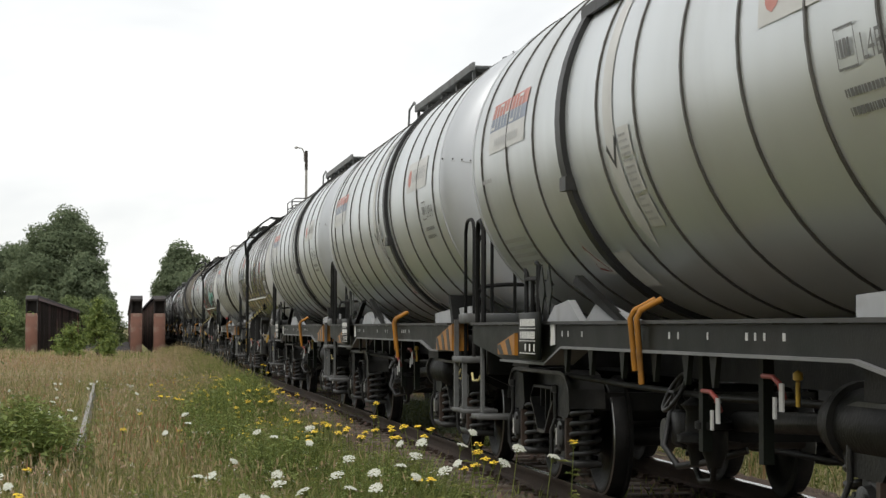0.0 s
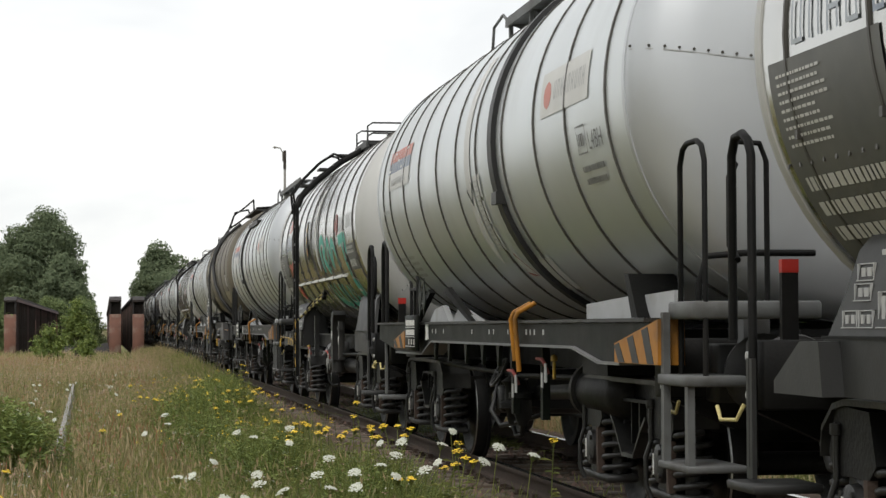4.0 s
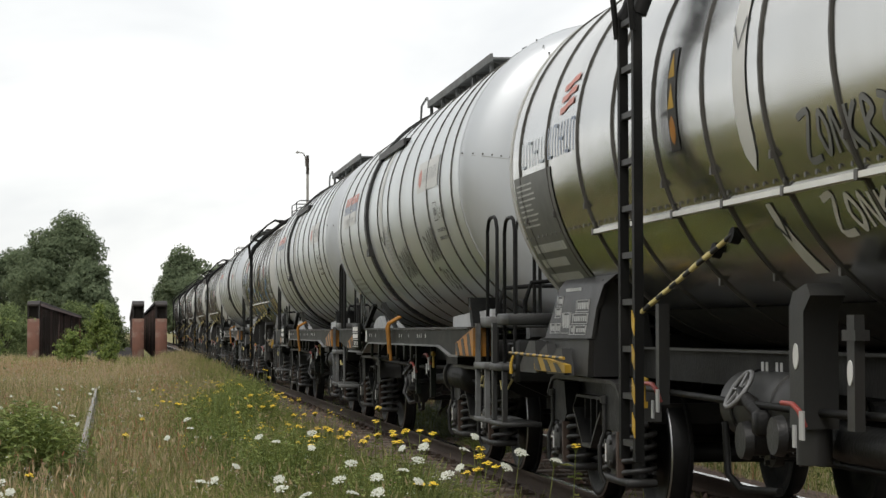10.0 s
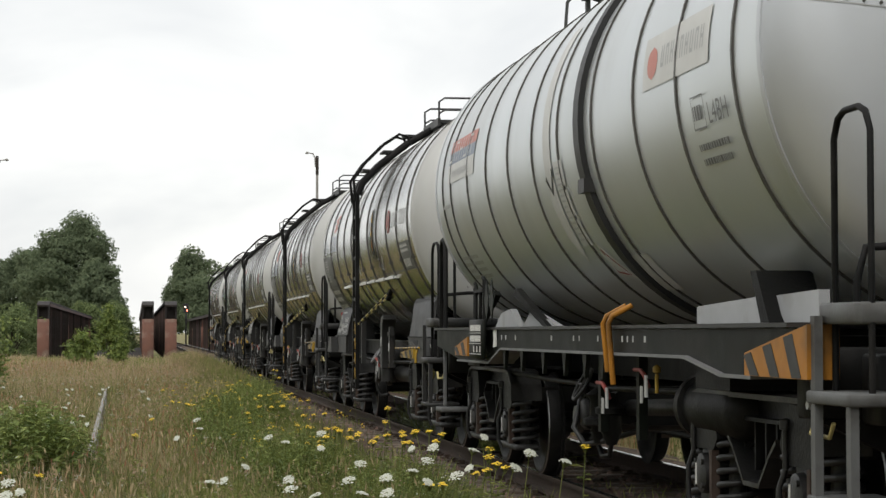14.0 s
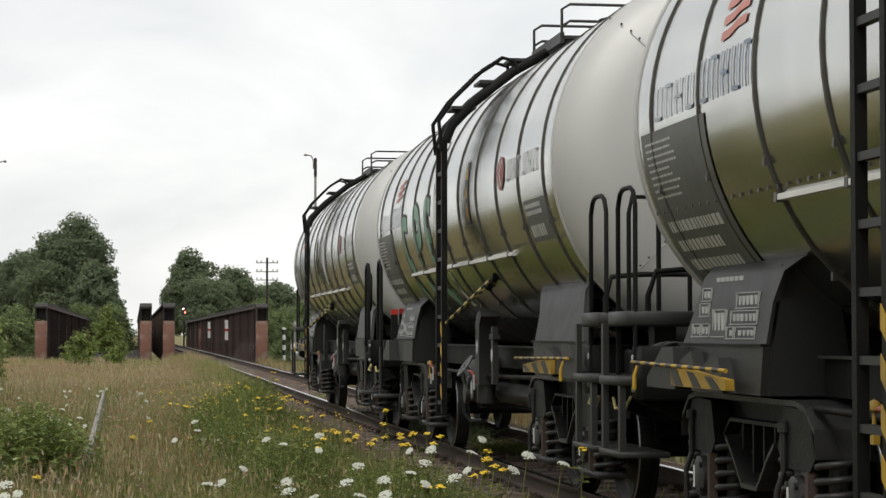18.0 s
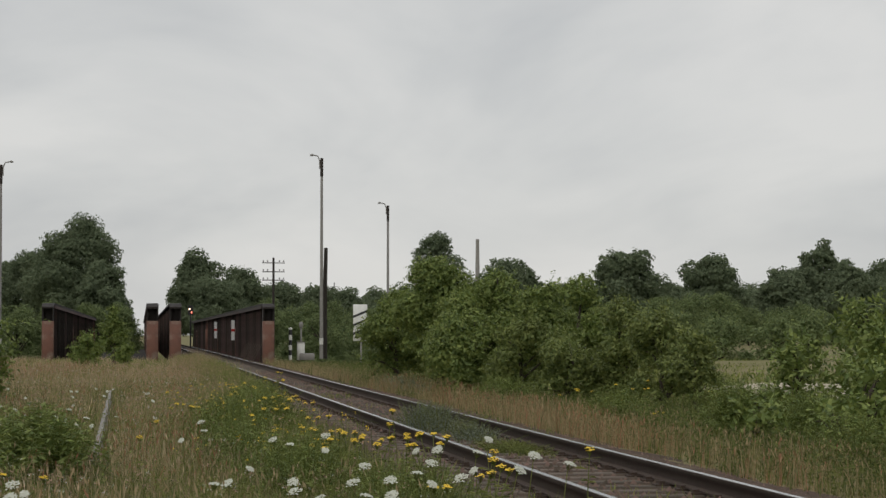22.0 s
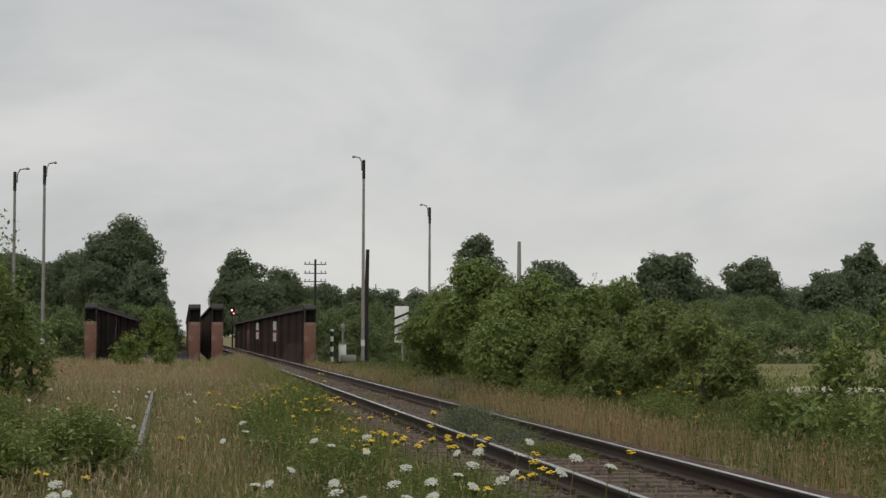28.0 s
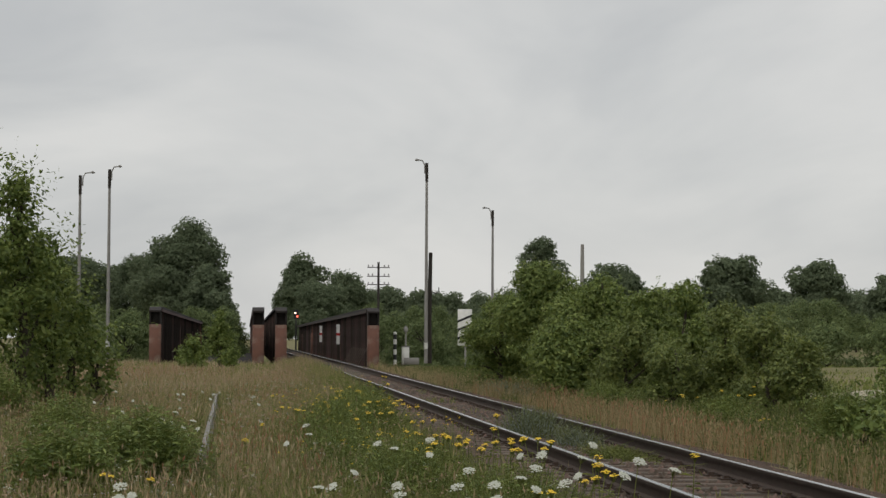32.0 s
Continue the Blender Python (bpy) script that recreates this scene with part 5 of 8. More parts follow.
    pn = part("panel", g_, "panel_grey", w, "dark grey stencil panel with white lettering")
    text_part("panel_text", text_bars(text_bars(Geo(), 4.7, 5.35, 2.14, 2.5, 9, SR, SZ, 3, fill=0.35, big=0.6), 4.15, 5.35, 1.7, 2.04, 3, SR, SZ, 4, fill=0.55, big=0.9), "white_faded", pn)
    g_ = Geo()
    patch(g_, -5.18, -4.32, 2.07, 2.4, SR, SZ, 0.003)
    pn = part("panel", g_, "panel_grey", w, "dark grey stencil panel with white lettering")
    text_part("panel_text", text_bars(text_bars(Geo(), -5.14, -4.36, 2.27, 2.38, 2, SR, SZ, 5, fill=0.6, big=0.5), -5.1, -4.4, 2.09, 2.22, 1, SR, SZ, 6, fill=0.7, big=1.0), "white_faded", pn)
    lg = text_part("owner_badge", block_letters(5.1, 4.18, 2.6, 2.8, 4), "blue_pale", w, "faded grey-blue block letter shapes")
    text_part("badge_strip", block_letters(4.1, 3.1, 2.6, 2.84, 5), "blue_grey", lg, "faded blue block letter shapes")
    for k in range(3):
        part("badge_bar", stroke(Geo(), [(3.75, 2.92 + k * 0.085), (3.6, 2.93 + k * 0.085), (3.48, 2.96 + k * 0.085), (3.32, 2.97 + k * 0.085)], 0.05, SR, SZ, 0.004), "red_faded", lg, "faded red bar")
    g_ = Geo()
    convex_patch(g_, [(-3.42 + 0.16 * math.cos(2 * math.pi * k / 20), 2.7 + 0.15 * math.sin(2 * math.pi * k / 20)) for k in range(20)], SR, SZ, 0.006)
    lg = part("round_badge", g_, "red_dull", w, "red round badge")
    part("badge_cut", stroke(stroke(Geo(), [(-3.36, 2.82), (-3.36, 2.58)], 0.03, SR, SZ, 0.009), [(-3.48, 2.81), (-3.37, 2.7), (-3.48, 2.59)], 0.03, SR, SZ, 0.0095), "white_faded", lg, "pale crossed bars")
    text_part("badge_strip", block_letters(-3.68, -4.3, 2.61, 2.79, 5), "slate_light", lg, "grey block letter shapes")
    text_part("badge_strip", block_letters(-4.4, -5.05, 2.61, 2.79, 5), "slate_light", lg, "grey block letter shapes")
    wy, gy = (0.6, -0.7) if lad > 0 else (-1.62, 0.48)
    g_ = Geo()
    patch(g_, wy - 0.09, wy + 0.09, 2.36, 2.95, SR, SZ, 0.004)
    pn = part("warning_strip", g_, "black", w, "black strip with yellow warning triangles")
    for z in (2.86, 2.68):
        part("warning_triangle", convex_patch(Geo(), [(wy - 0.065, z - 0.075), (wy + 0.065, z - 0.075), (wy, z + 0.075)], SR, SZ, 0.008, 4), "yellow", pn)
    part("warning_disc", convex_patch(Geo(), [(wy + 0.06 * math.cos(k * 0.5236), 2.48 + 0.085 * math.sin(k * 0.5236)) for k in range(12)], SR, SZ, 0.008, 6), "orange", pn)
    g_ = Geo()
    convex_patch(g_, [(gy - 0.11, 3.35), (gy + 0.11, 3.35), (gy + 0.11, 2.25), (gy, 2.14), (gy - 0.11, 2.25)], SR, SZ, 0.004, 14)
    gs = part("gauge_strip", g_, "white_faded", w, "pale upright strip with a pointed foot")
    part("arrow_mark", stroke(Geo(), [(gy + 0.1, 2.9), (gy, 2.78), (gy - 0.1, 2.92)], 0.025, SR, SZ, 0.008), "slate", gs)
    gl = part("gauge_strip", convex_patch(Geo(), [(gy + 0.1, 1.98), (gy + 0.02, 1.98), (gy - 0.12, 1.62), (gy + 0.08, 1.62)], SR, SZ, 0.004, 6), "white_faded", w, "pale tapering strip below the waist")
    part("arrow_mark", stroke(Geo(), [(gy + 0.11, 1.88), (gy + 0.02, 1.8), (gy - 0.03, 1.9)], 0.03, SR, SZ, 0.008), "black", gl)
    return w


def ladder_s(w, lad):
    ld = part("ladder", Geo().box(-1.6, -1.545, lad + 0.145, lad + 0.2, 0.56, 3.22).tube([(-1.56, lad + 0.17, 3.2), (-1.5, lad + 0.17, 3.36), (-1.25, lad + 0.17, 3.62), (-0.85, lad + 0.17, 3.93), (-0.55, lad + 0.17, 4.1)], 0.05, 6), "frame", w, "steel ladder that bends over the tank")
    part("stile", Geo().box(-1.6, -1.545, lad - 0.2, lad - 0.145, 0.56, 3.22).tube([(-1.56, lad - 0.17, 3.2), (-1.5, lad - 0.17, 3.36), (-1.25, lad - 0.17, 3.62), (-0.85, lad - 0.17, 3.93), (-0.55, lad - 0.17, 4.1)], 0.05, 6), "frame", ld)
    rung = Geo().box(-1.59, -1.545, -0.15, 0.15, -0.018, 0.018).mesh("rung", M["frame_grey"])
    for k in range(10):
        part("rung", rung, "", ld, at=pose(0, lad, 0.66 + k * 0.28))
    g_ = Geo()
    for k, (x, z) in enumerate(((-1.36, 3.5), (-1.08, 3.76), (-0.78, 3.98))):
        part("tread", Geo().box(x - 0.14, x + 0.1, lad - 0.2, lad + 0.2, z + 0.02, z + 0.05), "frame_grey", ld)
    for s in (-0.2, 0.2):
        part("handrail", Geo().tube([(-1.6, lad + s, 3.1), (-1.63, lad + s, 3.4), (-1.48, lad + s, 3.62), (-1.2, lad + s, 3.9), (-1.0, lad + s, 4.03), (-0.88, lad + s, 4.0), (-0.84, lad + s, 3.88)], 0.02, 7), "frame", ld)
    ga, gb = Geo(), Geo()
    for k in range(8):
        z = 0.6 + k * 0.1
        (ga if k % 2 else gb).prism([(lad - 0.2, z), (lad - 0.14, z + 0.05), (lad - 0.14, z + 0.15), (lad - 0.2, z + 0.1)], -1.605, -1.6, "x")
    part("stripe", ga, "yellow", ld, "yellow warning stripes")
    for d, e in ((-0.45, 1.8), (-0.95, 1.86)):
        ga, gb = Geo(), Geo()
        q = on_tank(lad + d, e, SR, SZ)
        stripes(ga, gb, (-1.57, lad - 0.16, 1.42), (q[0] - 0.02, lad + d, e), 0.015, 14)
        br = part("brace", Geo().cyl((-1.57, lad - 0.16, 1.42), (q[0] - 0.02, lad + d, e), 0.0135, 8), "black", ld, "brace banded in yellow and black")
        text_part("brace_band", ga, "pale_yellow", br)
        part("brace_foot", Geo().cyl((q[0] - 0.03, lad + d, e), (q[0] + 0.02, lad + d, e - 0.01), 0.05, 10), "frame", br)
    wk = part("walkway", Geo().box(-0.55, 0.55, lad - 0.9, lad + 0.5, 4.13, 4.16).box(-0.57, -0.53, lad - 0.9, lad + 0.5, 4.09, 4.19).box(0.53, 0.57, lad - 0.9, lad + 0.5, 4.09, 4.19), "frame_grey", w, "small grey roof platform with railings")
    for y in (lad - 0.8, lad + 0.4):
        for q in (-0.46, 0.46):
            part("walkway_foot", Geo().box(q - 0.04, q + 0.04, y - 0.04, y + 0.04, 3.95, 4.13), "frame_grey", wk)
    for y in (lad - 0.88, lad + 0.48):
        for z in (4.3, 4.46):
            part("railing", Geo().tube([(-0.55, y, 4.15), (-0.55, y, z - 0.05), (-0.47, y, z), (0.47, y, z), (0.55, y, z - 0.05), (0.55, y, 4.15)], 0.014, 6), "frame_grey", wk)
    part("manhole", Geo().turn([(4.05, 0.3), (4.16, 0.3), (4.18, 0.34), (4.22, 0.34), (4.24, 0.0)], 20, "z", (0, lad - 1.5, 0)), "frame", w)
    return ld


def wagon_a(label, band=1.78, chevron=0.4):
    """Matt silver tank wagon with a black waist band and white saddle plates."""
    w = thing("tank_wagon", label, "tank wagon", "wagons of the passing tank train")
    y0, y1 = -5.6, 5.6
    ys = (5.12, 3.95, 2.86, 0.72, -0.28, -1.37, -2.45, -3.5, -4.4, -5.12) if band > 0 else (5.12, 4.6, 3.58, 2.54, 1.46, 0.39, -0.6, -1.75, -2.95, -3.98, -5.12)
    tank(w, y0, y1, AR, AZ, "tank_grey", ys, 0.027, label="matt silver cladding", seams=(173, 120, 60, 7))
    bd = part("band", ring(band, AR, 0.17, 0.04, c=(0, 0, AZ)), "band", w, "wide black steel band round the tank")
    p = on_tank(band, 2.35, AR, AZ)
    part("band_clasp", Geo().box(p[0] - 0.07, p[0] + 0.02, band - 0.1, band + 0.1, 2.3, 2.4), "frame_grey", bd)
    if band > 0:
        q = on_tank(band, 3.62, AR, AZ)
        part("angle_bar", Geo().box(q[0] - 0.09, q[0] + 0.02, band - 2.3, band + 0.1, 3.6, 3.63).box(q[0] - 0.09, q[0] - 0.06, band - 2.3, band + 0.1, 3.55, 3.63), "band", bd)
    for s in (-1, 1):
        bogie(w, s * 4.25)
        end_gear(w, s * 5.95, s, 1.36, s < 0, "step_grey", 2.35, False, 0.5)
    for q in (-1, 1):
        a, b = sorted((q * 1.3, q * 1.4))
        c, d = sorted((q * 1.2, q * 1.43))
        sill = Geo().prism([(-5.9, 1.1), (-4.75, 1.1), (-4.0, 1.19), (2.0, 1.19), (2.6, 1.06), (4.4, 1.06), (5.9, 1.18), (5.9, 1.345), (-5.9, 1.345)], a, b, "x")
        ss = part("side_sill", sill, "sill_green", w, "dark green side sill with white stencils")
        part("sill_flange", ribbon(Geo(), [(-5.9, 1.37), (5.9, 1.37)], c, d, 0.022), "frame_grey", ss)
        part("sill_flange", ribbon(Geo(), [(-5.3, 1.1), (-4.75, 1.1), (-4.0, 1.19), (2.0, 1.19), (2.6, 1.06), (4.4, 1.06)], c, d, 0.018), "slate", ss, "paler worn lower flange")
    g_ = Geo()
    rng = random.Random(3)
    for y in (2.05, 1.85, 1.4, -0.1, -0.9, -1.1, -1.7, -2.4, -2.55, -2.7, -3.0):
        g_.box(-1.404, -1.4, y - rng.uniform(0.0, 0.02), y + 0.02, 1.26, 1.3)
    text_part("stencil", g_, "slate_pale", w, "small white stencils")
    part("centre_sill", Geo().box(-0.4, 0.4, -5.7, 5.7, 0.95, 1.3).box(-1.3, 1.3, -4.5, -3.8, 1.0, 1.3).box(-1.3, 1.3, 3.8, 4.5, 1.0, 1.3), "frame", w)
    for s in (-1, 1):
        for q in (-1, 1):
            if s < 0:
                part("saddle_plate", Geo().prism([(-3.3, 1.375), (-3.3, 1.48), (-4.55, 1.52), (-4.75, 1.375)], q * 1.12 - 0.03, q * 1.12 + 0.03, "x"), "light_grey", w, "pale grey saddle plate")
                part("saddle_plate", Geo().prism([(-4.95, 1.375), (-4.75, 1.52), (-5.5, 1.54), (-5.5, 1.375)], q * 1.1 - 0.03, q * 1.1 + 0.03, "x"), "light_grey", w, "pale grey saddle plate")
                part("saddle_rib", Geo().prism([(-4.78, 1.375), (-4.6, 1.66), (-4.7, 1.66), (-4.93, 1.375)], q * 1.05 - 0.16, q * 1.05 + 0.16, "x"), "frame", w)
            else:
                part("saddle_plate", Geo().prism([(1.0, 1.375), (2.5, 1.375), (2.1, 1.52)], q * 1.1 - 0.03, q * 1.1 + 0.03, "x"), "light_grey", w, "white triangular saddle plate")
                part("saddle_plate", Geo().prism([(2.7, 1.375), (3.9, 1.375), (3.6, 1.5), (3.1, 1.54)], q * 1.1 - 0.03, q * 1.1 + 0.03, "x"), "light_grey", w, "white triangular saddle plate")
                part("strut", Geo().prism([(1.2, 1.375), (1.4, 1.375), (2.75, 1.66), (2.65, 1.72)], q * 1.14 - 0.03, q * 1.14 + 0.03, "x"), "frame", w)
                part("strut", Geo().prism([(4.9, 1.375), (5.05, 1.375), (4.0, 1.72), (3.9, 1.68)], q * 1.1 - 0.03, q * 1.1 + 0.03, "x"), "frame", w)
    # number board, placards and frame at the rear
    br = part("board", Geo().box(-1.5, -1.46, 2.5, 3.22, 1.08, 1.44, 0.01).box(-1.46, -1.3, 2.8, 2.95, 1.2, 1.3), "sill_green", w, "dark board with a white label grid")
    g_ = Geo()
    for k in range(3):
        g_.box(-1.505, -1.5, 2.56, 3.16, 1.125 + k * 0.095, 1.131 + k * 0.095)
        for m in range(9 if k else 3):
            g_.box(-1.505, -1.5, 2.58 + m * 0.065 * (1 if k else 2.6), 2.61 + m * 0.065 * (1 if k else 2.6), 1.145 + k * 0.095, 1.2 + k * 0.095)
    text_part("label_grid", g_, "white", br)
    part("rack", Geo().tube([(-1.42, 3.3, 1.36), (-1.42, 3.3, 1.76), (-1.42, 3.36, 1.78)], 0.017, 6).tube([(-1.42, 3.05, 1.36), (-1.42, 3.05, 1.72)], 0.017, 6).tube([(-1.42, 2.82, 1.36), (-1.42, 2.82, 1.8), (-1.42, 2.9, 1.82)], 0.02, 6).box(-1.44, -1.4, 2.82, 3.3, 1.69, 1.72), "frame", w, "black tube rack")
    for y in (2.62, 2.36):
        part("placard", Geo().prism([(y, 1.42), (y + 0.11, 1.61), (y, 1.8), (y - 0.11, 1.61)], -1.44, -1.43, "x"), "sill_green", w, "dark green diamond placard seen edge on")
    part("clip", Geo().prism([(2.28, 1.2), (2.42, 1.19), (2.4, 1.27), (2.43, 1.35), (2.28, 1.35)], -1.415, -1.405, "x"), "white", w, "white tag")
    vy = -0.2 if band > 0 else -2.1
    for d in (0, 0.16):
        part("vent_pipe", Geo().tube([(-1.43, vy - d, 1.06 - d * 0.5), (-1.46, vy - d, 1.38), (-1.44, vy - 0.02 - d, 1.43), (-1.32, vy - 0.08 - d, 1.5)], 0.019, 10), "orange", w, "orange vent pipe")
    hazard_board(w, -1.43, -6.2, -5.2, 1.1, 1.36, "orange", 3, 0.16)
    hazard_board(w, -1.43, 3.75, 4.5, 1.1, 1.28, "orange", 2, 0.16)
    underparts(w, -0.3, "A")
    for a in (2.0, 1.2, 0.3, -0.5, -1.2, -1.75):
        part("bracket", Geo().prism([(a - 0.07, 1.17), (a + 0.07, 1.17), (a + 0.015, 1.0), (a - 0.015, 1.0)], -1.39, -1.36, "x"), "sill_green", w)
    for a in (-0.85, -2.0):
        part("hanger", Geo().box(-1.2, -1.14, a - 0.04, a + 0.04, 0.6, 1.17), "sill_green", w)
    # panels
    nb = part("owner_badge", patch(Geo(), 3.2, 4.75, 2.8, 2.985, AR, AZ), "white_faded", w, "faded white panel")
    part("badge_field", patch(Geo(), 3.2, 4.75, 3.1, 3.22, AR, AZ), "red_faded", nb, "faded red field")
    part("badge_field", patch(Geo(), 3.2, 4.75, 2.985, 3.1, AR, AZ), "blue_grey", nb, "faded blue field")
    text_part("badge_text", block_letters(4.7, 3.3, 3.0, 3.2, 5, AR + 0.004, AZ), "white_faded", nb, "white block letter shapes")
    text_part("small_text", text_bars(Geo(), 3.4, 4.5, 2.84, 2.93, 1, AR, AZ, 21, 0.007, 0.7), "slate_pale", nb, "pale grey line of small writing")
    g_ = Geo()
    convex_patch(g_, [(chevron + 0.13, 3.65), (chevron - 0.13, 3.65), (chevron - 0.13, 2.02), (chevron, 1.84), (chevron + 0.13, 2.02)], AR, AZ, 0.004, 20)
    gs = part("gauge_strip", g_, "white_faded", w, "pale upright strip with a pointed foot")
    part("arrow_mark", stroke(Geo(), [(chevron + 0.13, 2.5), (chevron, 2.38), (chevron - 0.13, 2.55)], 0.05, AR, AZ, 0.008), "black", gs)
    g_ = Geo()
    for z in (2.6, 2.38, 2.16):
        patch(g_, chevron - 0.5, chevron - 0.2, z - 0.19, z, AR, AZ)
    pn = part("info_plate", g_, "white_faded", w, "pale printed plates")
    text_part("info_text", text_bars(Geo(), chevron - 0.48, chevron - 0.22, 2.0, 2.57, 14, AR, AZ, 23, fill=0.35, big=0.5), "slate_light", pn)
    tri = [(band + 0.62, 2.0), (band + 0.64, 1.74), (band + 0.18, 1.7)]
    tr = part("warning_sign", convex_patch(Geo(), tri, AR, AZ, 0.005, 8), "white_faded", w, "white warning triangle with a red edge")
    part("sign_edge", stroke(Geo(), [(band + 0.6, 1.93), (band + 0.61, 1.765), (band + 0.32, 1.735), (band + 0.6, 1.93)], 0.018, AR, AZ, 0.008), "red_dull", tr)
    part("info_plate", patch(Geo(), band - 0.55, band - 0.1, 1.62, 1.86, AR, AZ), "white_faded", w, "worn pale plate")
    off = 0.0 if band > 0 else -0.42
    pn = part("customer_badge", patch(Geo(), -4.25 + off, -2.8 + off, 2.8, 3.12, AR, AZ), "white_faded", w, "pale panel with a faded badge")
    text_part("badge_text", block_letters(-3.22 + off, -4.18 + off, 2.9, 3.03, 9, AR, AZ), "slate_light", pn, "grey block letter shapes")
    part("badge_dot", convex_patch(Geo(), [(-3.02 + off + 0.12 * math.cos(k * 0.5236), 2.95 + 0.1 * math.sin(k * 0.5236)) for k in range(12)], AR, AZ, 0.006, 8), "red_faded", pn, "faded red round mark")
    lettering("tank_code", "L4BH", -4.16 + off, 2.47, 0.17, "slate", w, AR, AZ)
    cb = part("code_box", stroke(Geo(), [(-3.86 + off, 2.46), (-4.1 + off, 2.46), (-4.1 + off, 2.64), (-3.86 + off, 2.64), (-3.86 + off, 2.46)], 0.012, AR, AZ, 0.007), "slate", w, "small square stencil frame")
    text_part("code_text", text_bars(text_bars(Geo(), -4.08 + off, -3.88 + off, 2.5, 2.6, 1, AR, AZ, 31, fill=0.8, big=0.6), -4.45 + off, -3.86 + off, 2.24, 2.4, 2, AR, AZ, 32, fill=0.45, big=0.5), "slate", cb, "small grey stencils")
    text_part("small_text", text_bars(text_bars(Geo(), 4.6, 5.1, 2.55, 2.62, 1, AR, AZ, 33), 3.9, 5.0, 1.85, 2.1, 4, AR, AZ, 34), "slate_light", w, "small grey stencils")
    # roof walkway
    wk = part("walkway", Geo().box(-0.5, 0.5, -2.1, 2.75, 4.38, 4.4).box(-0.53, -0.5, -2.1, 2.75, 4.35, 4.44).box(0.5, 0.53, -2.1, 2.75, 4.35, 4.44), "step_grey", w, "grey roof walkway")
    for y in (-1.9, -0.7, 0.5, 1.7, 2.7):
        for q in (-0.48, 0.48):
            part("walkway_foot", Geo().box(q - 0.02, q + 0.02, y - 0.025, y + 0.025, 4.1, 4.38), "step_grey", wk)
        part("walkway_bearer", Geo().prism([(-0.5, 4.38), (0.5, 4.38), (0.2, 4.27), (-0.2, 4.27)], y - 0.015, y + 0.015, "y"), "step_grey", wk)
    part("railing", Geo().tube([(-0.5, 3.6, 4.2), (-0.5, 3.5, 4.46), (-0.5, 3.0, 4.52), (-0.5, 2.76, 4.42)], 0.016, 6), "step_grey", wk)
    part("manhole", Geo().turn([(4.2, 0.3), (4.32, 0.3), (4.34, 0.34), (4.38, 0.34), (4.4, 0.0)], 20, "z", (0, -3.0, 0)), "frame", w)
    return w


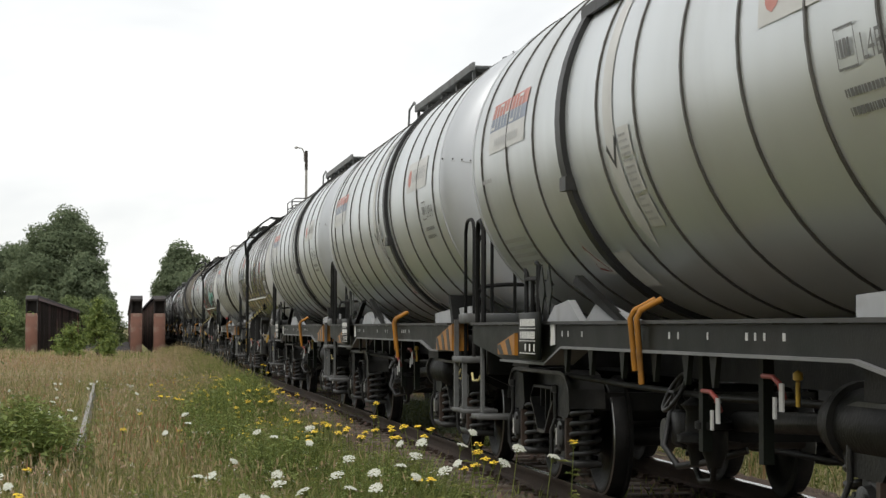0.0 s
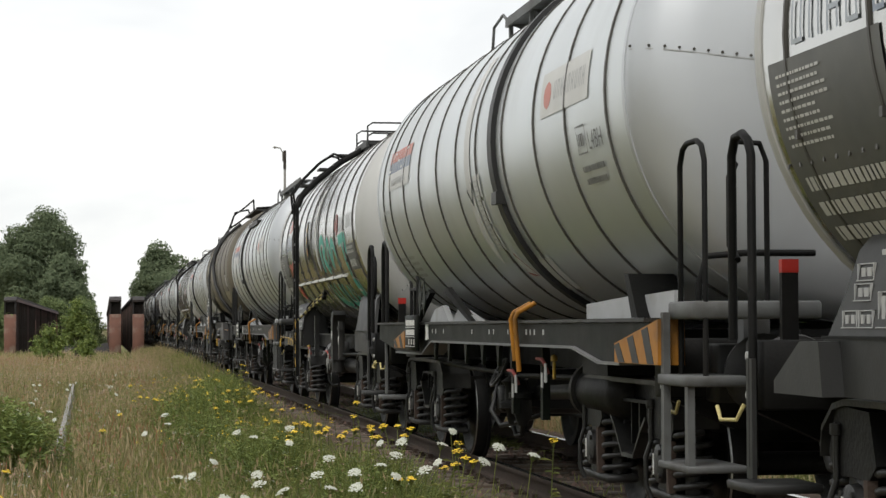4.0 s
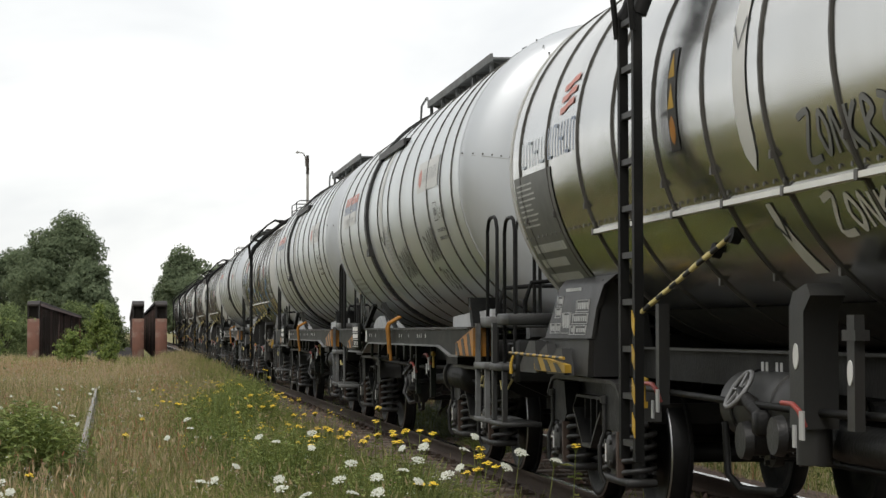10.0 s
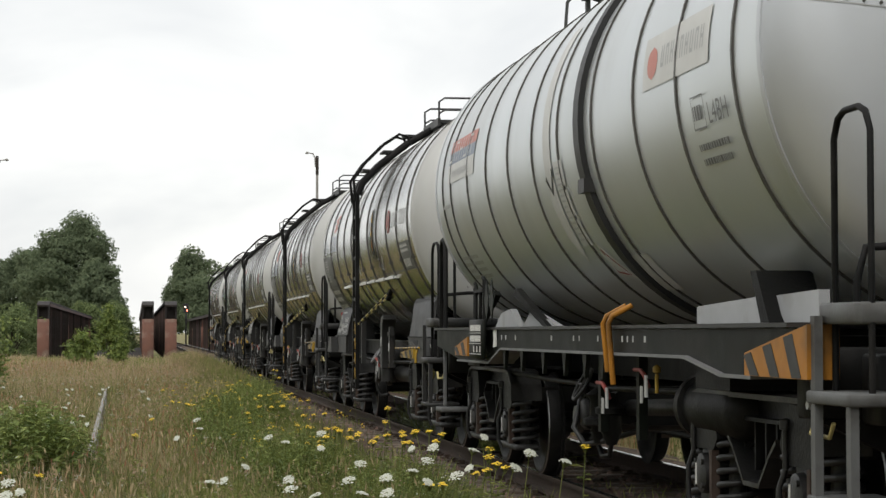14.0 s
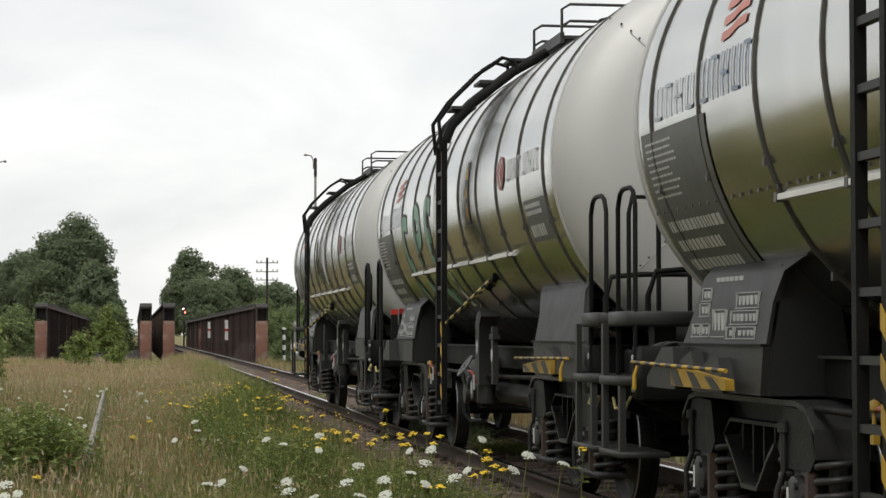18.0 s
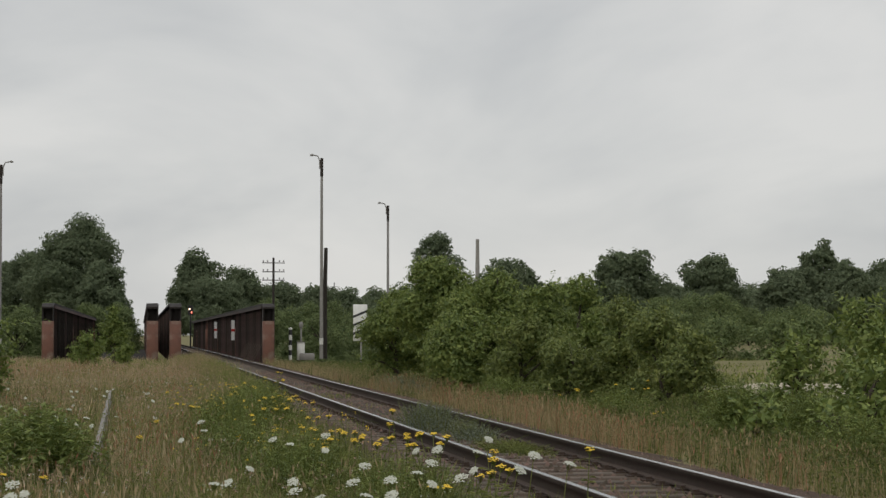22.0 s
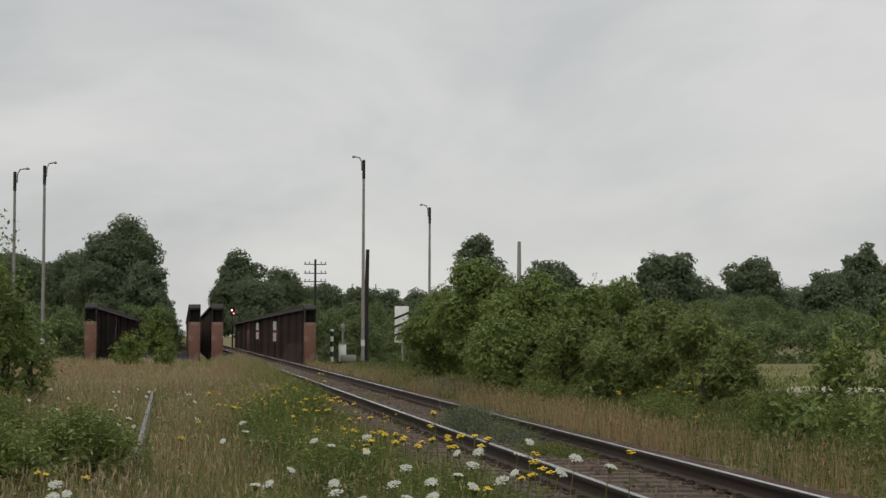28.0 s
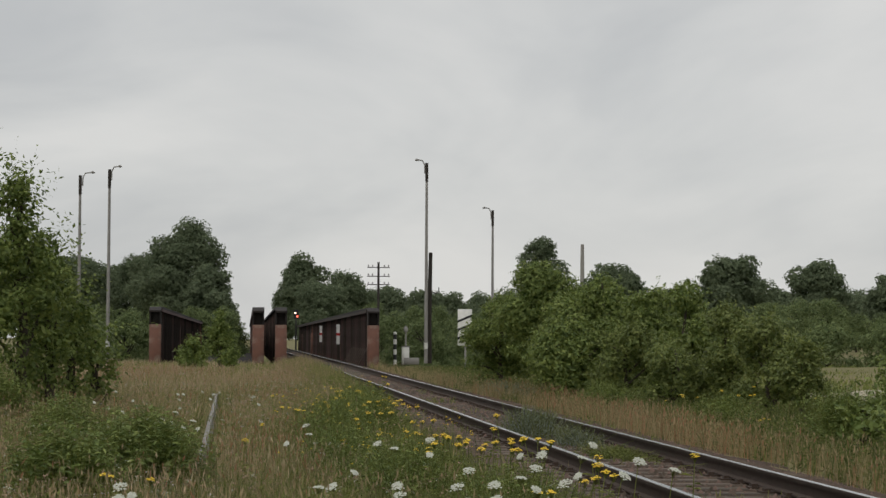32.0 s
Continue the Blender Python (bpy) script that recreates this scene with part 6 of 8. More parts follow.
def wagon_b(label):
    """Old brown tank wagon, stained with dirt."""
    w = thing("tank_wagon", label, "tank wagon", "wagons of the passing tank train")
    y0, y1 = -5.3, 5.1
    r, zc = 1.5, 2.85
    tank(w, y0, y1, r, zc, "tank_brown", [4.4, 2.6, 1.0, -0.9, -2.5, -4.2], 0.014, "tank_brown", "brown paint under streaky dirt")
    for s in (-1, 1):
        bogie(w, s * 4.05)
        end_gear(w, s * 5.55, s, 1.4, False, "frame", 2.3)
    line = [(-5.5, 1.02), (-3.4, 1.0), (-2.7, 1.12), (-2.6, 1.08), (1.5, 1.08), (1.8, 1.02), (3.4, 0.97), (5.5, 1.02), (5.5, 1.42), (-5.5, 1.42)]
    part("side_sill", Geo().prism(line, -1.35, -1.25, "x").prism(line, 1.25, 1.35, "x").box(-1.4, -1.2, -5.5, 5.5, 1.42, 1.46), "frame", w)
    part("sill_gusset", Geo().prism([(2.2, 1.28), (2.35, 1.28), (3.5, 0.98), (3.35, 0.95)], -1.42, -1.35, "x").box(-1.4, -1.35, 3.4, 5.4, 0.95, 0.99), "frame_grey", w, "slanting gusset on the side sill")
    part("centre_sill", Geo().box(-0.4, 0.4, -5.5, 5.5, 0.95, 1.4).box(-1.25, 1.25, -4.6, -3.6, 1.0, 1.5).box(-1.25, 1.25, 3.6, 4.6, 1.0, 1.5), "frame", w)
    for s in (-1, 1):
        part("saddle", Geo().prism([(s * 4.9, 1.49), (s * 3.4, 1.49), (s * 3.7, 1.75), (s * 4.7, 1.75)], -1.15, -1.05, "x").prism([(s * 4.9, 1.49), (s * 3.4, 1.49), (s * 3.7, 1.75), (s * 4.7, 1.75)], 1.05, 1.15, "x"), "frame", w)
    arc = [(-1.6, 0.55), (-1.6, 2.0), (-1.63, 2.7), (-1.58, 3.1), (-1.4, 3.6), (-1.05, 4.1), (-0.6, 4.42)]
    ld = part("ladder", Geo().tube([(x, 0.96 + 0.1 * (z - 2), z) for x, z in arc], 0.026, 6), "band", w, "black ladder bent over the tank")
    part("stile", Geo().tube([(x, 0.64 + 0.1 * (z - 2), z) for x, z in arc], 0.026, 6), "band", ld)
    for k in range(12):
        z = 0.7 + k * 0.27
        x = -1.6 if z < 3.0 else -1.6 + (z - 3.0) * 0.6
        part("rung", Geo().cyl((x, 0.64 + 0.1 * (z - 2), z), (x, 0.96 + 0.1 * (z - 2), z), 0.018, 6), "frame_grey", ld)
    part("hoop_rail", Geo().tube([(-1.05, 1.3, 4.1), (-0.9, 1.3, 4.5), (-0.6, 1.2, 4.72), (-0.6, -2.2, 4.72), (-0.6, -2.4, 4.4)], 0.025, 6).tube([(-1.05, 0.8, 4.1), (-0.9, 0.8, 4.55), (-0.55, 0.6, 4.62), (-0.5, 0.2, 4.4)], 0.025, 6), "frame", w)
    part("walkway", Geo().box(-0.6, 0.6, -2.6, 1.4, 4.42, 4.46).box(-0.4, -0.34, -2.5, -2.4, 4.25, 4.42).box(-0.4, -0.34, 1.2, 1.3, 4.25, 4.42), "frame_grey", w)
    pts = [on_tank(0.15, z, r + 0.06, zc) for z in (4.2, 3.9, 3.6, 3.3, 3.05)] + [on_tank(-0.25 - (2.9 - z) * 0.55, z, r + 0.06, zc) for z in (2.85, 2.5, 2.1, 1.75, 1.5)]
    part("drain_pipe", Geo().tube(pts + [(-1.25, -1.2, 1.3), (-1.3, -1.2, 0.75)], 0.045, 8), "band", w, "dark drain pipe down the tank's side")
    part("roof_hatch", Geo().turn([(4.3, 0.35), (4.5, 0.35), (4.55, 0.42), (4.62, 0.42), (4.66, 0.0)], 20, "z", (0, -0.6, 0)), "frame", w)
    for y0_, y1_, z0, z1, m in ((3.5, 3.98, 2.5, 3.9, "tan_patch"), (3.98, 4.4, 2.32, 2.68, "tan_patch"), (2.05, 3.2, 1.78, 2.2, "tan_patch"), (0.1, 0.72, 1.85, 2.36, "tan_patch"), (-4.5, -2.6, 1.92, 2.25, "tan_patch"), (-4.4, -4.1, 2.37, 2.66, "white_faded")):
        g_ = Geo()
        patch(g_, y0_, y1_, z0, z1, r, zc, 0.004)
        part("paint_patch", g_, m, w, "paler cleaned paint patch")
    text_part("faded_text", block_letters(3.95, 3.05, 2.62, 2.84, 4, r + 0.004, zc), "tan_dark", w, "faded dark block letter shapes")
    g_ = Geo()
    for y, z in ((0.44, 2.25), (0.36, 2.08)):
        convex_patch(g_, [(y + 0.06, z - 0.06), (y - 0.06, z - 0.07), (y, z + 0.07)], r, zc, 0.008, 4)
    part("warning_triangle", g_, "orange", w, "small faded orange warning triangle")
    bd = part("board", Geo().prism([(3.0, 1.26), (4.75, 1.26), (4.75, 2.1), (3.0, 2.26)], -1.5, -1.46, "x"), "sill_green", w, "dark green number board with white stencils")
    g_ = Geo()
    for k, (a, b, c, d) in enumerate(((3.15, 3.85, 2.13, 2.17), (3.15, 3.85, 2.04, 2.08), (3.15, 3.85, 1.95, 1.99), (4.1, 4.5, 1.95, 1.99), (4.1, 4.4, 1.84, 1.88), (4.05, 4.55, 1.72, 1.76), (4.1, 4.55, 1.55, 1.59), (4.2, 4.5, 1.44, 1.48))):
        y = b
        while y > a + 0.04:
            g_.box(-1.505, -1.5, y - 0.05, y, c, d)
            y -= 0.07
    text_part("stencil", g_, "white", bd)
    pl = part("hazard_plate", Geo().box(-1.506, -1.5, 3.53, 3.83, 1.33, 1.66), "orange", bd, "orange hazard plate with black numbers")
    part("placard", Geo().prism([(4.0, 1.28), (4.11, 1.48), (4.0, 1.68), (3.89, 1.48)], -1.506, -1.5, "x"), "white", bd, "white diamond placard")
    n1 = lettering("plate_number", "80", 3.76, 1.52, 0.13, "black", bd, x=-1.508)
    n2 = lettering("plate_number", "2209", 3.815, 1.36, 0.12, "black", bd, x=-1.508)
    part("board_rail", loop_rail(-1.44, 4.55, 4.85, 1.4, 2.35), "frame", w)
    hazard_board(w, -1.42, 3.55, 4.31, 0.96, 1.1, "yellow", 2, 0.05, -1)
    handle_rod(w, -1.47, 1.9, 5.3, 1.13, 4.47)
    hazard_board(w, -1.39, -0.6, 0.83, 1.19, 1.28, "yellow", 4, 0.04, -1)
    part("sill_mark", Geo().box(-1.354, -1.35, 1.1, 1.14, 1.13, 1.24).box(-1.354, -1.35, -1.97, -1.88, 1.13, 1.25), "white_faded", w, "small white mark")
    part("shackle", Geo().tube([(-1.36, -0.85, 1.3), (-1.44, -0.8, 1.24), (-1.46, -0.68, 1.12), (-1.4, -0.95, 1.1), (-1.42, -1.0, 1.25)], [0.03, 0.04, 0.045, 0.04, 0.02], 8), "slate", w, "scuffed steel shackle")
    changeover_lever(w, 1.18, 0.95)
    changeover_lever(w, -0.25, 0.95)
    part("release_knob", Geo().turn([(0.0, 0.0), (0.012, 0.03), (0.045, 0.03), (0.065, 0.0)], 10, "z", (-1.36, 1.7, 0.95)).tube([(-1.36, 1.7, 0.96), (-1.36, 1.66, 0.88), (-1.36, 1.6, 0.8)], 0.018, 6), "yellow", w, "yellow release knob")
    part("brake_disc", Geo().turn([(-1.28, 0.0), (-1.28, 0.05), (-1.22, 0.16), (-1.18, 0.2), (-1.1, 0.2), (-1.08, 0.0)], 24, "x", (0, 0.33, 0.82)), "frame_grey", w, "dished grey disc")
    part("outlet_pipe", Geo().turn([(-1.75, 0.0), (-1.75, 0.13), (-1.68, 0.13), (-1.67, 0.09), (-0.85, 0.09), (-0.84, 0.12), (-0.74, 0.12), (-0.72, 0.07), (-0.58, 0.07), (-0.57, 0.0)], 18, "y", (-1.32, 0, 0.92)), "bogie_dust", w, "grimy outlet pipe with a cap")
    part("bracket_plate", Geo().box(-1.36, -1.32, -2.7, -2.1, 0.92, 1.1), "frame_grey", w)
    handle_rod(w, -1.45, -4.9, -2.2, 1.25, -2.6, "orange")
    part("tool_box", Geo().prism([(-3.9, 1.0), (-2.6, 1.0), (-2.9, 1.45), (-3.7, 1.45)], -1.5, -1.36, "x"), "frame_grey", w, "scuffed dark cover plate")
    underparts(w, 0.0, "B")
    return w


TRAIN = []
# middle of each wagon along the track when the clock stands at 10 s, last wagon first
ORDER = (("S1", 132.45), ("S2", 118.6), ("S1", 104.85), ("S2", 91.0), ("S2", 77.4), ("AX", 64.2), ("S2", 50.3), ("A", 37.5), ("A", 24.5), ("S1", 10.75),
         ("A", -2.25), ("B", -15.4), ("A", -27.75), ("S1", -41.36), ("AX", -54.7), ("S2", -68.4), ("AX", -81.05), ("AX", -94.0), ("A", -107.15))


def train():
    """Builds one wagon of each make and copies it for the rest of the train."""
    bogie_meshes()
    made = {}
    for i, (k, y) in enumerate(ORDER):
        if k in made:
            w = copy_thing(made[k], pose(XC, y, 0))
        else:
            if k == "S1":
                w = wagon_s("bright silver tank wagon with grey cradles and a side ladder", 1.1)
            elif k == "S2":
                w = wagon_s("bright silver tank wagon with grey cradles and an amidships ladder", -0.82)
            elif k == "A":
                w = wagon_a("matt silver tank wagon with a black band and orange pipes")
            elif k == "AX":
                w = wagon_a("matt silver tank wagon with its black band amidships", -1.42, -0.2)
            else:
                w = wagon_b("old brown tank wagon streaked with dirt and bent ladder")
            made[k] = w
        w.matrix_basis = pose(XC, y, 0)
        TRAIN.append((w, y))
    ws = [w for w, _ in TRAIN]
    # spray paint on single wagons: strokes of (y, z) points
    spray(ws[13], "spray_teal", "white_faded", 0.13, SR, SZ, (
        ((-1.25, 2.12), (-1.22, 2.5), (-1.55, 2.58), (-1.75, 2.44), (-1.5, 2.32), (-1.85, 2.14)), ((-2.0, 2.14), (-2.1, 2.46), (-2.3, 2.5), (-2.45, 2.2), (-2.7, 2.48), (-2.95, 2.42), (-3.15, 2.14)),
        ((-3.55, 2.48), (-4.25, 2.5), (-4.2, 2.3)), ((-3.92, 2.46), (-3.98, 2.0)), ((-3.85, 1.9), (-4.2, 1.88), (-4.15, 1.74), (-3.85, 1.74))))
    spray(ws[13], "spray_teal", "white_faded", 0.09, SR, SZ, (
        ((-1.0, 1.95), (-1.2, 1.72), (-1.5, 1.66)), ((-1.45, 1.94), (-1.65, 1.66), (-2.0, 1.66), (-1.95, 1.92)), ((-2.3, 1.92), (-2.35, 1.66), (-2.75, 1.64), (-2.8, 1.9)), ((-3.1, 1.9), (-3.15, 1.7), (-3.35, 1.7))))
    spray(ws[13], "spray_red", None, 0.055, SR, SZ, (
        ((3.82, 2.38), (3.8, 2.16), (3.66, 2.12), (3.62, 2.3), (3.74, 2.36)), ((3.56, 2.12), (3.52, 2.36), (3.44, 2.14)), ((3.36, 2.36), (3.38, 2.12), (3.26, 2.12)), ((3.38, 2.24), (3.28, 2.26)), ((3.36, 2.38), (3.24, 2.38)),
        ((3.66, 2.04), (3.6, 1.84), (3.5, 2.0), (3.46, 1.82), (3.34, 1.98)), ((3.3, 1.96), (3.36, 1.82), (3.22, 1.82))))
    spray(ws[13], None, "slate", 0.028, SR, SZ, (
        ((2.85, 2.1), (2.8, 2.42), (2.6, 2.34), (2.55, 2.1), (2.4, 2.38), (2.2, 2.4), (2.3, 2.12), (2.05, 2.08)), ((2.7, 2.0), (2.55, 1.78), (2.4, 1.98), (2.2, 1.76)), ((0.2, 2.1), (0.05, 2.32), (-0.1, 2.12), (-0.3, 2.3))))
    spray(ws[1], "spray_green", "black", 0.16, SR, SZ, (
        ((2.7, 2.58), (3.05, 2.58), (3.0, 2.14), (2.8, 2.12)), ((2.1, 2.1), (2.1, 2.66), (1.75, 2.62), (1.75, 2.4), (2.0, 2.36)), ((1.2, 2.1), (1.2, 2.68), (0.85, 2.68)), ((1.2, 2.4), (0.95, 2.38)),
        ((3.1, 1.93), (2.9, 1.74)), ((2.3, 1.9), (2.0, 1.72)), ((1.5, 1.88), (1.2, 1.72), (0.95, 1.74))))
    spray(ws[1], None, "slate", 0.03, SR, SZ, (((0.1, 2.5), (0.0, 2.6), (-0.02, 2.45), (0.1, 2.35)), ((0.1, 2.25), (0.0, 2.3), (0.05, 2.18))))
    spray(ws[6], "spray_blue", "slate_light", 0.07, SR, SZ, (
        ((3.15, 2.45), (3.0, 2.06)), ((2.55, 2.06), (2.6, 2.42), (2.2, 2.3), (2.15, 2.06)), ((1.8, 2.36), (1.45, 2.4), (1.25, 2.04)), ((0.6, 2.04), (0.55, 2.36), (0.2, 2.3)), ((-0.4, 2.26), (-0.5, 1.98)),
        ((-1.25, 2.26), (-1.8, 1.98)), ((-1.3, 2.0), (-1.6, 1.75)), ((-2.55, 2.1), (-2.6, 1.76), (-2.9, 1.74)), ((-2.6, 1.94), (-2.85, 1.94)), ((-3.1, 1.88), (-3.4, 2.34), (-3.5, 1.86), (-3.7, 2.4), (-4.05, 2.5), (-3.9, 2.34)),
        ((2.9, 1.95), (2.6, 1.76), (2.2, 1.92), (1.9, 1.76))))
    spray(ws[4], None, "slate_light", 0.03, SR, SZ, (((-2.0, 2.3), (-2.2, 2.14), (-2.4, 2.3)),))
    spray(ws[9], None, "slate", 0.034, SR, SZ, (
        ((-1.5, 2.33), (-1.66, 2.34), (-1.52, 2.14), (-1.68, 2.13)), ((-1.74, 2.24), (-1.8, 2.33), (-1.87, 2.24), (-1.8, 2.14), (-1.74, 2.24)), ((-1.93, 2.13), (-1.94, 2.33), (-2.05, 2.13), (-2.07, 2.33)), ((-2.13, 2.33), (-2.14, 2.13)), ((-2.26, 2.33), (-2.14, 2.22), (-2.27, 2.12)),
        ((-2.34, 2.12), (-2.35, 2.33), (-2.46, 2.28), (-2.36, 2.22), (-2.47, 2.12)), ((-2.54, 2.33), (-2.64, 2.3), (-2.56, 2.23), (-2.65, 2.17), (-2.54, 2.12))))
    spray(ws[9], None, "white_faded", 0.034, SR, SZ, (
        ((-1.42, 1.95), (-1.58, 1.96), (-1.44, 1.8), (-1.62, 1.79)), ((-1.68, 1.87), (-1.75, 1.95), (-1.82, 1.87), (-1.75, 1.8), (-1.68, 1.87)), ((-1.88, 1.8), (-1.9, 1.95), (-2.0, 1.8), (-2.02, 1.95)), ((-2.1, 1.95), (-2.12, 1.8)), ((-2.24, 1.95), (-2.1, 1.87), (-2.26, 1.8))))
    for dy, dz in ((0.0, 0.0), (-2.3, 0.12)):
        spray(ws[8], None, "slate", 0.036, AR, AZ, tuple(tuple((y + dy, z + dz) for y, z in line) for line in (
            ((-0.42, 2.22), (-0.46, 1.96)), ((-0.4, 2.22), (-0.58, 2.18), (-0.6, 2.04), (-0.44, 1.96)), ((-0.64, 1.96), (-0.74, 2.26), (-0.8, 1.96)), ((-0.68, 2.06), (-0.78, 2.07)), ((-0.86, 1.97), (-0.88, 2.28), (-1.0, 1.98), (-1.02, 2.3)), ((-1.08, 1.98), (-1.1, 2.3), (-1.2, 2.0), (-1.24, 2.32)),
            ((-0.5, 1.86), (-0.64, 1.87), (-0.56, 1.68)), ((-0.7, 1.86), (-0.8, 1.82), (-0.72, 1.76), (-0.82, 1.7), (-0.7, 1.66)), ((-0.9, 1.86), (-1.0, 1.82), (-0.92, 1.76), (-1.02, 1.7), (-0.9, 1.66)))))
    spray(ws[15], None, "slate", 0.03, SR, SZ, (
        ((-1.9, 2.3), (-2.0, 2.1), (-2.15, 2.3), (-2.3, 2.34), (-2.45, 2.2), (-2.3, 2.08)), ((-4.0, 1.98), (-4.1, 1.8), (-4.2, 1.96)), ((-4.3, 1.8), (-4.4, 1.96), (-4.5, 1.8)), ((-4.6, 1.96), (-4.7, 1.8), (-4.8, 1.94), (-4.9, 1.8)), ((0.0, 1.84), (-0.2, 1.66), (-0.3, 1.84))))
    spray(ws[3], None, "slate_light", 0.03, SR, SZ, (((2.4, 2.3), (2.2, 2.12), (2.0, 2.3), (1.8, 2.14)),))
    # scrawls on the cradles, one zigzag of thin paint lines each
    for k, mat, y in ((15, "white_faded", -4.15), (9, "slate_light", -4.15), (6, "pale_yellow", -4.9)):
        g_ = Geo()
        for m in range(6 if k != 6 else 2):
            line = ((0.0, 0.1), (-0.12, 0.11), (-0.02, -0.02), (-0.13, -0.03)) if m % 2 else ((0.0, -0.02), (-0.01, 0.12), (-0.12, 0.0), (-0.13, 0.12))
            g_.tube([(-1.225 + 0.1 * (1.38 + v - 1.38), y + u - m * 0.2, 1.38 + v) for u, v in line], 0.009, 5)
        tagged(part("graffiti", g_, mat, ws[k], "scrawled pale graffiti on the cradle"), kind="stuff")


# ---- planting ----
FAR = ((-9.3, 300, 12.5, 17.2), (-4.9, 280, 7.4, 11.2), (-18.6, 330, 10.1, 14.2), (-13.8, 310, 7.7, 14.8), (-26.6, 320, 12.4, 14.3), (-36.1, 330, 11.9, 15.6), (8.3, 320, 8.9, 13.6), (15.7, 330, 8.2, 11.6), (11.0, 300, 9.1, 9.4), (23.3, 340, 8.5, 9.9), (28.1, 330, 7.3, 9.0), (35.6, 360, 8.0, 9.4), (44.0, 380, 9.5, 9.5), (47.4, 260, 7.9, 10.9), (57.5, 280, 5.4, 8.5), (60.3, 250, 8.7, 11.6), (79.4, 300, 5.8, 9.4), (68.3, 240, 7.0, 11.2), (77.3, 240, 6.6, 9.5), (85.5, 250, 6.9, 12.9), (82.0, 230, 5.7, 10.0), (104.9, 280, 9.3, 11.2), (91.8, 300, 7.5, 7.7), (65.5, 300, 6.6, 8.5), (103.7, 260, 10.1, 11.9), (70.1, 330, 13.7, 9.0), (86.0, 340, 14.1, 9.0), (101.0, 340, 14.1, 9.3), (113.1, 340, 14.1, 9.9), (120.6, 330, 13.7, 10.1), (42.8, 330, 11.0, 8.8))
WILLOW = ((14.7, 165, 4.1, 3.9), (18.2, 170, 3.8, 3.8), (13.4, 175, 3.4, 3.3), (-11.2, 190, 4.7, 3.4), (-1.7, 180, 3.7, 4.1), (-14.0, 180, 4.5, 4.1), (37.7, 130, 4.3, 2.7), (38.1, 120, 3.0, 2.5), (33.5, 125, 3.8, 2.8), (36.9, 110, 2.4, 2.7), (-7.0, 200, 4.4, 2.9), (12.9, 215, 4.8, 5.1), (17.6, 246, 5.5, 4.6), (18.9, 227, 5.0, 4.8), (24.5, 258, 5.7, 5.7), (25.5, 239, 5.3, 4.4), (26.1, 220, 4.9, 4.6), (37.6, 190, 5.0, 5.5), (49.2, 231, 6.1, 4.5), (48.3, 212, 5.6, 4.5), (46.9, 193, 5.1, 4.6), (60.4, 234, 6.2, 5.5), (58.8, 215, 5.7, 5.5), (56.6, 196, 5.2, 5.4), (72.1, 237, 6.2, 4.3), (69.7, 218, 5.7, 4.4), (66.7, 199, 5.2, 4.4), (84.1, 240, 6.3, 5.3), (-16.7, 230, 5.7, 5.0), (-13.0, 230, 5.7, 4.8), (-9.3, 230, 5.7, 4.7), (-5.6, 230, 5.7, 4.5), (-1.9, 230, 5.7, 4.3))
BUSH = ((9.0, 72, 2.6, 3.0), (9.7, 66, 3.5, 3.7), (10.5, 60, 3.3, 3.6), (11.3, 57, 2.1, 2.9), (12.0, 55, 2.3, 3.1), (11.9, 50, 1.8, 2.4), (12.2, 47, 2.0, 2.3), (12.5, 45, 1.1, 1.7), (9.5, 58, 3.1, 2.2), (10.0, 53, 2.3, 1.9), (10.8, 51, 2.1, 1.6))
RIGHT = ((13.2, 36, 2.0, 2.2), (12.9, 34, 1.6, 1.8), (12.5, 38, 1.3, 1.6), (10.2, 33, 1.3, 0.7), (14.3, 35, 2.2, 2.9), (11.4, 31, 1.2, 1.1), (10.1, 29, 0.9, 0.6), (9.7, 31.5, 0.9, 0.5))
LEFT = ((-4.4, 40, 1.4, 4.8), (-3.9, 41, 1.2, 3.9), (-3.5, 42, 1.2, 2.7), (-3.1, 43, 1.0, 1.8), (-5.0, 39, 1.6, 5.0))


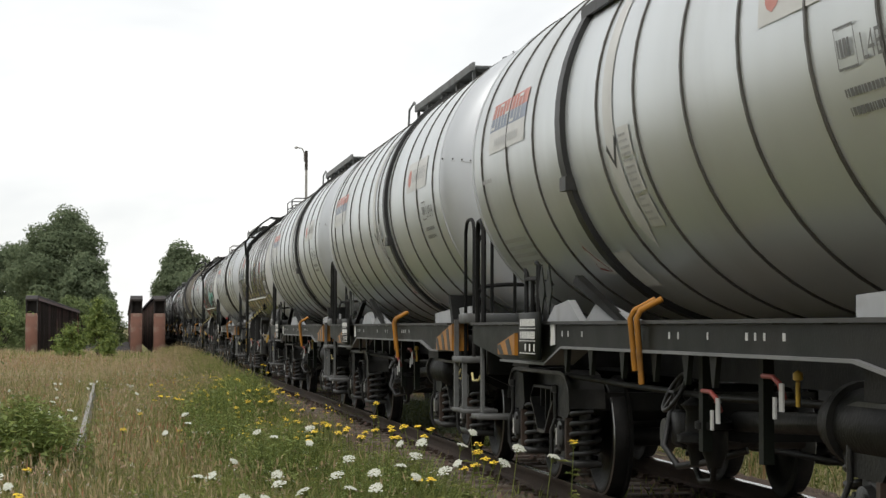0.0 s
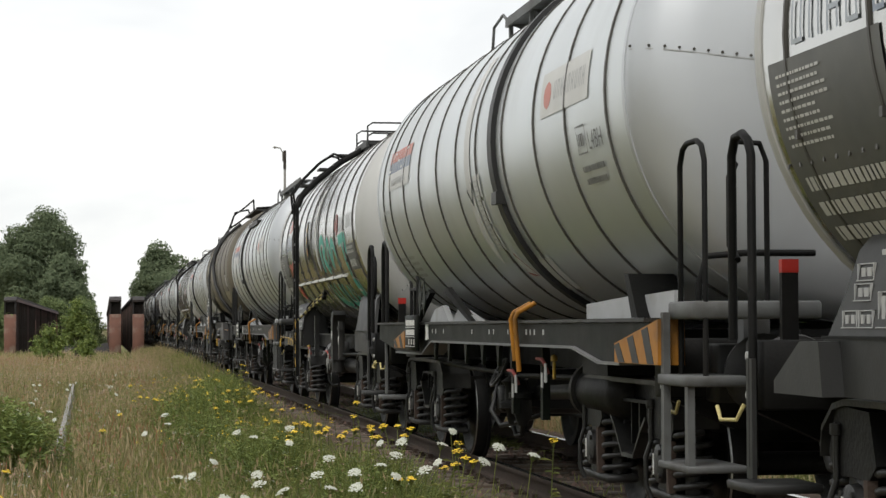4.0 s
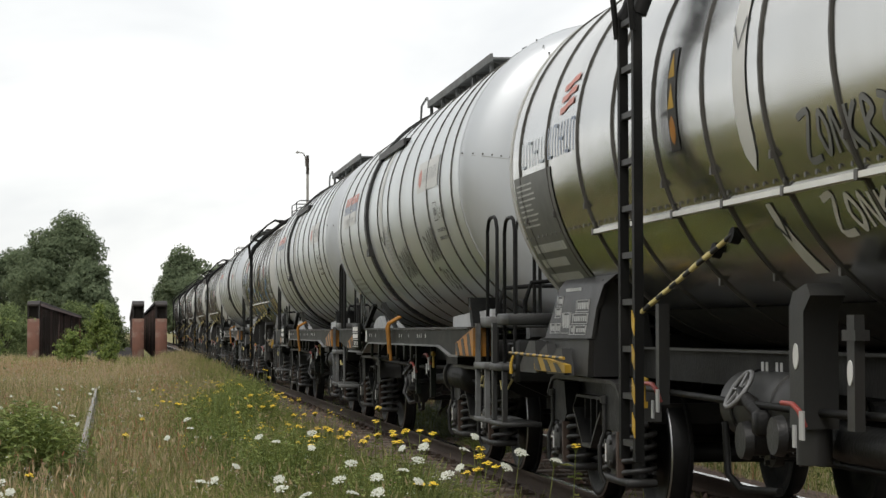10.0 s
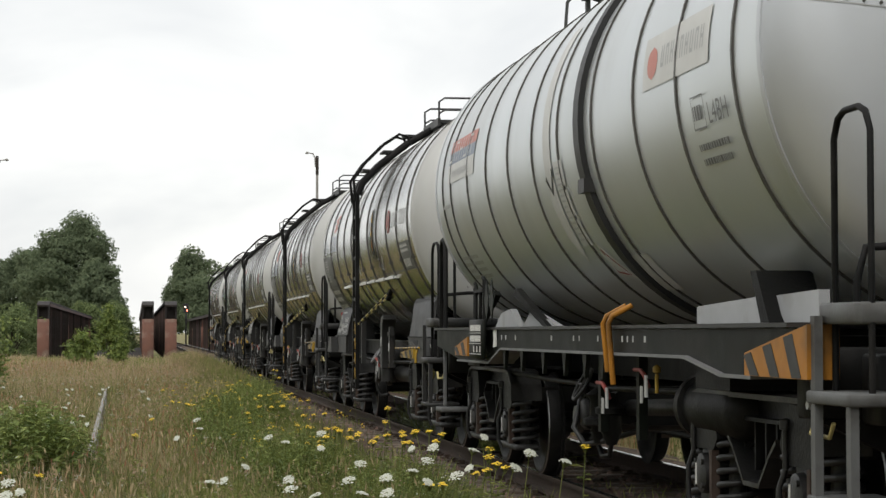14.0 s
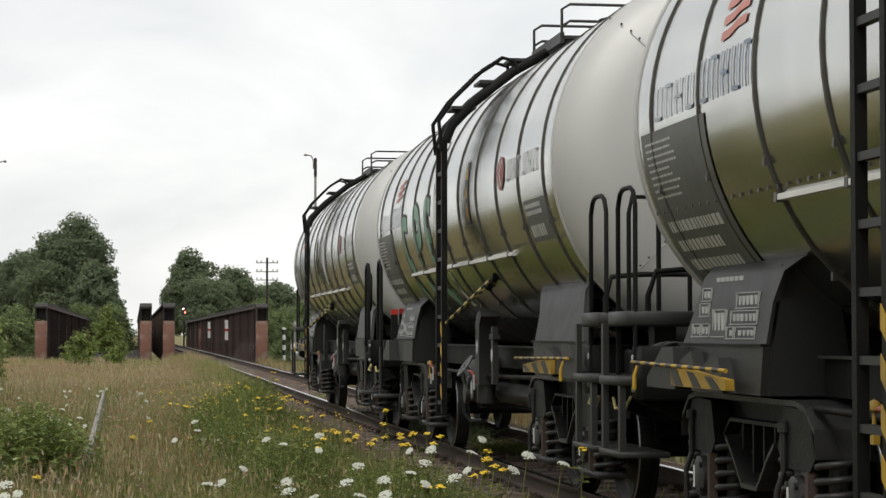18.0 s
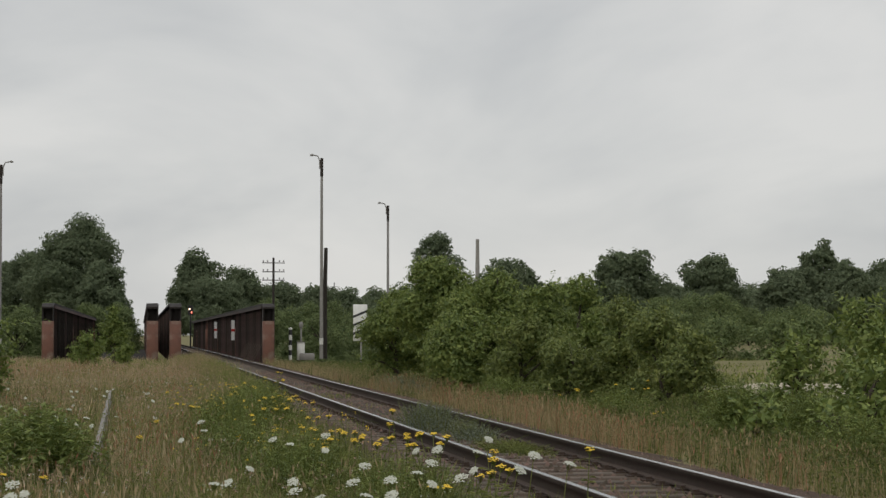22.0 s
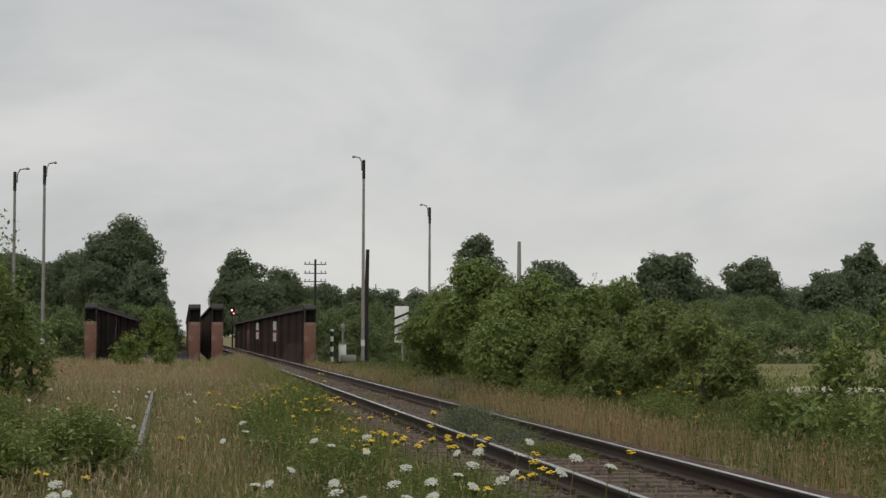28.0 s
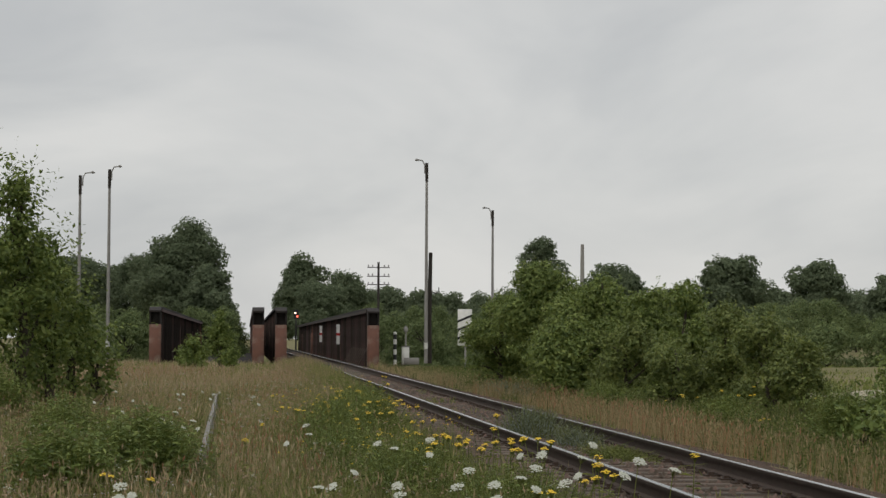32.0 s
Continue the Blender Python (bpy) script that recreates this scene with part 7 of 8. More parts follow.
def plant():
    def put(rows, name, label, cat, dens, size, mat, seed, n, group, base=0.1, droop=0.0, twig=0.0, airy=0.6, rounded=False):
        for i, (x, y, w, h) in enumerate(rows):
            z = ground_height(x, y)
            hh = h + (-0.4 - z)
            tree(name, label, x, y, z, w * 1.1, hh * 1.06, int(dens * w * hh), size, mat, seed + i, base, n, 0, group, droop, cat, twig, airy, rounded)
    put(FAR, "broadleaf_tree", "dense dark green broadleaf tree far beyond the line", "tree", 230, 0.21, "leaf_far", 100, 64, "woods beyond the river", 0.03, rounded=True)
    put(((28.9, 200, 5.8, 11.4),), "birch_tree", "airy dark birch standing above the bushes", "tree", 320, 0.15, "leaf_far", 205, 70, "", 0.1, 0.6, 0.5)
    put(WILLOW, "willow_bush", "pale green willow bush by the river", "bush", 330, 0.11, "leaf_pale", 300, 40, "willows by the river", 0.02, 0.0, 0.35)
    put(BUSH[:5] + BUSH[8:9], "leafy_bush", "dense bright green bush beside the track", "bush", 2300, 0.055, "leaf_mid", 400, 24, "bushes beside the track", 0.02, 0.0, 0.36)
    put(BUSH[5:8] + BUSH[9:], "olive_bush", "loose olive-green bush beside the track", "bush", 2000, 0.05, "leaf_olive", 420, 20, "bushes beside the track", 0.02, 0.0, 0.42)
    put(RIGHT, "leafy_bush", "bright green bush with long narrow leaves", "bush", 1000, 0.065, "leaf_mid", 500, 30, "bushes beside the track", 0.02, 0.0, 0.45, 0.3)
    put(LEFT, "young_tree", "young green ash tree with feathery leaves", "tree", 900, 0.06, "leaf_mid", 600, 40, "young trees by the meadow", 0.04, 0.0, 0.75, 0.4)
    put([(-17 - 4 * ((k * 7) % 3), -44 + 7.5 * k, 7.5, 8.0 + (k * 5) % 4) for k in range(12)], "broadleaf_tree", "dense dark green broadleaf tree behind the meadow", "tree", 60, 0.3, "leaf_far", 800, 40, "trees behind the meadow", 0.03)


CARROTS = ((1.36, 21.2), (1.47, 19.7), (1.75, 20.6), (1.68, 18.2), (0.66, 15.2), (0.56, 14.9), (0.95, 14.6), (0.94, 16.8), (1.72, 14.2), (1.44, 13.4), (2.04, 15.2), (2.27, 16.1), (2.41, 16.1), (2.43, 15.2), (2.07, 13.6), (2.77, 16.1), (2.65, 14.0), (2.68, 13.1), (1.45, 14.6), (0.95, 13.3), (1.64, 13.2), (1.95, 14.2), (0.67, 25.9), (0.46, 21.4), (-1.05, 25.9), (-0.70, 25.9), (-0.91, 14.3), (-0.66, 13.7), (-0.79, 13.3), (-0.98, 27.8), (1.15, 13.7), (1.93, 13.4), (2.37, 13.4), (0.73, 23.4), (1.64, 16.1), (2.24, 13.7), (0.69, 13.3), (-1.32, 25.9), (-1.27, 22.0), (-0.46, 24.2), (1.15, 15.6))
TANSIES = ((2.25, 28.4), (1.65, 20.4), (1.88, 19.8), (2.03, 20.4), (2.09, 19.5), (2.21, 19.3), (2.68, 21.3), (2.63, 18.3), (2.49, 14.9), (2.08, 21.6), (1.86, 18.3), (2.46, 17.4), (3.09, 14.0), (2.45, 14.3), (1.92, 37.0), (1.49, 39.0), (2.03, 36.3), (2.11, 33.6), (2.53, 37.0), (1.56, 33.6), (2.48, 41.2), (2.26, 29.3), (1.30, 33.0), (1.72, 32.4), (2.02, 41.2), (3.13, 47.8), (-0.06, 20.4), (-0.94, 15.9), (-0.60, 12.8), (2.12, 25.4), (1.97, 17.4), (2.44, 18.8), (2.41, 19.8), (2.28, 14.1), (2.39, 13.6), (2.24, 32.1), (1.61, 37.0), (1.25, 35.2), (1.78, 30.2), (0.87, 32.1), (1.66, 18.3), (2.10, 13.5), (0.50, 37.0), (0.68, 33.6), (0.17, 25.4))


def ground_np(x, y):
    d = np.abs(x - XC)
    z = np.where(d < 1.75, -0.21, -0.21 - np.clip((d - 1.75) / 1.6, 0, 1) * 0.3)
    return z + np.where(x < XC - 2.6, 0.1 * np.clip((XC - 2.6 - x) / 3.0, 0, 1), 0)


def lumpy(x, y, s, k=0.0):
    """A cheap smooth noise between 0 and 1."""
    return 0.5 + 0.25 * (np.sin(x / s + k) * np.cos(y / s * 0.7 + 1.7 * k) + np.sin((x + y) / s * 0.6 + 2 + k) * np.cos((x - 0.6 * y) / s * 1.3 + k))


def blades(name, n, area, h, w, mat, seed, keep, label, lean=0.35, heads=0.0, near=1.5):
    """Grass: bent blades of two segments, each rooted on the ground."""
    rng = np.random.default_rng(seed)
    x0, x1, y0, y1 = area
    x, y = x0 + (x1 - x0) * rng.random(n), y0 + (y1 - y0) * rng.random(n) ** near
    ok = rng.random(n) < keep(x, y)
    x, y = x[ok], y[ok]
    n = len(x)
    hh = h * (0.45 + 0.75 * rng.random(n)) * (0.7 + 0.6 * lumpy(x, y, 1.7, seed))
    a, b = rng.random(n) * 6.28, rng.random(n) * 6.28
    ww = w * (0.6 + 0.8 * rng.random(n)) * (0.75 + y / 60)
    ln = lean * rng.random(n) * hh
    z = ground_np(x, y) - 0.03
    dx, dy = np.cos(a) * ww / 2, np.sin(a) * ww / 2
    v = np.zeros((n, 5, 3))
    v[:, 0] = np.stack([x - dx, y - dy, z], 1)
    v[:, 1] = np.stack([x + dx, y + dy, z], 1)
    mx, my = x + np.cos(b) * ln * 0.35, y + np.sin(b) * ln * 0.35
    v[:, 2] = np.stack([mx + dx * 0.75, my + dy * 0.75, z + hh * 0.55], 1)
    v[:, 3] = np.stack([mx - dx * 0.75, my - dy * 0.75, z + hh * 0.55], 1)
    v[:, 4] = np.stack([x + np.cos(b) * ln, y + np.sin(b) * ln, z + hh], 1)
    i = np.arange(n)[:, None] * 5
    f = np.concatenate([i + np.array([[0, 1, 2]]), i + np.array([[0, 2, 3]]), i + np.array([[3, 2, 4]])], 0)
    vv = v.reshape(-1, 3)
    if heads:
        m = int(n * heads)
        t = v[:m, 4]
        s = (0.025 + 0.035 * rng.random(m))[:, None]
        q = rng.normal(size=(m, 3)) * 0.25
        q[:, 2] = 1
        k = np.stack([np.cos(a[:m]), np.sin(a[:m]), 0 * a[:m]], 1) * (0.005 + 0.005 * rng.random(m))[:, None]
        hv = np.stack([t - q * s, t + k, t + q * s, t - k], 1).reshape(-1, 3)
        j = np.arange(m)[:, None] * 4 + len(vv)
        f = np.concatenate([f, j + np.array([[0, 1, 2]]), j + np.array([[0, 2, 3]])], 0)
        vv = np.concatenate([vv, hv])
    ob = new(name, raw_mesh(name, vv, f, M[mat]))
    tagged(ob, label, "grass", kind="stuff")


def meadow():
    clear = lambda x, y: (np.abs(x - XC) > 1.75) * np.where((np.abs(x + 0.57 + (y - 25) * 0.008) < 0.24 + 0.08 * np.sin(y * 2.1)) & (y > 23) & (y < 56), 0.04, 1.0)
    green = lambda x, y: np.clip(0.2 + 0.5 * lumpy(x, y, 2.3, 1.0) + 0.6 * np.clip((x + 1.2 - y * 0.03) / 2.0, 0, 1), 0, 1) * clear(x, y) * (x < XC - 1.9 - 0.25 * lumpy(x, y, 0.8))
    dry = lambda x, y: np.clip(0.25 + 0.9 * lumpy(x, y, 1.6, 4.0) - 0.6 * np.clip((x + 0.8 - y * 0.03) / 2.2, 0, 1), 0.08, 1) * clear(x, y) * (x < XC - 2.3)
    rust = lambda x, y: np.clip(lumpy(x, y, 2.7, 7.0) * 1.6 - 0.6, 0, 1) * clear(x, y) * (x < 0.8 + y * 0.01)
    blades("dry_grass", 66000, (-7, 2.6, 11, 62), 0.5, 0.005, "grass_dry", 11, dry, "tall dry straw-coloured meadow grass", 0.5, 0.3, 1.35)
    blades("green_grass", 165000, (-7, 2.9, 11, 62), 0.46, 0.007, "grass_green", 12, green, "green meadow grass and weeds", 0.6, 0.0, 1.35)
    blades("dock_stalks", 30000, (-7, 2.4, 12, 90), 0.56, 0.005, "grass_rust", 19, rust, "reddish-brown dry dock stalks", 0.3, 0.9, 1.2)
    blades("dry_grass", 42000, (-16, 2.4, 55, 120), 0.5, 0.014, "grass_dry", 13, dry, "tall dry straw-coloured meadow grass", 0.4, 0.3, 1.0)
    blades("green_grass", 60000, (-16, 2.8, 55, 120), 0.45, 0.018, "grass_green", 14, green, "green meadow grass and weeds", 0.5, 0.0, 1.0)
    right = lambda x, y: np.clip((x - XC - 2.4) / 2.0, 0.06, 1) * (x > XC + 1.9) * np.clip(0.25 + 1.2 * lumpy(x, y, 1.4, 2.0), 0, 1)
    rdry = lambda x, y: np.clip(0.25 + 1.5 * lumpy(x, y, 2.5, 5.0) - np.abs(x - 8.3 + (y - 45) * 0.02) / 4.0, 0.1, 1) * (x > XC + 2.1)
    blades("green_grass", 70000, (6.5, 17, 18, 115), 0.4, 0.011, "verge_green", 15, right, "green weeds on the far side of the track", 0.6, 0.0, 1.2)
    blades("dry_grass", 42000, (6.5, 16, 18, 115), 0.4, 0.0045, "grass_brown", 16, rdry, "brown dry grass along the bushes", 0.7, 0.5, 1.2)
    tan = lambda x, y: np.clip(3.0 * lumpy(x, y, 1.5, 0.6) - 1.1, 0.02, 1) * (x > XC + 1.95)
    blades("dry_grass", 11000, (6.4, 9.0, 20, 80), 0.46, 0.0055, "grass_brown", 26, tan, "tall tan grass beside the far rail", 0.4, 0.6, 1.2)
    blades("dock_stalks", 3000, (6.5, 8.6, 20, 70), 0.5, 0.005, "grass_rust", 27, tan, "reddish-brown dry stalks beside the far rail", 0.3, 0.9, 1.2)
    far = lambda x, y: np.ones_like(x) * (((x - 21) / 4.2) ** 2 + ((y - 60) / 9.0) ** 2 > 1)
    blades("green_grass", 50000, (16, 60, 30, 130), 0.3, 0.035, "grass_green", 17, far, "green field beyond the bushes", 0.4, 0.0, 1.0)
    edge = lambda x, y: np.clip(0.35 + lumpy(x, y, 1.5, 3.3), 0, 1) * np.clip((y - 44) / 25, 0, 1)
    blades("tall_weeds", 30000, (1.9, 3.0, 44, 112), 0.56, 0.009, "grass_green", 24, edge, "tall green weeds along the edge of the ballast", 0.5, 0.0, 1.1)
    blades("dry_grass", 14000, (1.6, 2.9, 44, 112), 0.58, 0.008, "grass_brown", 25, edge, "tall brown grass along the edge of the ballast", 0.5, 0.6, 1.1)
    weeds = lambda x, y: (lumpy(x, y, 0.9, 3.0) > 0.62) * (np.abs(np.abs(x - XC) - 0.7525) > 0.09)
    blades("trackside_weeds", 9000, (XC - 2.1, XC + 2.1, 12, 70), 0.13, 0.012, "grass_green", 18, weeds, "low weeds between the rails", 0.8, 0.0, 1.2)
    straw = lambda x, y: np.clip(0.3 + 0.9 * lumpy(x, y, 1.9, 5.5) - 0.5 * np.clip((x + 0.6 - y * 0.03) / 2.2, 0, 1), 0.06, 1) * clear(x, y) * (x < XC - 2.2)
    blades("seed_grass", 26000, (-7, 2.4, 11, 75), 0.56, 0.0035, "grass_brown", 26, straw, "fine brown grass with feathery seed heads", 0.75, 0.8, 1.3)
    specks("seed_heads", 7000, (-7, 2.3, 13, 85), 0.36, 0.62, 0.008, "seed_pink", 64, straw, "pinkish brown seed heads over the grass")
    patchy = lambda x, y: (lumpy(x, y, 1.3, 9.0) > 0.5) * clear(x, y) * (x < 2.3)
    specks("small_white_florets", 1500, (-6, 2.3, 14, 70), 0.3, 0.62, 0.006, "petal_white", 61, patchy, "small white yarrow florets in the grass")
    specks("small_lilac_florets", 700, (-6, 1.4, 16, 60), 0.25, 0.5, 0.006, "petal_lilac", 62, patchy, "pale lilac cornflowers in the dry grass")
    gold = lambda x, y: np.exp(-((x - 1.75) / 0.75) ** 2) * (lumpy(x, y, 1.1, 6.0) > 0.42)
    specks("small_yellow_florets", 600, (-0.5, 2.9, 22, 48), 0.4, 0.68, 0.009, "petal_yellow", 63, gold, "yellow tansy buttons among green stems")
    some = lambda x, y: np.clip(lumpy(x, y, 1.0, 2.5) * 2.4 - 1.1, 0, 1) * clear(x, y)
    blades("grey_herbs", 22000, (-6, 2.3, 12, 60), 0.4, 0.008, "wormwood", 21, some, "grey-green herbs in the meadow", 0.8, 0.0, 1.3)
    dark = lambda x, y: np.clip(lumpy(x, y, 0.8, 8.5) * 2.6 - 1.2, 0, 1) * clear(x, y) * (x < 2.5)
    blades("tall_weeds", 42000, (-6, 2.5, 12, 60), 0.6, 0.007, "verge_green", 22, dark, "tall dark green weed stems in the meadow", 0.35, 0.0, 1.3)
    # leafy ground cover under the flowers
    rng = np.random.default_rng(31)
    blobs = []
    for k in range(260):
        y = 12.5 + 42 * rng.random() ** 1.3
        x = 2.35 - 2.4 * rng.random() ** 1.3 + (y - 20) * 0.004
        blobs.append((x, y, -0.36 + 0.18 * rng.random(), 0.22 + 0.2 * rng.random(), 0.16 + 0.16 * rng.random()))
    ob = new("leafy_weeds", leaf_cloud(blobs, 52000, 0.022, 32, "grass_green", "leafy_weeds", 0.35))
    tagged(ob, "leafy green weeds among the meadow flowers", "weeds", kind="stuff")
    blobs = []
    for k in range(240):
        y = 22 + 60 * rng.random() ** 1.4
        x = 6.9 + 4.5 * rng.random() ** 0.9
        blobs.append((x, y, -0.42 + 0.2 * rng.random(), 0.25 + 0.3 * rng.random(), 0.15 + 0.25 * rng.random()))
    ob = new("leafy_weeds", leaf_cloud(blobs, 42000, 0.034, 33, "verge_green", "leafy_weeds", 0.35))
    tagged(ob, "leafy green weeds on the far side of the track", "weeds", kind="stuff")
    blobs = []
    for k in range(150):
        y = 16 + 60 * rng.random() ** 1.2
        x = -6.0 * rng.random() ** 0.8 + 0.3
        blobs.append((x, y, -0.36 + 0.14 * rng.random(), 0.2 + 0.35 * rng.random(), 0.12 + 0.16 * rng.random()))
    ob = new("leafy_weeds", leaf_cloud(blobs, 24000, 0.026, 34, "grass_green", "leafy_weeds", 0.35))
    tagged(ob, "low green weeds in dry meadow grass", "weeds", kind="stuff")


def specks(name, n, area, low, high, size, mat, seed, keep, label):
    """Tiny florets and seed heads strewn through the tops of the grass."""
    rng = np.random.default_rng(seed)
    x0, x1, y0, y1 = area
    x, y = x0 + (x1 - x0) * rng.random(n), y0 + (y1 - y0) * rng.random(n) ** 1.3
    ok = rng.random(n) < keep(x, y)
    x, y = x[ok], y[ok]
    n = len(x)
    m = 5
    z = ground_np(x, y) + low + (high - low) * rng.random(n)
    c = np.repeat(np.stack([x, y, z], 1), m, 0) + rng.normal(size=(n * m, 3)) * np.array([0.018, 0.018, 0.008])
    a = rng.random(n * m) * 6.28
    s = (size * (0.6 + 0.8 * rng.random(n * m)) * (0.8 + np.repeat(y, m) / 70))[:, None]
    u = np.stack([np.cos(a), np.sin(a), 0.3 * rng.normal(size=n * m)], 1) * s
    k = np.stack([-np.sin(a) * 0.5, np.cos(a) * 0.5, 0.6 + 0 * a], 1) * s
    v = np.stack([c - u, c - k, c + u, c + k], 1).reshape(-1, 3)
    ob = new(name, raw_mesh(name, v, np.arange(len(v)).reshape(-1, 4), M[mat]))
    tagged(ob, label, "flowers", kind="stuff")


def stem_curve(h, bend, turn):
    return [(0, 0, 0), (bend * 0.2 * math.cos(turn), bend * 0.2 * math.sin(turn), h * 0.5), (bend * math.cos(turn), bend * math.sin(turn), h)]


def carrot(h, r, seed):
    rng = random.Random(seed)
    t = thing("wild_carrot", "wild carrot with a flat white flower umbel", "flower", "wild carrots in the meadow")
    bend, turn = rng.uniform(0.02, 0.12), rng.uniform(0, 6.28)
    g_ = Geo().tube(stem_curve(h - 0.05, bend, turn), [0.005, 0.004, 0.003], 5)
    top = Vector((bend * math.cos(turn), bend * math.sin(turn), h - 0.05))
    tilt = Vector((rng.uniform(-0.35, 0.35), (-0.75, -0.15, -0.5, -0.9)[seed % 4], 1)).normalized()
    u = tilt.orthogonal().normalized()
    v = tilt.cross(u)
    fl = Geo()
    for k in range(46):
        q, d = k * 2.4 + rng.uniform(-0.25, 0.25), r * math.sqrt((k + 0.5) / 46) * rng.uniform(0.86, 1.12)
        c = top + tilt * (0.055 - 0.22 * d * d / r + rng.uniform(-0.004, 0.004)) + (u * math.cos(q) + v * math.sin(q)) * d
        if k % 3 == 0:
            g_.tube([tuple(top), tuple(c - tilt * 0.004)], 0.0015, 3)
        s = rng.uniform(0.0065, 0.0105)
        a = rng.uniform(0, 6.28)
        ring_ = [tuple(c + (u * math.cos(a + m * 1.257) + v * math.sin(a + m * 1.257)) * s) for m in range(5)]
        fl.add(ring_ + [tuple(c + tilt * 0.006)], [(m, (m + 1) % 5, 5) for m in range(5)])
    part("stem", g_, "grass_green", t)
    part("umbel", fl, "petal_white", t, "flat white umbel of tiny florets")["kind"] = "stuff"
    return t


def tansy(h, heads, seed):
    rng = random.Random(seed)
    t = thing("tansy", "tansy plant with clustered yellow button flowers", "flower", "tansies in the meadow")
    g_ = Geo()
    lv = Geo()
    for k in range(heads):
        turn, bend = rng.uniform(0, 6.28), rng.uniform(0.03, 0.2)
        hh = h * rng.uniform(0.85, 1.05)
        g_.tube(stem_curve(hh, bend, turn), [0.006, 0.005, 0.003], 5)
        top = Vector((bend * math.cos(turn), bend * math.sin(turn), hh))
        fl = Geo()
        for m in range(rng.randint(10, 20)):
            q, d = m * 2.4, 0.038 * math.sqrt((m + 0.4) / 20)
            c = top + Vector((math.cos(q) * d, math.sin(q) * d, 0.016 - d * 0.3 + rng.uniform(-0.012, 0.012)))
            g_.tube([tuple(top - Vector((0, 0, 0.04))), tuple(c)], 0.0015, 3)
            s = rng.uniform(0.01, 0.0145)
            ring_ = [(c.x + s * math.cos(e), c.y + s * math.sin(e), c.z) for e in (6.283 * w / 6 for w in range(6))]
            fl.add(ring_ + [(c.x, c.y, c.z + s * 0.6)], [(w, (w + 1) % 6, 6) for w in range(6)] + [(5, 4, 3, 2, 1, 0)], True)
        part("corymb", fl, "petal_yellow", t, "cluster of yellow buttons")["kind"] = "stuff"
        for m in range(14):
            z = hh * rng.uniform(0.15, 0.85)
            a = rng.uniform(0, 6.28)
            c = Vector((bend * (z / hh) ** 2 * math.cos(turn), bend * (z / hh) ** 2 * math.sin(turn), z))
            d = Vector((math.cos(a), math.sin(a), 0.35))
            e = Vector((-math.sin(a), math.cos(a), 0))
            l_ = rng.uniform(0.06, 0.12)
            lv.add([tuple(c), tuple(c + d * l_ * 0.5 + e * 0.016), tuple(c + d * l_ - Vector((0, 0, 0.03))), tuple(c + d * l_ * 0.5 - e * 0.016)], [(0, 1, 2, 3)])
    part("stem", g_, "grass_green", t)
    part("foliage", lv, "grass_green", t)
    return t


def flowers():
    rng = random.Random(8)
    kinds = [carrot(0.75, (0.046, 0.04, 0.05, 0.032)[k], k) for k in range(4)]
    for i, (x, y) in enumerate(CARROTS):
        m = pose(x, y, ground_height(x, y) - 0.02, rng.uniform(-5, 5), rng.uniform(-5, 5), rng.uniform(-50, 50))
        if i < 4:
            kinds[i].matrix_basis = m
        else:
            copy_thing(kinds[i % 4], m)
    more = [(rng.uniform(-3.2, 0.3), rng.uniform(27, 52)) for _ in range(24)] + [(rng.uniform(-1.5, -0.75), rng.uniform(24.5, 28)) for _ in range(12)]
    for i, (x, y) in enumerate(more):
        copy_thing(kinds[3], pose(x, y, ground_height(x, y) - rng.uniform(0.1, 0.35), 0, 0, rng.uniform(-50, 50)))
    kinds = [tansy(0.76, 1, 50), tansy(0.74, 2, 51), tansy(0.78, 1, 52), tansy(0.72, 3, 53)]
    for i, (x, y) in enumerate(TANSIES):
        m = pose(x, y, ground_height(x, y) - 0.02, rng.uniform(-4, 4), rng.uniform(-4, 4), rng.uniform(0, 360))
        if i < 4:
            kinds[i].matrix_basis = m
        else:
            copy_thing(kinds[i % 4], m)
    more = [(rng.uniform(0.9, 2.3) + (y - 30) * 0.02, y) for y in [rng.uniform(26, 42) for _ in range(52)]] + [(rng.uniform(9, 13), rng.uniform(34, 60)) for _ in range(22)]
    for i, (x, y) in enumerate(more):
        copy_thing(kinds[i % 4], pose(x, y, ground_height(x, y) - rng.uniform(0.0, 0.4), 0, 0, rng.uniform(0, 360)))


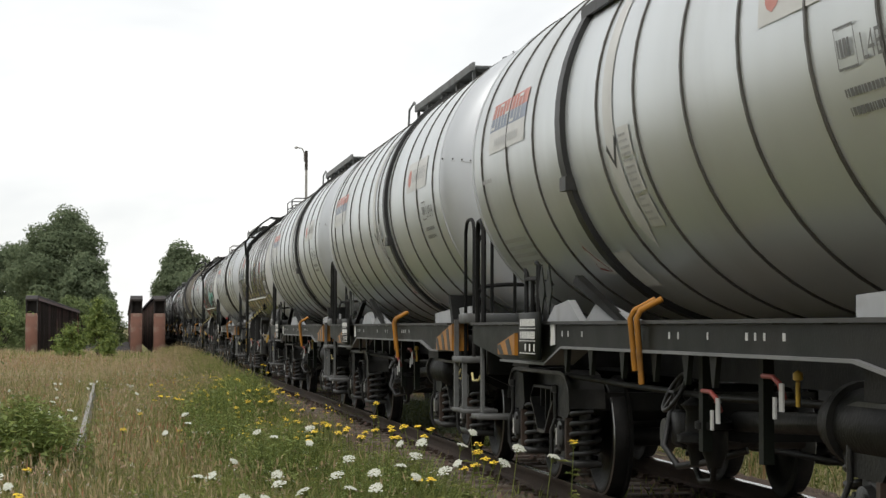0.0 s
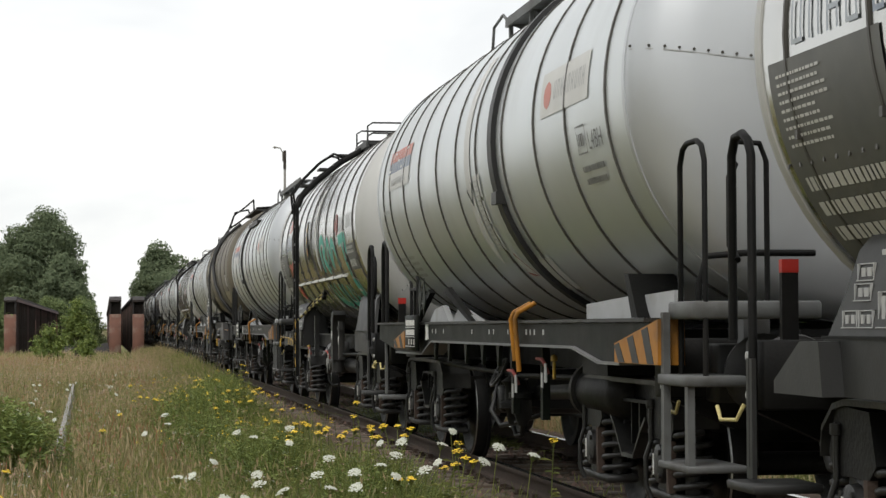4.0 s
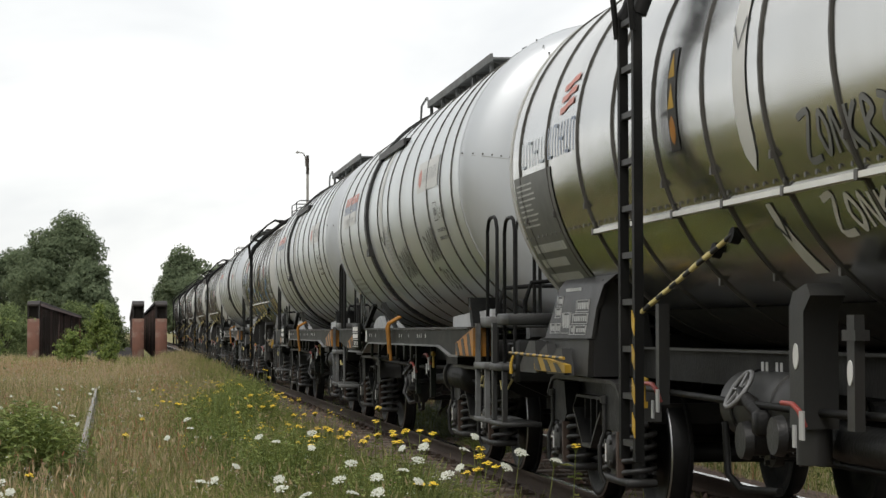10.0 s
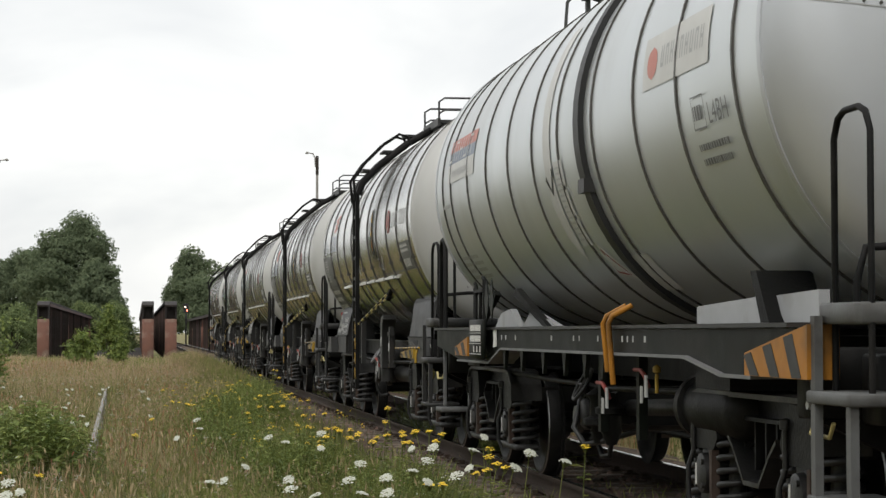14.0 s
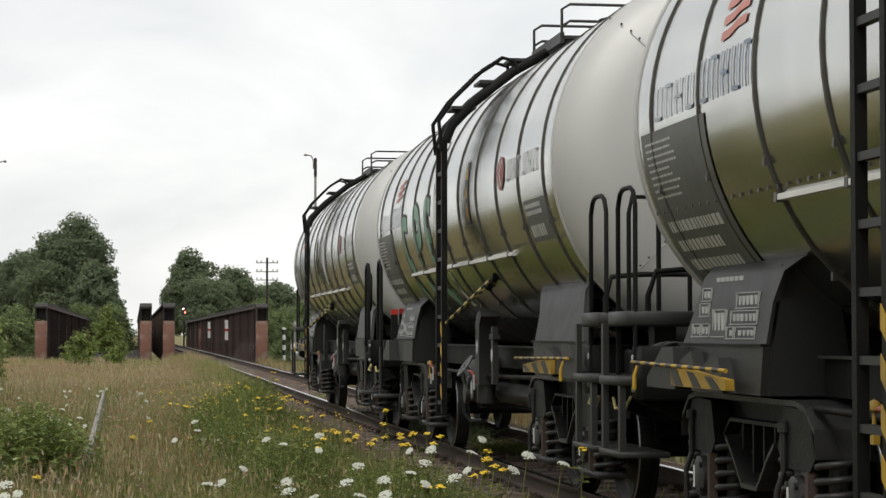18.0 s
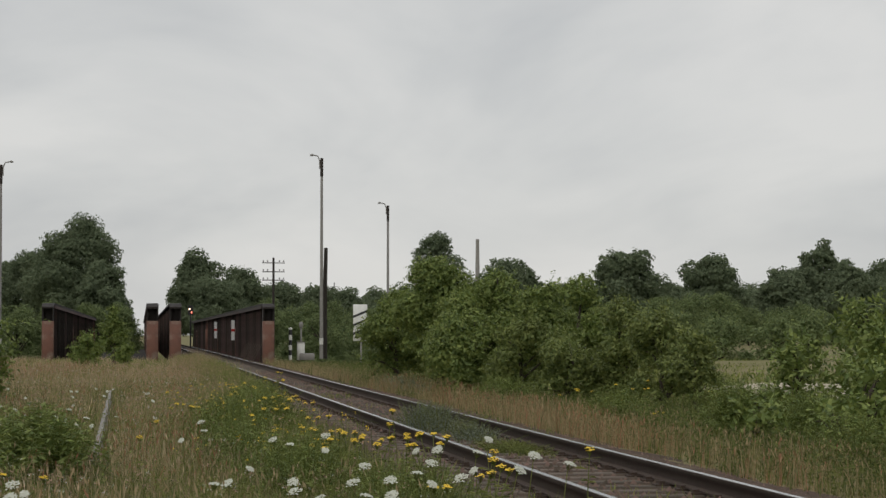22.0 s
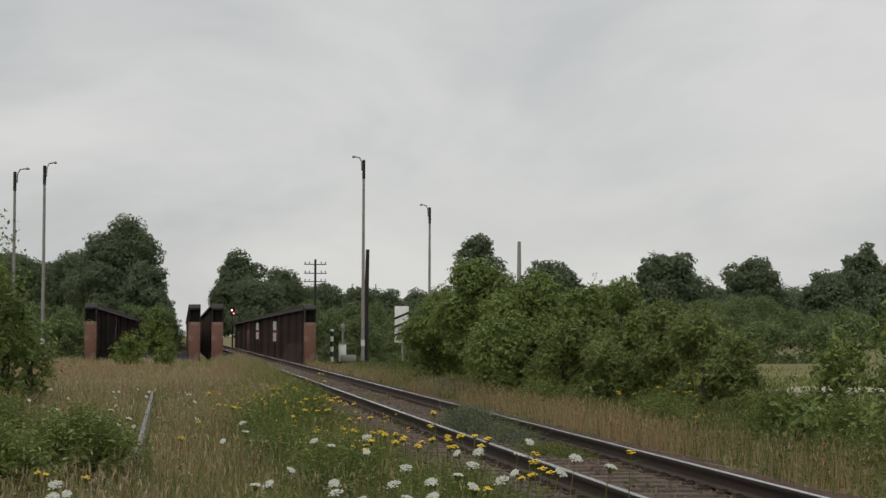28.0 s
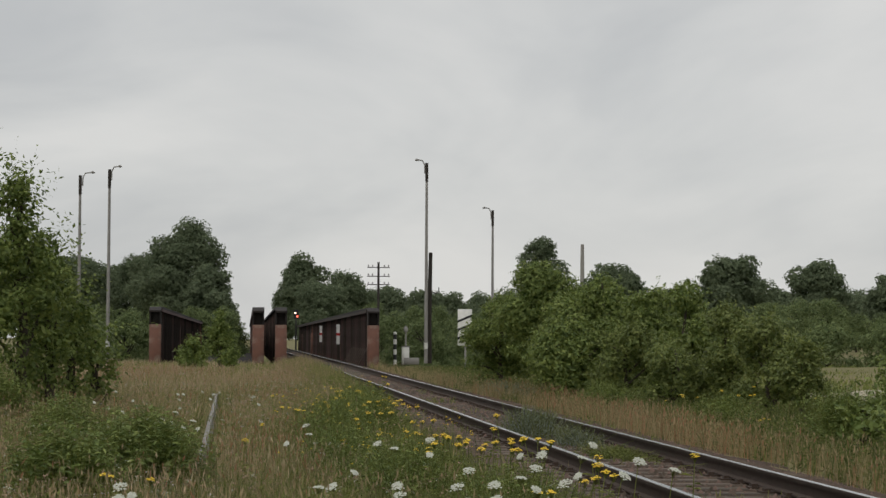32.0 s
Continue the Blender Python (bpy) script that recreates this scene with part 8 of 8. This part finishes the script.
def leafy_stems(x, y, w, d, h, n, seed, mat="leaf_mid", size=0.035):
    """Upright stems spread over a patch w by d, with narrow leaves all the way up each."""
    rng = np.random.default_rng(seed)
    px, py = rng.normal(size=n) * w / 3.2, rng.normal(size=n) * d / 3.2
    hh = h * (0.6 + 0.4 * rng.random(n)) * np.exp(-(px / w) ** 2 * 1.4)
    lx, ly = px * 0.35 + rng.normal(size=n) * 0.1, py * 0.25 + rng.normal(size=n) * 0.1
    v = []
    per = 26
    for k in range(per):
        s = 0.08 + 0.92 * (k + rng.random(n)) / per
        c = np.stack([x + px + lx * s * s, y + py + ly * s * s, hh * s - 0.02], 1)
        a = k * 2.4 + rng.random(n) * 1.2
        u = np.stack([np.cos(a), np.sin(a), 0.5 - 0.9 * rng.random(n)], 1)
        q = np.stack([-np.sin(a), np.cos(a), rng.normal(size=n) * 0.4], 1)
        z = (size * (0.7 + 0.6 * rng.random(n)) * (1.25 - 0.6 * s))[:, None]
        v.append(np.stack([c, c + u * z + q * z * 0.3, c + u * z * 2.1 - np.array([0, 0, 0.35]) * z, c + u * z - q * z * 0.3], 1))
    v = np.concatenate(v).reshape(-1, 3)
    v[:, 2] += np.where(np.abs(v[:, 0] - XC) < 1.2, -0.22, ground_height(x, y))
    return raw_mesh("foliage", v, np.arange(len(v)).reshape(-1, 4), M[mat]), list(zip(px, py, hh, lx, ly))


def shrubs():
    for name, label, x, y, w, d, h, n, size, mat, seed in (
            ("goldenrod_shrub", "leafy green goldenrod stems among dry grass", -1.1, 21.5, 0.94, 1.2, 1.1, 460, 0.056, "leaf_mid", 701),
            ("goldenrod_shrub", "leafy green goldenrod stems among dry grass", -1.75, 20.0, 0.8, 1.0, 0.98, 340, 0.055, "leaf_mid", 702),
            ("goldenrod_shrub", "leafy green goldenrod stems among dry grass", -2.6, 29.5, 0.86, 1.5, 1.04, 286, 0.045, "leaf_mid", 703),
            ("goldenrod_shrub", "low leafy green stems among meadow flowers", 1.35, 30.5, 0.9, 2.6, 0.95, 560, 0.032, "leaf_mid", 709),
            ("goldenrod_shrub", "low leafy green stems among meadow flowers", 1.95, 33.5, 0.8, 2.8, 0.95, 460, 0.03, "leaf_mid", 710),
            ("goldenrod_shrub", "low leafy green stems among meadow flowers", 1.65, 21.0, 0.8, 3.0, 0.8, 480, 0.03, "leaf_mid", 721),
            ("goldenrod_shrub", "low leafy green stems among meadow flowers", 2.2, 16.5, 0.8, 2.2, 0.68, 400, 0.026, "leaf_mid", 731),
            ("goldenrod_shrub", "low leafy green stems among meadow flowers", 1.2, 25.5, 0.9, 2.8, 0.86, 480, 0.032, "leaf_mid", 732),
            ("goldenrod_shrub", "low leafy green stems among meadow flowers", 2.2, 39.5, 0.8, 3.0, 0.9, 300, 0.034, "leaf_mid", 733),
            ("goldenrod_shrub", "leafy green goldenrod stems among dry grass", -4.6, 38.0, 0.9, 1.6, 1.3, 300, 0.055, "leaf_mid", 734),
            ("roadside_shrub", "low bright green shrub beyond the track", 10.0, 33.5, 0.94, 1.2, 1.21, 300, 0.045, "leaf_mid", 711),
            ("roadside_shrub", "low bright green shrub beyond the track", 10.9, 32.0, 0.94, 1.2, 1.1, 260, 0.045, "leaf_mid", 712),
            ("roadside_shrub", "low bright green shrub beyond the track", 9.9, 27.5, 1.01, 1.2, 0.83, 220, 0.04, "leaf_mid", 713),
            ("roadside_shrub", "low bright green shrub beyond the track", 9.6, 40.5, 0.86, 1.2, 0.88, 160, 0.04, "leaf_mid", 715),
            ("roadside_shrub", "low bright green shrub beyond the track", 8.9, 50.0, 1.01, 1.4, 0.99, 160, 0.045, "leaf_mid", 716),
            ("wormwood_shrub", "grey-green wormwood between the rails", 4.5, 32.0, 0.66, 2.2, 0.55, 286, 0.022, "wormwood", 704),
            ("wormwood_shrub", "grey-green wormwood between the rails", 4.75, 29.2, 0.49, 1.6, 0.33, 176, 0.02, "wormwood", 705),
            ("wormwood_shrub", "low grey-green weeds between the rails", 4.8, 26.2, 0.56, 2.2, 0.18, 198, 0.022, "grass_green", 722),
            ("wormwood_shrub", "grey-green wormwood in the dry grass", 0.25, 15.0, 0.42, 1.4, 0.66, 260, 0.018, "wormwood", 706),
            ("wormwood_shrub", "grey-green wormwood beyond the track", 7.6, 60.0, 0.84, 6.0, 0.66, 264, 0.03, "wormwood", 723)):
        t = thing(name, label, "shrub")
        me, stems = leafy_stems(x, y, w, d, h, n, seed, mat, size)
        part("foliage", me, "", t)
        g_ = Geo()
        z = -0.22 if abs(x - XC) < 1.2 else ground_height(x, y)
        for px, py, hh, lx, ly in stems:
            g_.tube([(x + px, y + py, z - 0.05), (x + px + lx * 0.25, y + py + ly * 0.25, z + hh * 0.5), (x + px + lx, y + py + ly, z + hh)], [0.005, 0.004, 0.002], 3, caps=False)
        tagged(part("stem", g_, "grass_green", t), kind="stuff")
    for x, y, w, h, n, seed, cone in ((-1.35, 101, 1.9, 3.2, 4200, 707, 0.75), (-2.5, 99, 1.9, 1.8, 2600, 708, 0.4), (-0.7, 98, 1.2, 1.2, 1200, 724, 0.4)):
        tree("round_bush", "small bright green bush before the bridge", x, y, ground_height(x, y), w, h, n, 0.075, "leaf_mid", seed, 0.02, 22, cone, "", 0.0, "shrub", 0.45)


def flying_insect():
    """A small brown insect that crosses close before the camera."""
    t = thing("flying_insect", "small brown insect in flight above the meadow", "insect")
    part("body", Geo().turn([(-0.0065, 0.0), (-0.005, 0.0018), (0.0, 0.0026), (0.004, 0.002), (0.0065, 0.0)], 10, "y"), "bark", t, "dark brown body")
    for q in (-1, 1):
        part("wing", Geo().prism([(0.0, -0.001), (q * 0.004, 0.003), (q * 0.008, 0.0025), (q * 0.0085, 0.0), (q * 0.004, -0.003)], 0.0015, 0.0018, "z"), "slate", t, "blurred grey wing").matrix_basis = pose(0, 0, 0, 20, q * -25, 0)
    INSECT.append(t)


INSECT = []


def flying_bird():
    """A swallow that crosses the sky: body, tail and two spread wings."""
    t = thing("flying_bird", "small dark swallow in flight across the sky", "bird")
    part("body", Geo().turn([(-0.07, 0.0), (-0.055, 0.016), (0.0, 0.024), (0.05, 0.018), (0.075, 0.0)], 10, "y"), "slate", t, "dark body")
    part("tail", Geo().prism([(-0.012, -0.06), (0.012, -0.06), (0.035, -0.13), (0.0, -0.09), (-0.035, -0.13)], -0.003, 0.003, "z"), "slate", t, "forked tail")
    for q in (-1, 1):
        part("wing", Geo().prism([(q * 0.01, -0.03), (q * 0.01, 0.03), (q * 0.08, 0.045), (q * 0.17, -0.04), (q * 0.08, -0.005)], -0.003, 0.003, "z"), "slate", t, "narrow pointed wing").matrix_basis = pose(0, 0, 0, 0, q * -22, 0)
    BIRD.append(t)


BIRD = []


# ---- movement ----
def train_at(t):
    """How far the train has come at t, measured from its place at 10 s."""
    u = (t - 10) / 10
    return -121.28 * u - 1.66 * u * u + 0.055 * max(t - 17, 0) ** 2


INSECT_WAY = ((0, (0.461, 2.441, 1.823), 10, 80),
              (10.7, (0.446, 2.443, 1.828), 10, 80),
              (10.9, (0.267, 2.477, 1.646), 20, 85),
              (11.0, (0.095, 2.507, 1.535), 80, 100),
              (11.1, (-0.139, 2.541, 1.538), 30, 95),
              (11.2, (-0.393, 2.577, 1.569), 20, 90),
              (32, (-0.462, 2.586, 1.59), 20, 90))


BIRD_WAY = ((0, 92, 15.0), (24.8, 90, 14.5), (29.0, 23.4, 10.3), (29.2, 20.1, 9.71), (29.4, 16.75, 9.09), (29.6, 13.48, 8.56), (29.8, 10.13, 7.89), (30.0, 6.95, 7.56), (30.2, 4.09, 7.14), (30.4, 1.28, 6.95), (30.6, -1.1, 7.23), (32, -18, 8.6))


def motions():
    times = [i * 0.5 for i in range(65)]
    for w, y in TRAIN:
        walk(w, [(t, pose(XC, y + train_at(t), 0)) for t in times])
    # the insect hovers out of view, darts across and is gone
    fly = INSECT[0]
    walk(fly, [(t, pose(*p, rx, 0, rz)) for t, p, rx, rz in INSECT_WAY])
    # the swallow flies across the line from the far side
    walk(BIRD[0], [(t, pose(x, 100, z, 0, 15 * math.sin(t * 9), 92)) for t, x, z in BIRD_WAY])
    # the wheels roll: every wheelset shares the turn of the first one on its axle
    turning = {}
    dense = [i * 0.05 for i in range(641)]
    for b, ws in wheel_pairs():
        key = round(ws.matrix_basis.translation.y, 2)
        if key not in turning:
            walk(ws, [(t, pose(0, key, 0.46, math.degrees(train_at(t) / 0.46) * -1)) for t in dense])
            turning[key] = ws.animation_data
        else:
            ws.rotation_mode = "QUATERNION"
            keys = ws.animation_data_create()
            keys.action, keys.action_slot = turning[key].action, turning[key].action_slot


def wheel_pairs():
    for w, _ in TRAIN:
        for b in w.children:
            for ws in b.children:
                if ws.name.startswith("wheelset"):
                    yield b, ws


ground()
track_bed()
track()
ballast()
old_rail()
bridges()
sandy_clearing()
poles()
plant()
meadow()
shrubs()
flowers()
flying_insect()
flying_bird()
train()
motions()
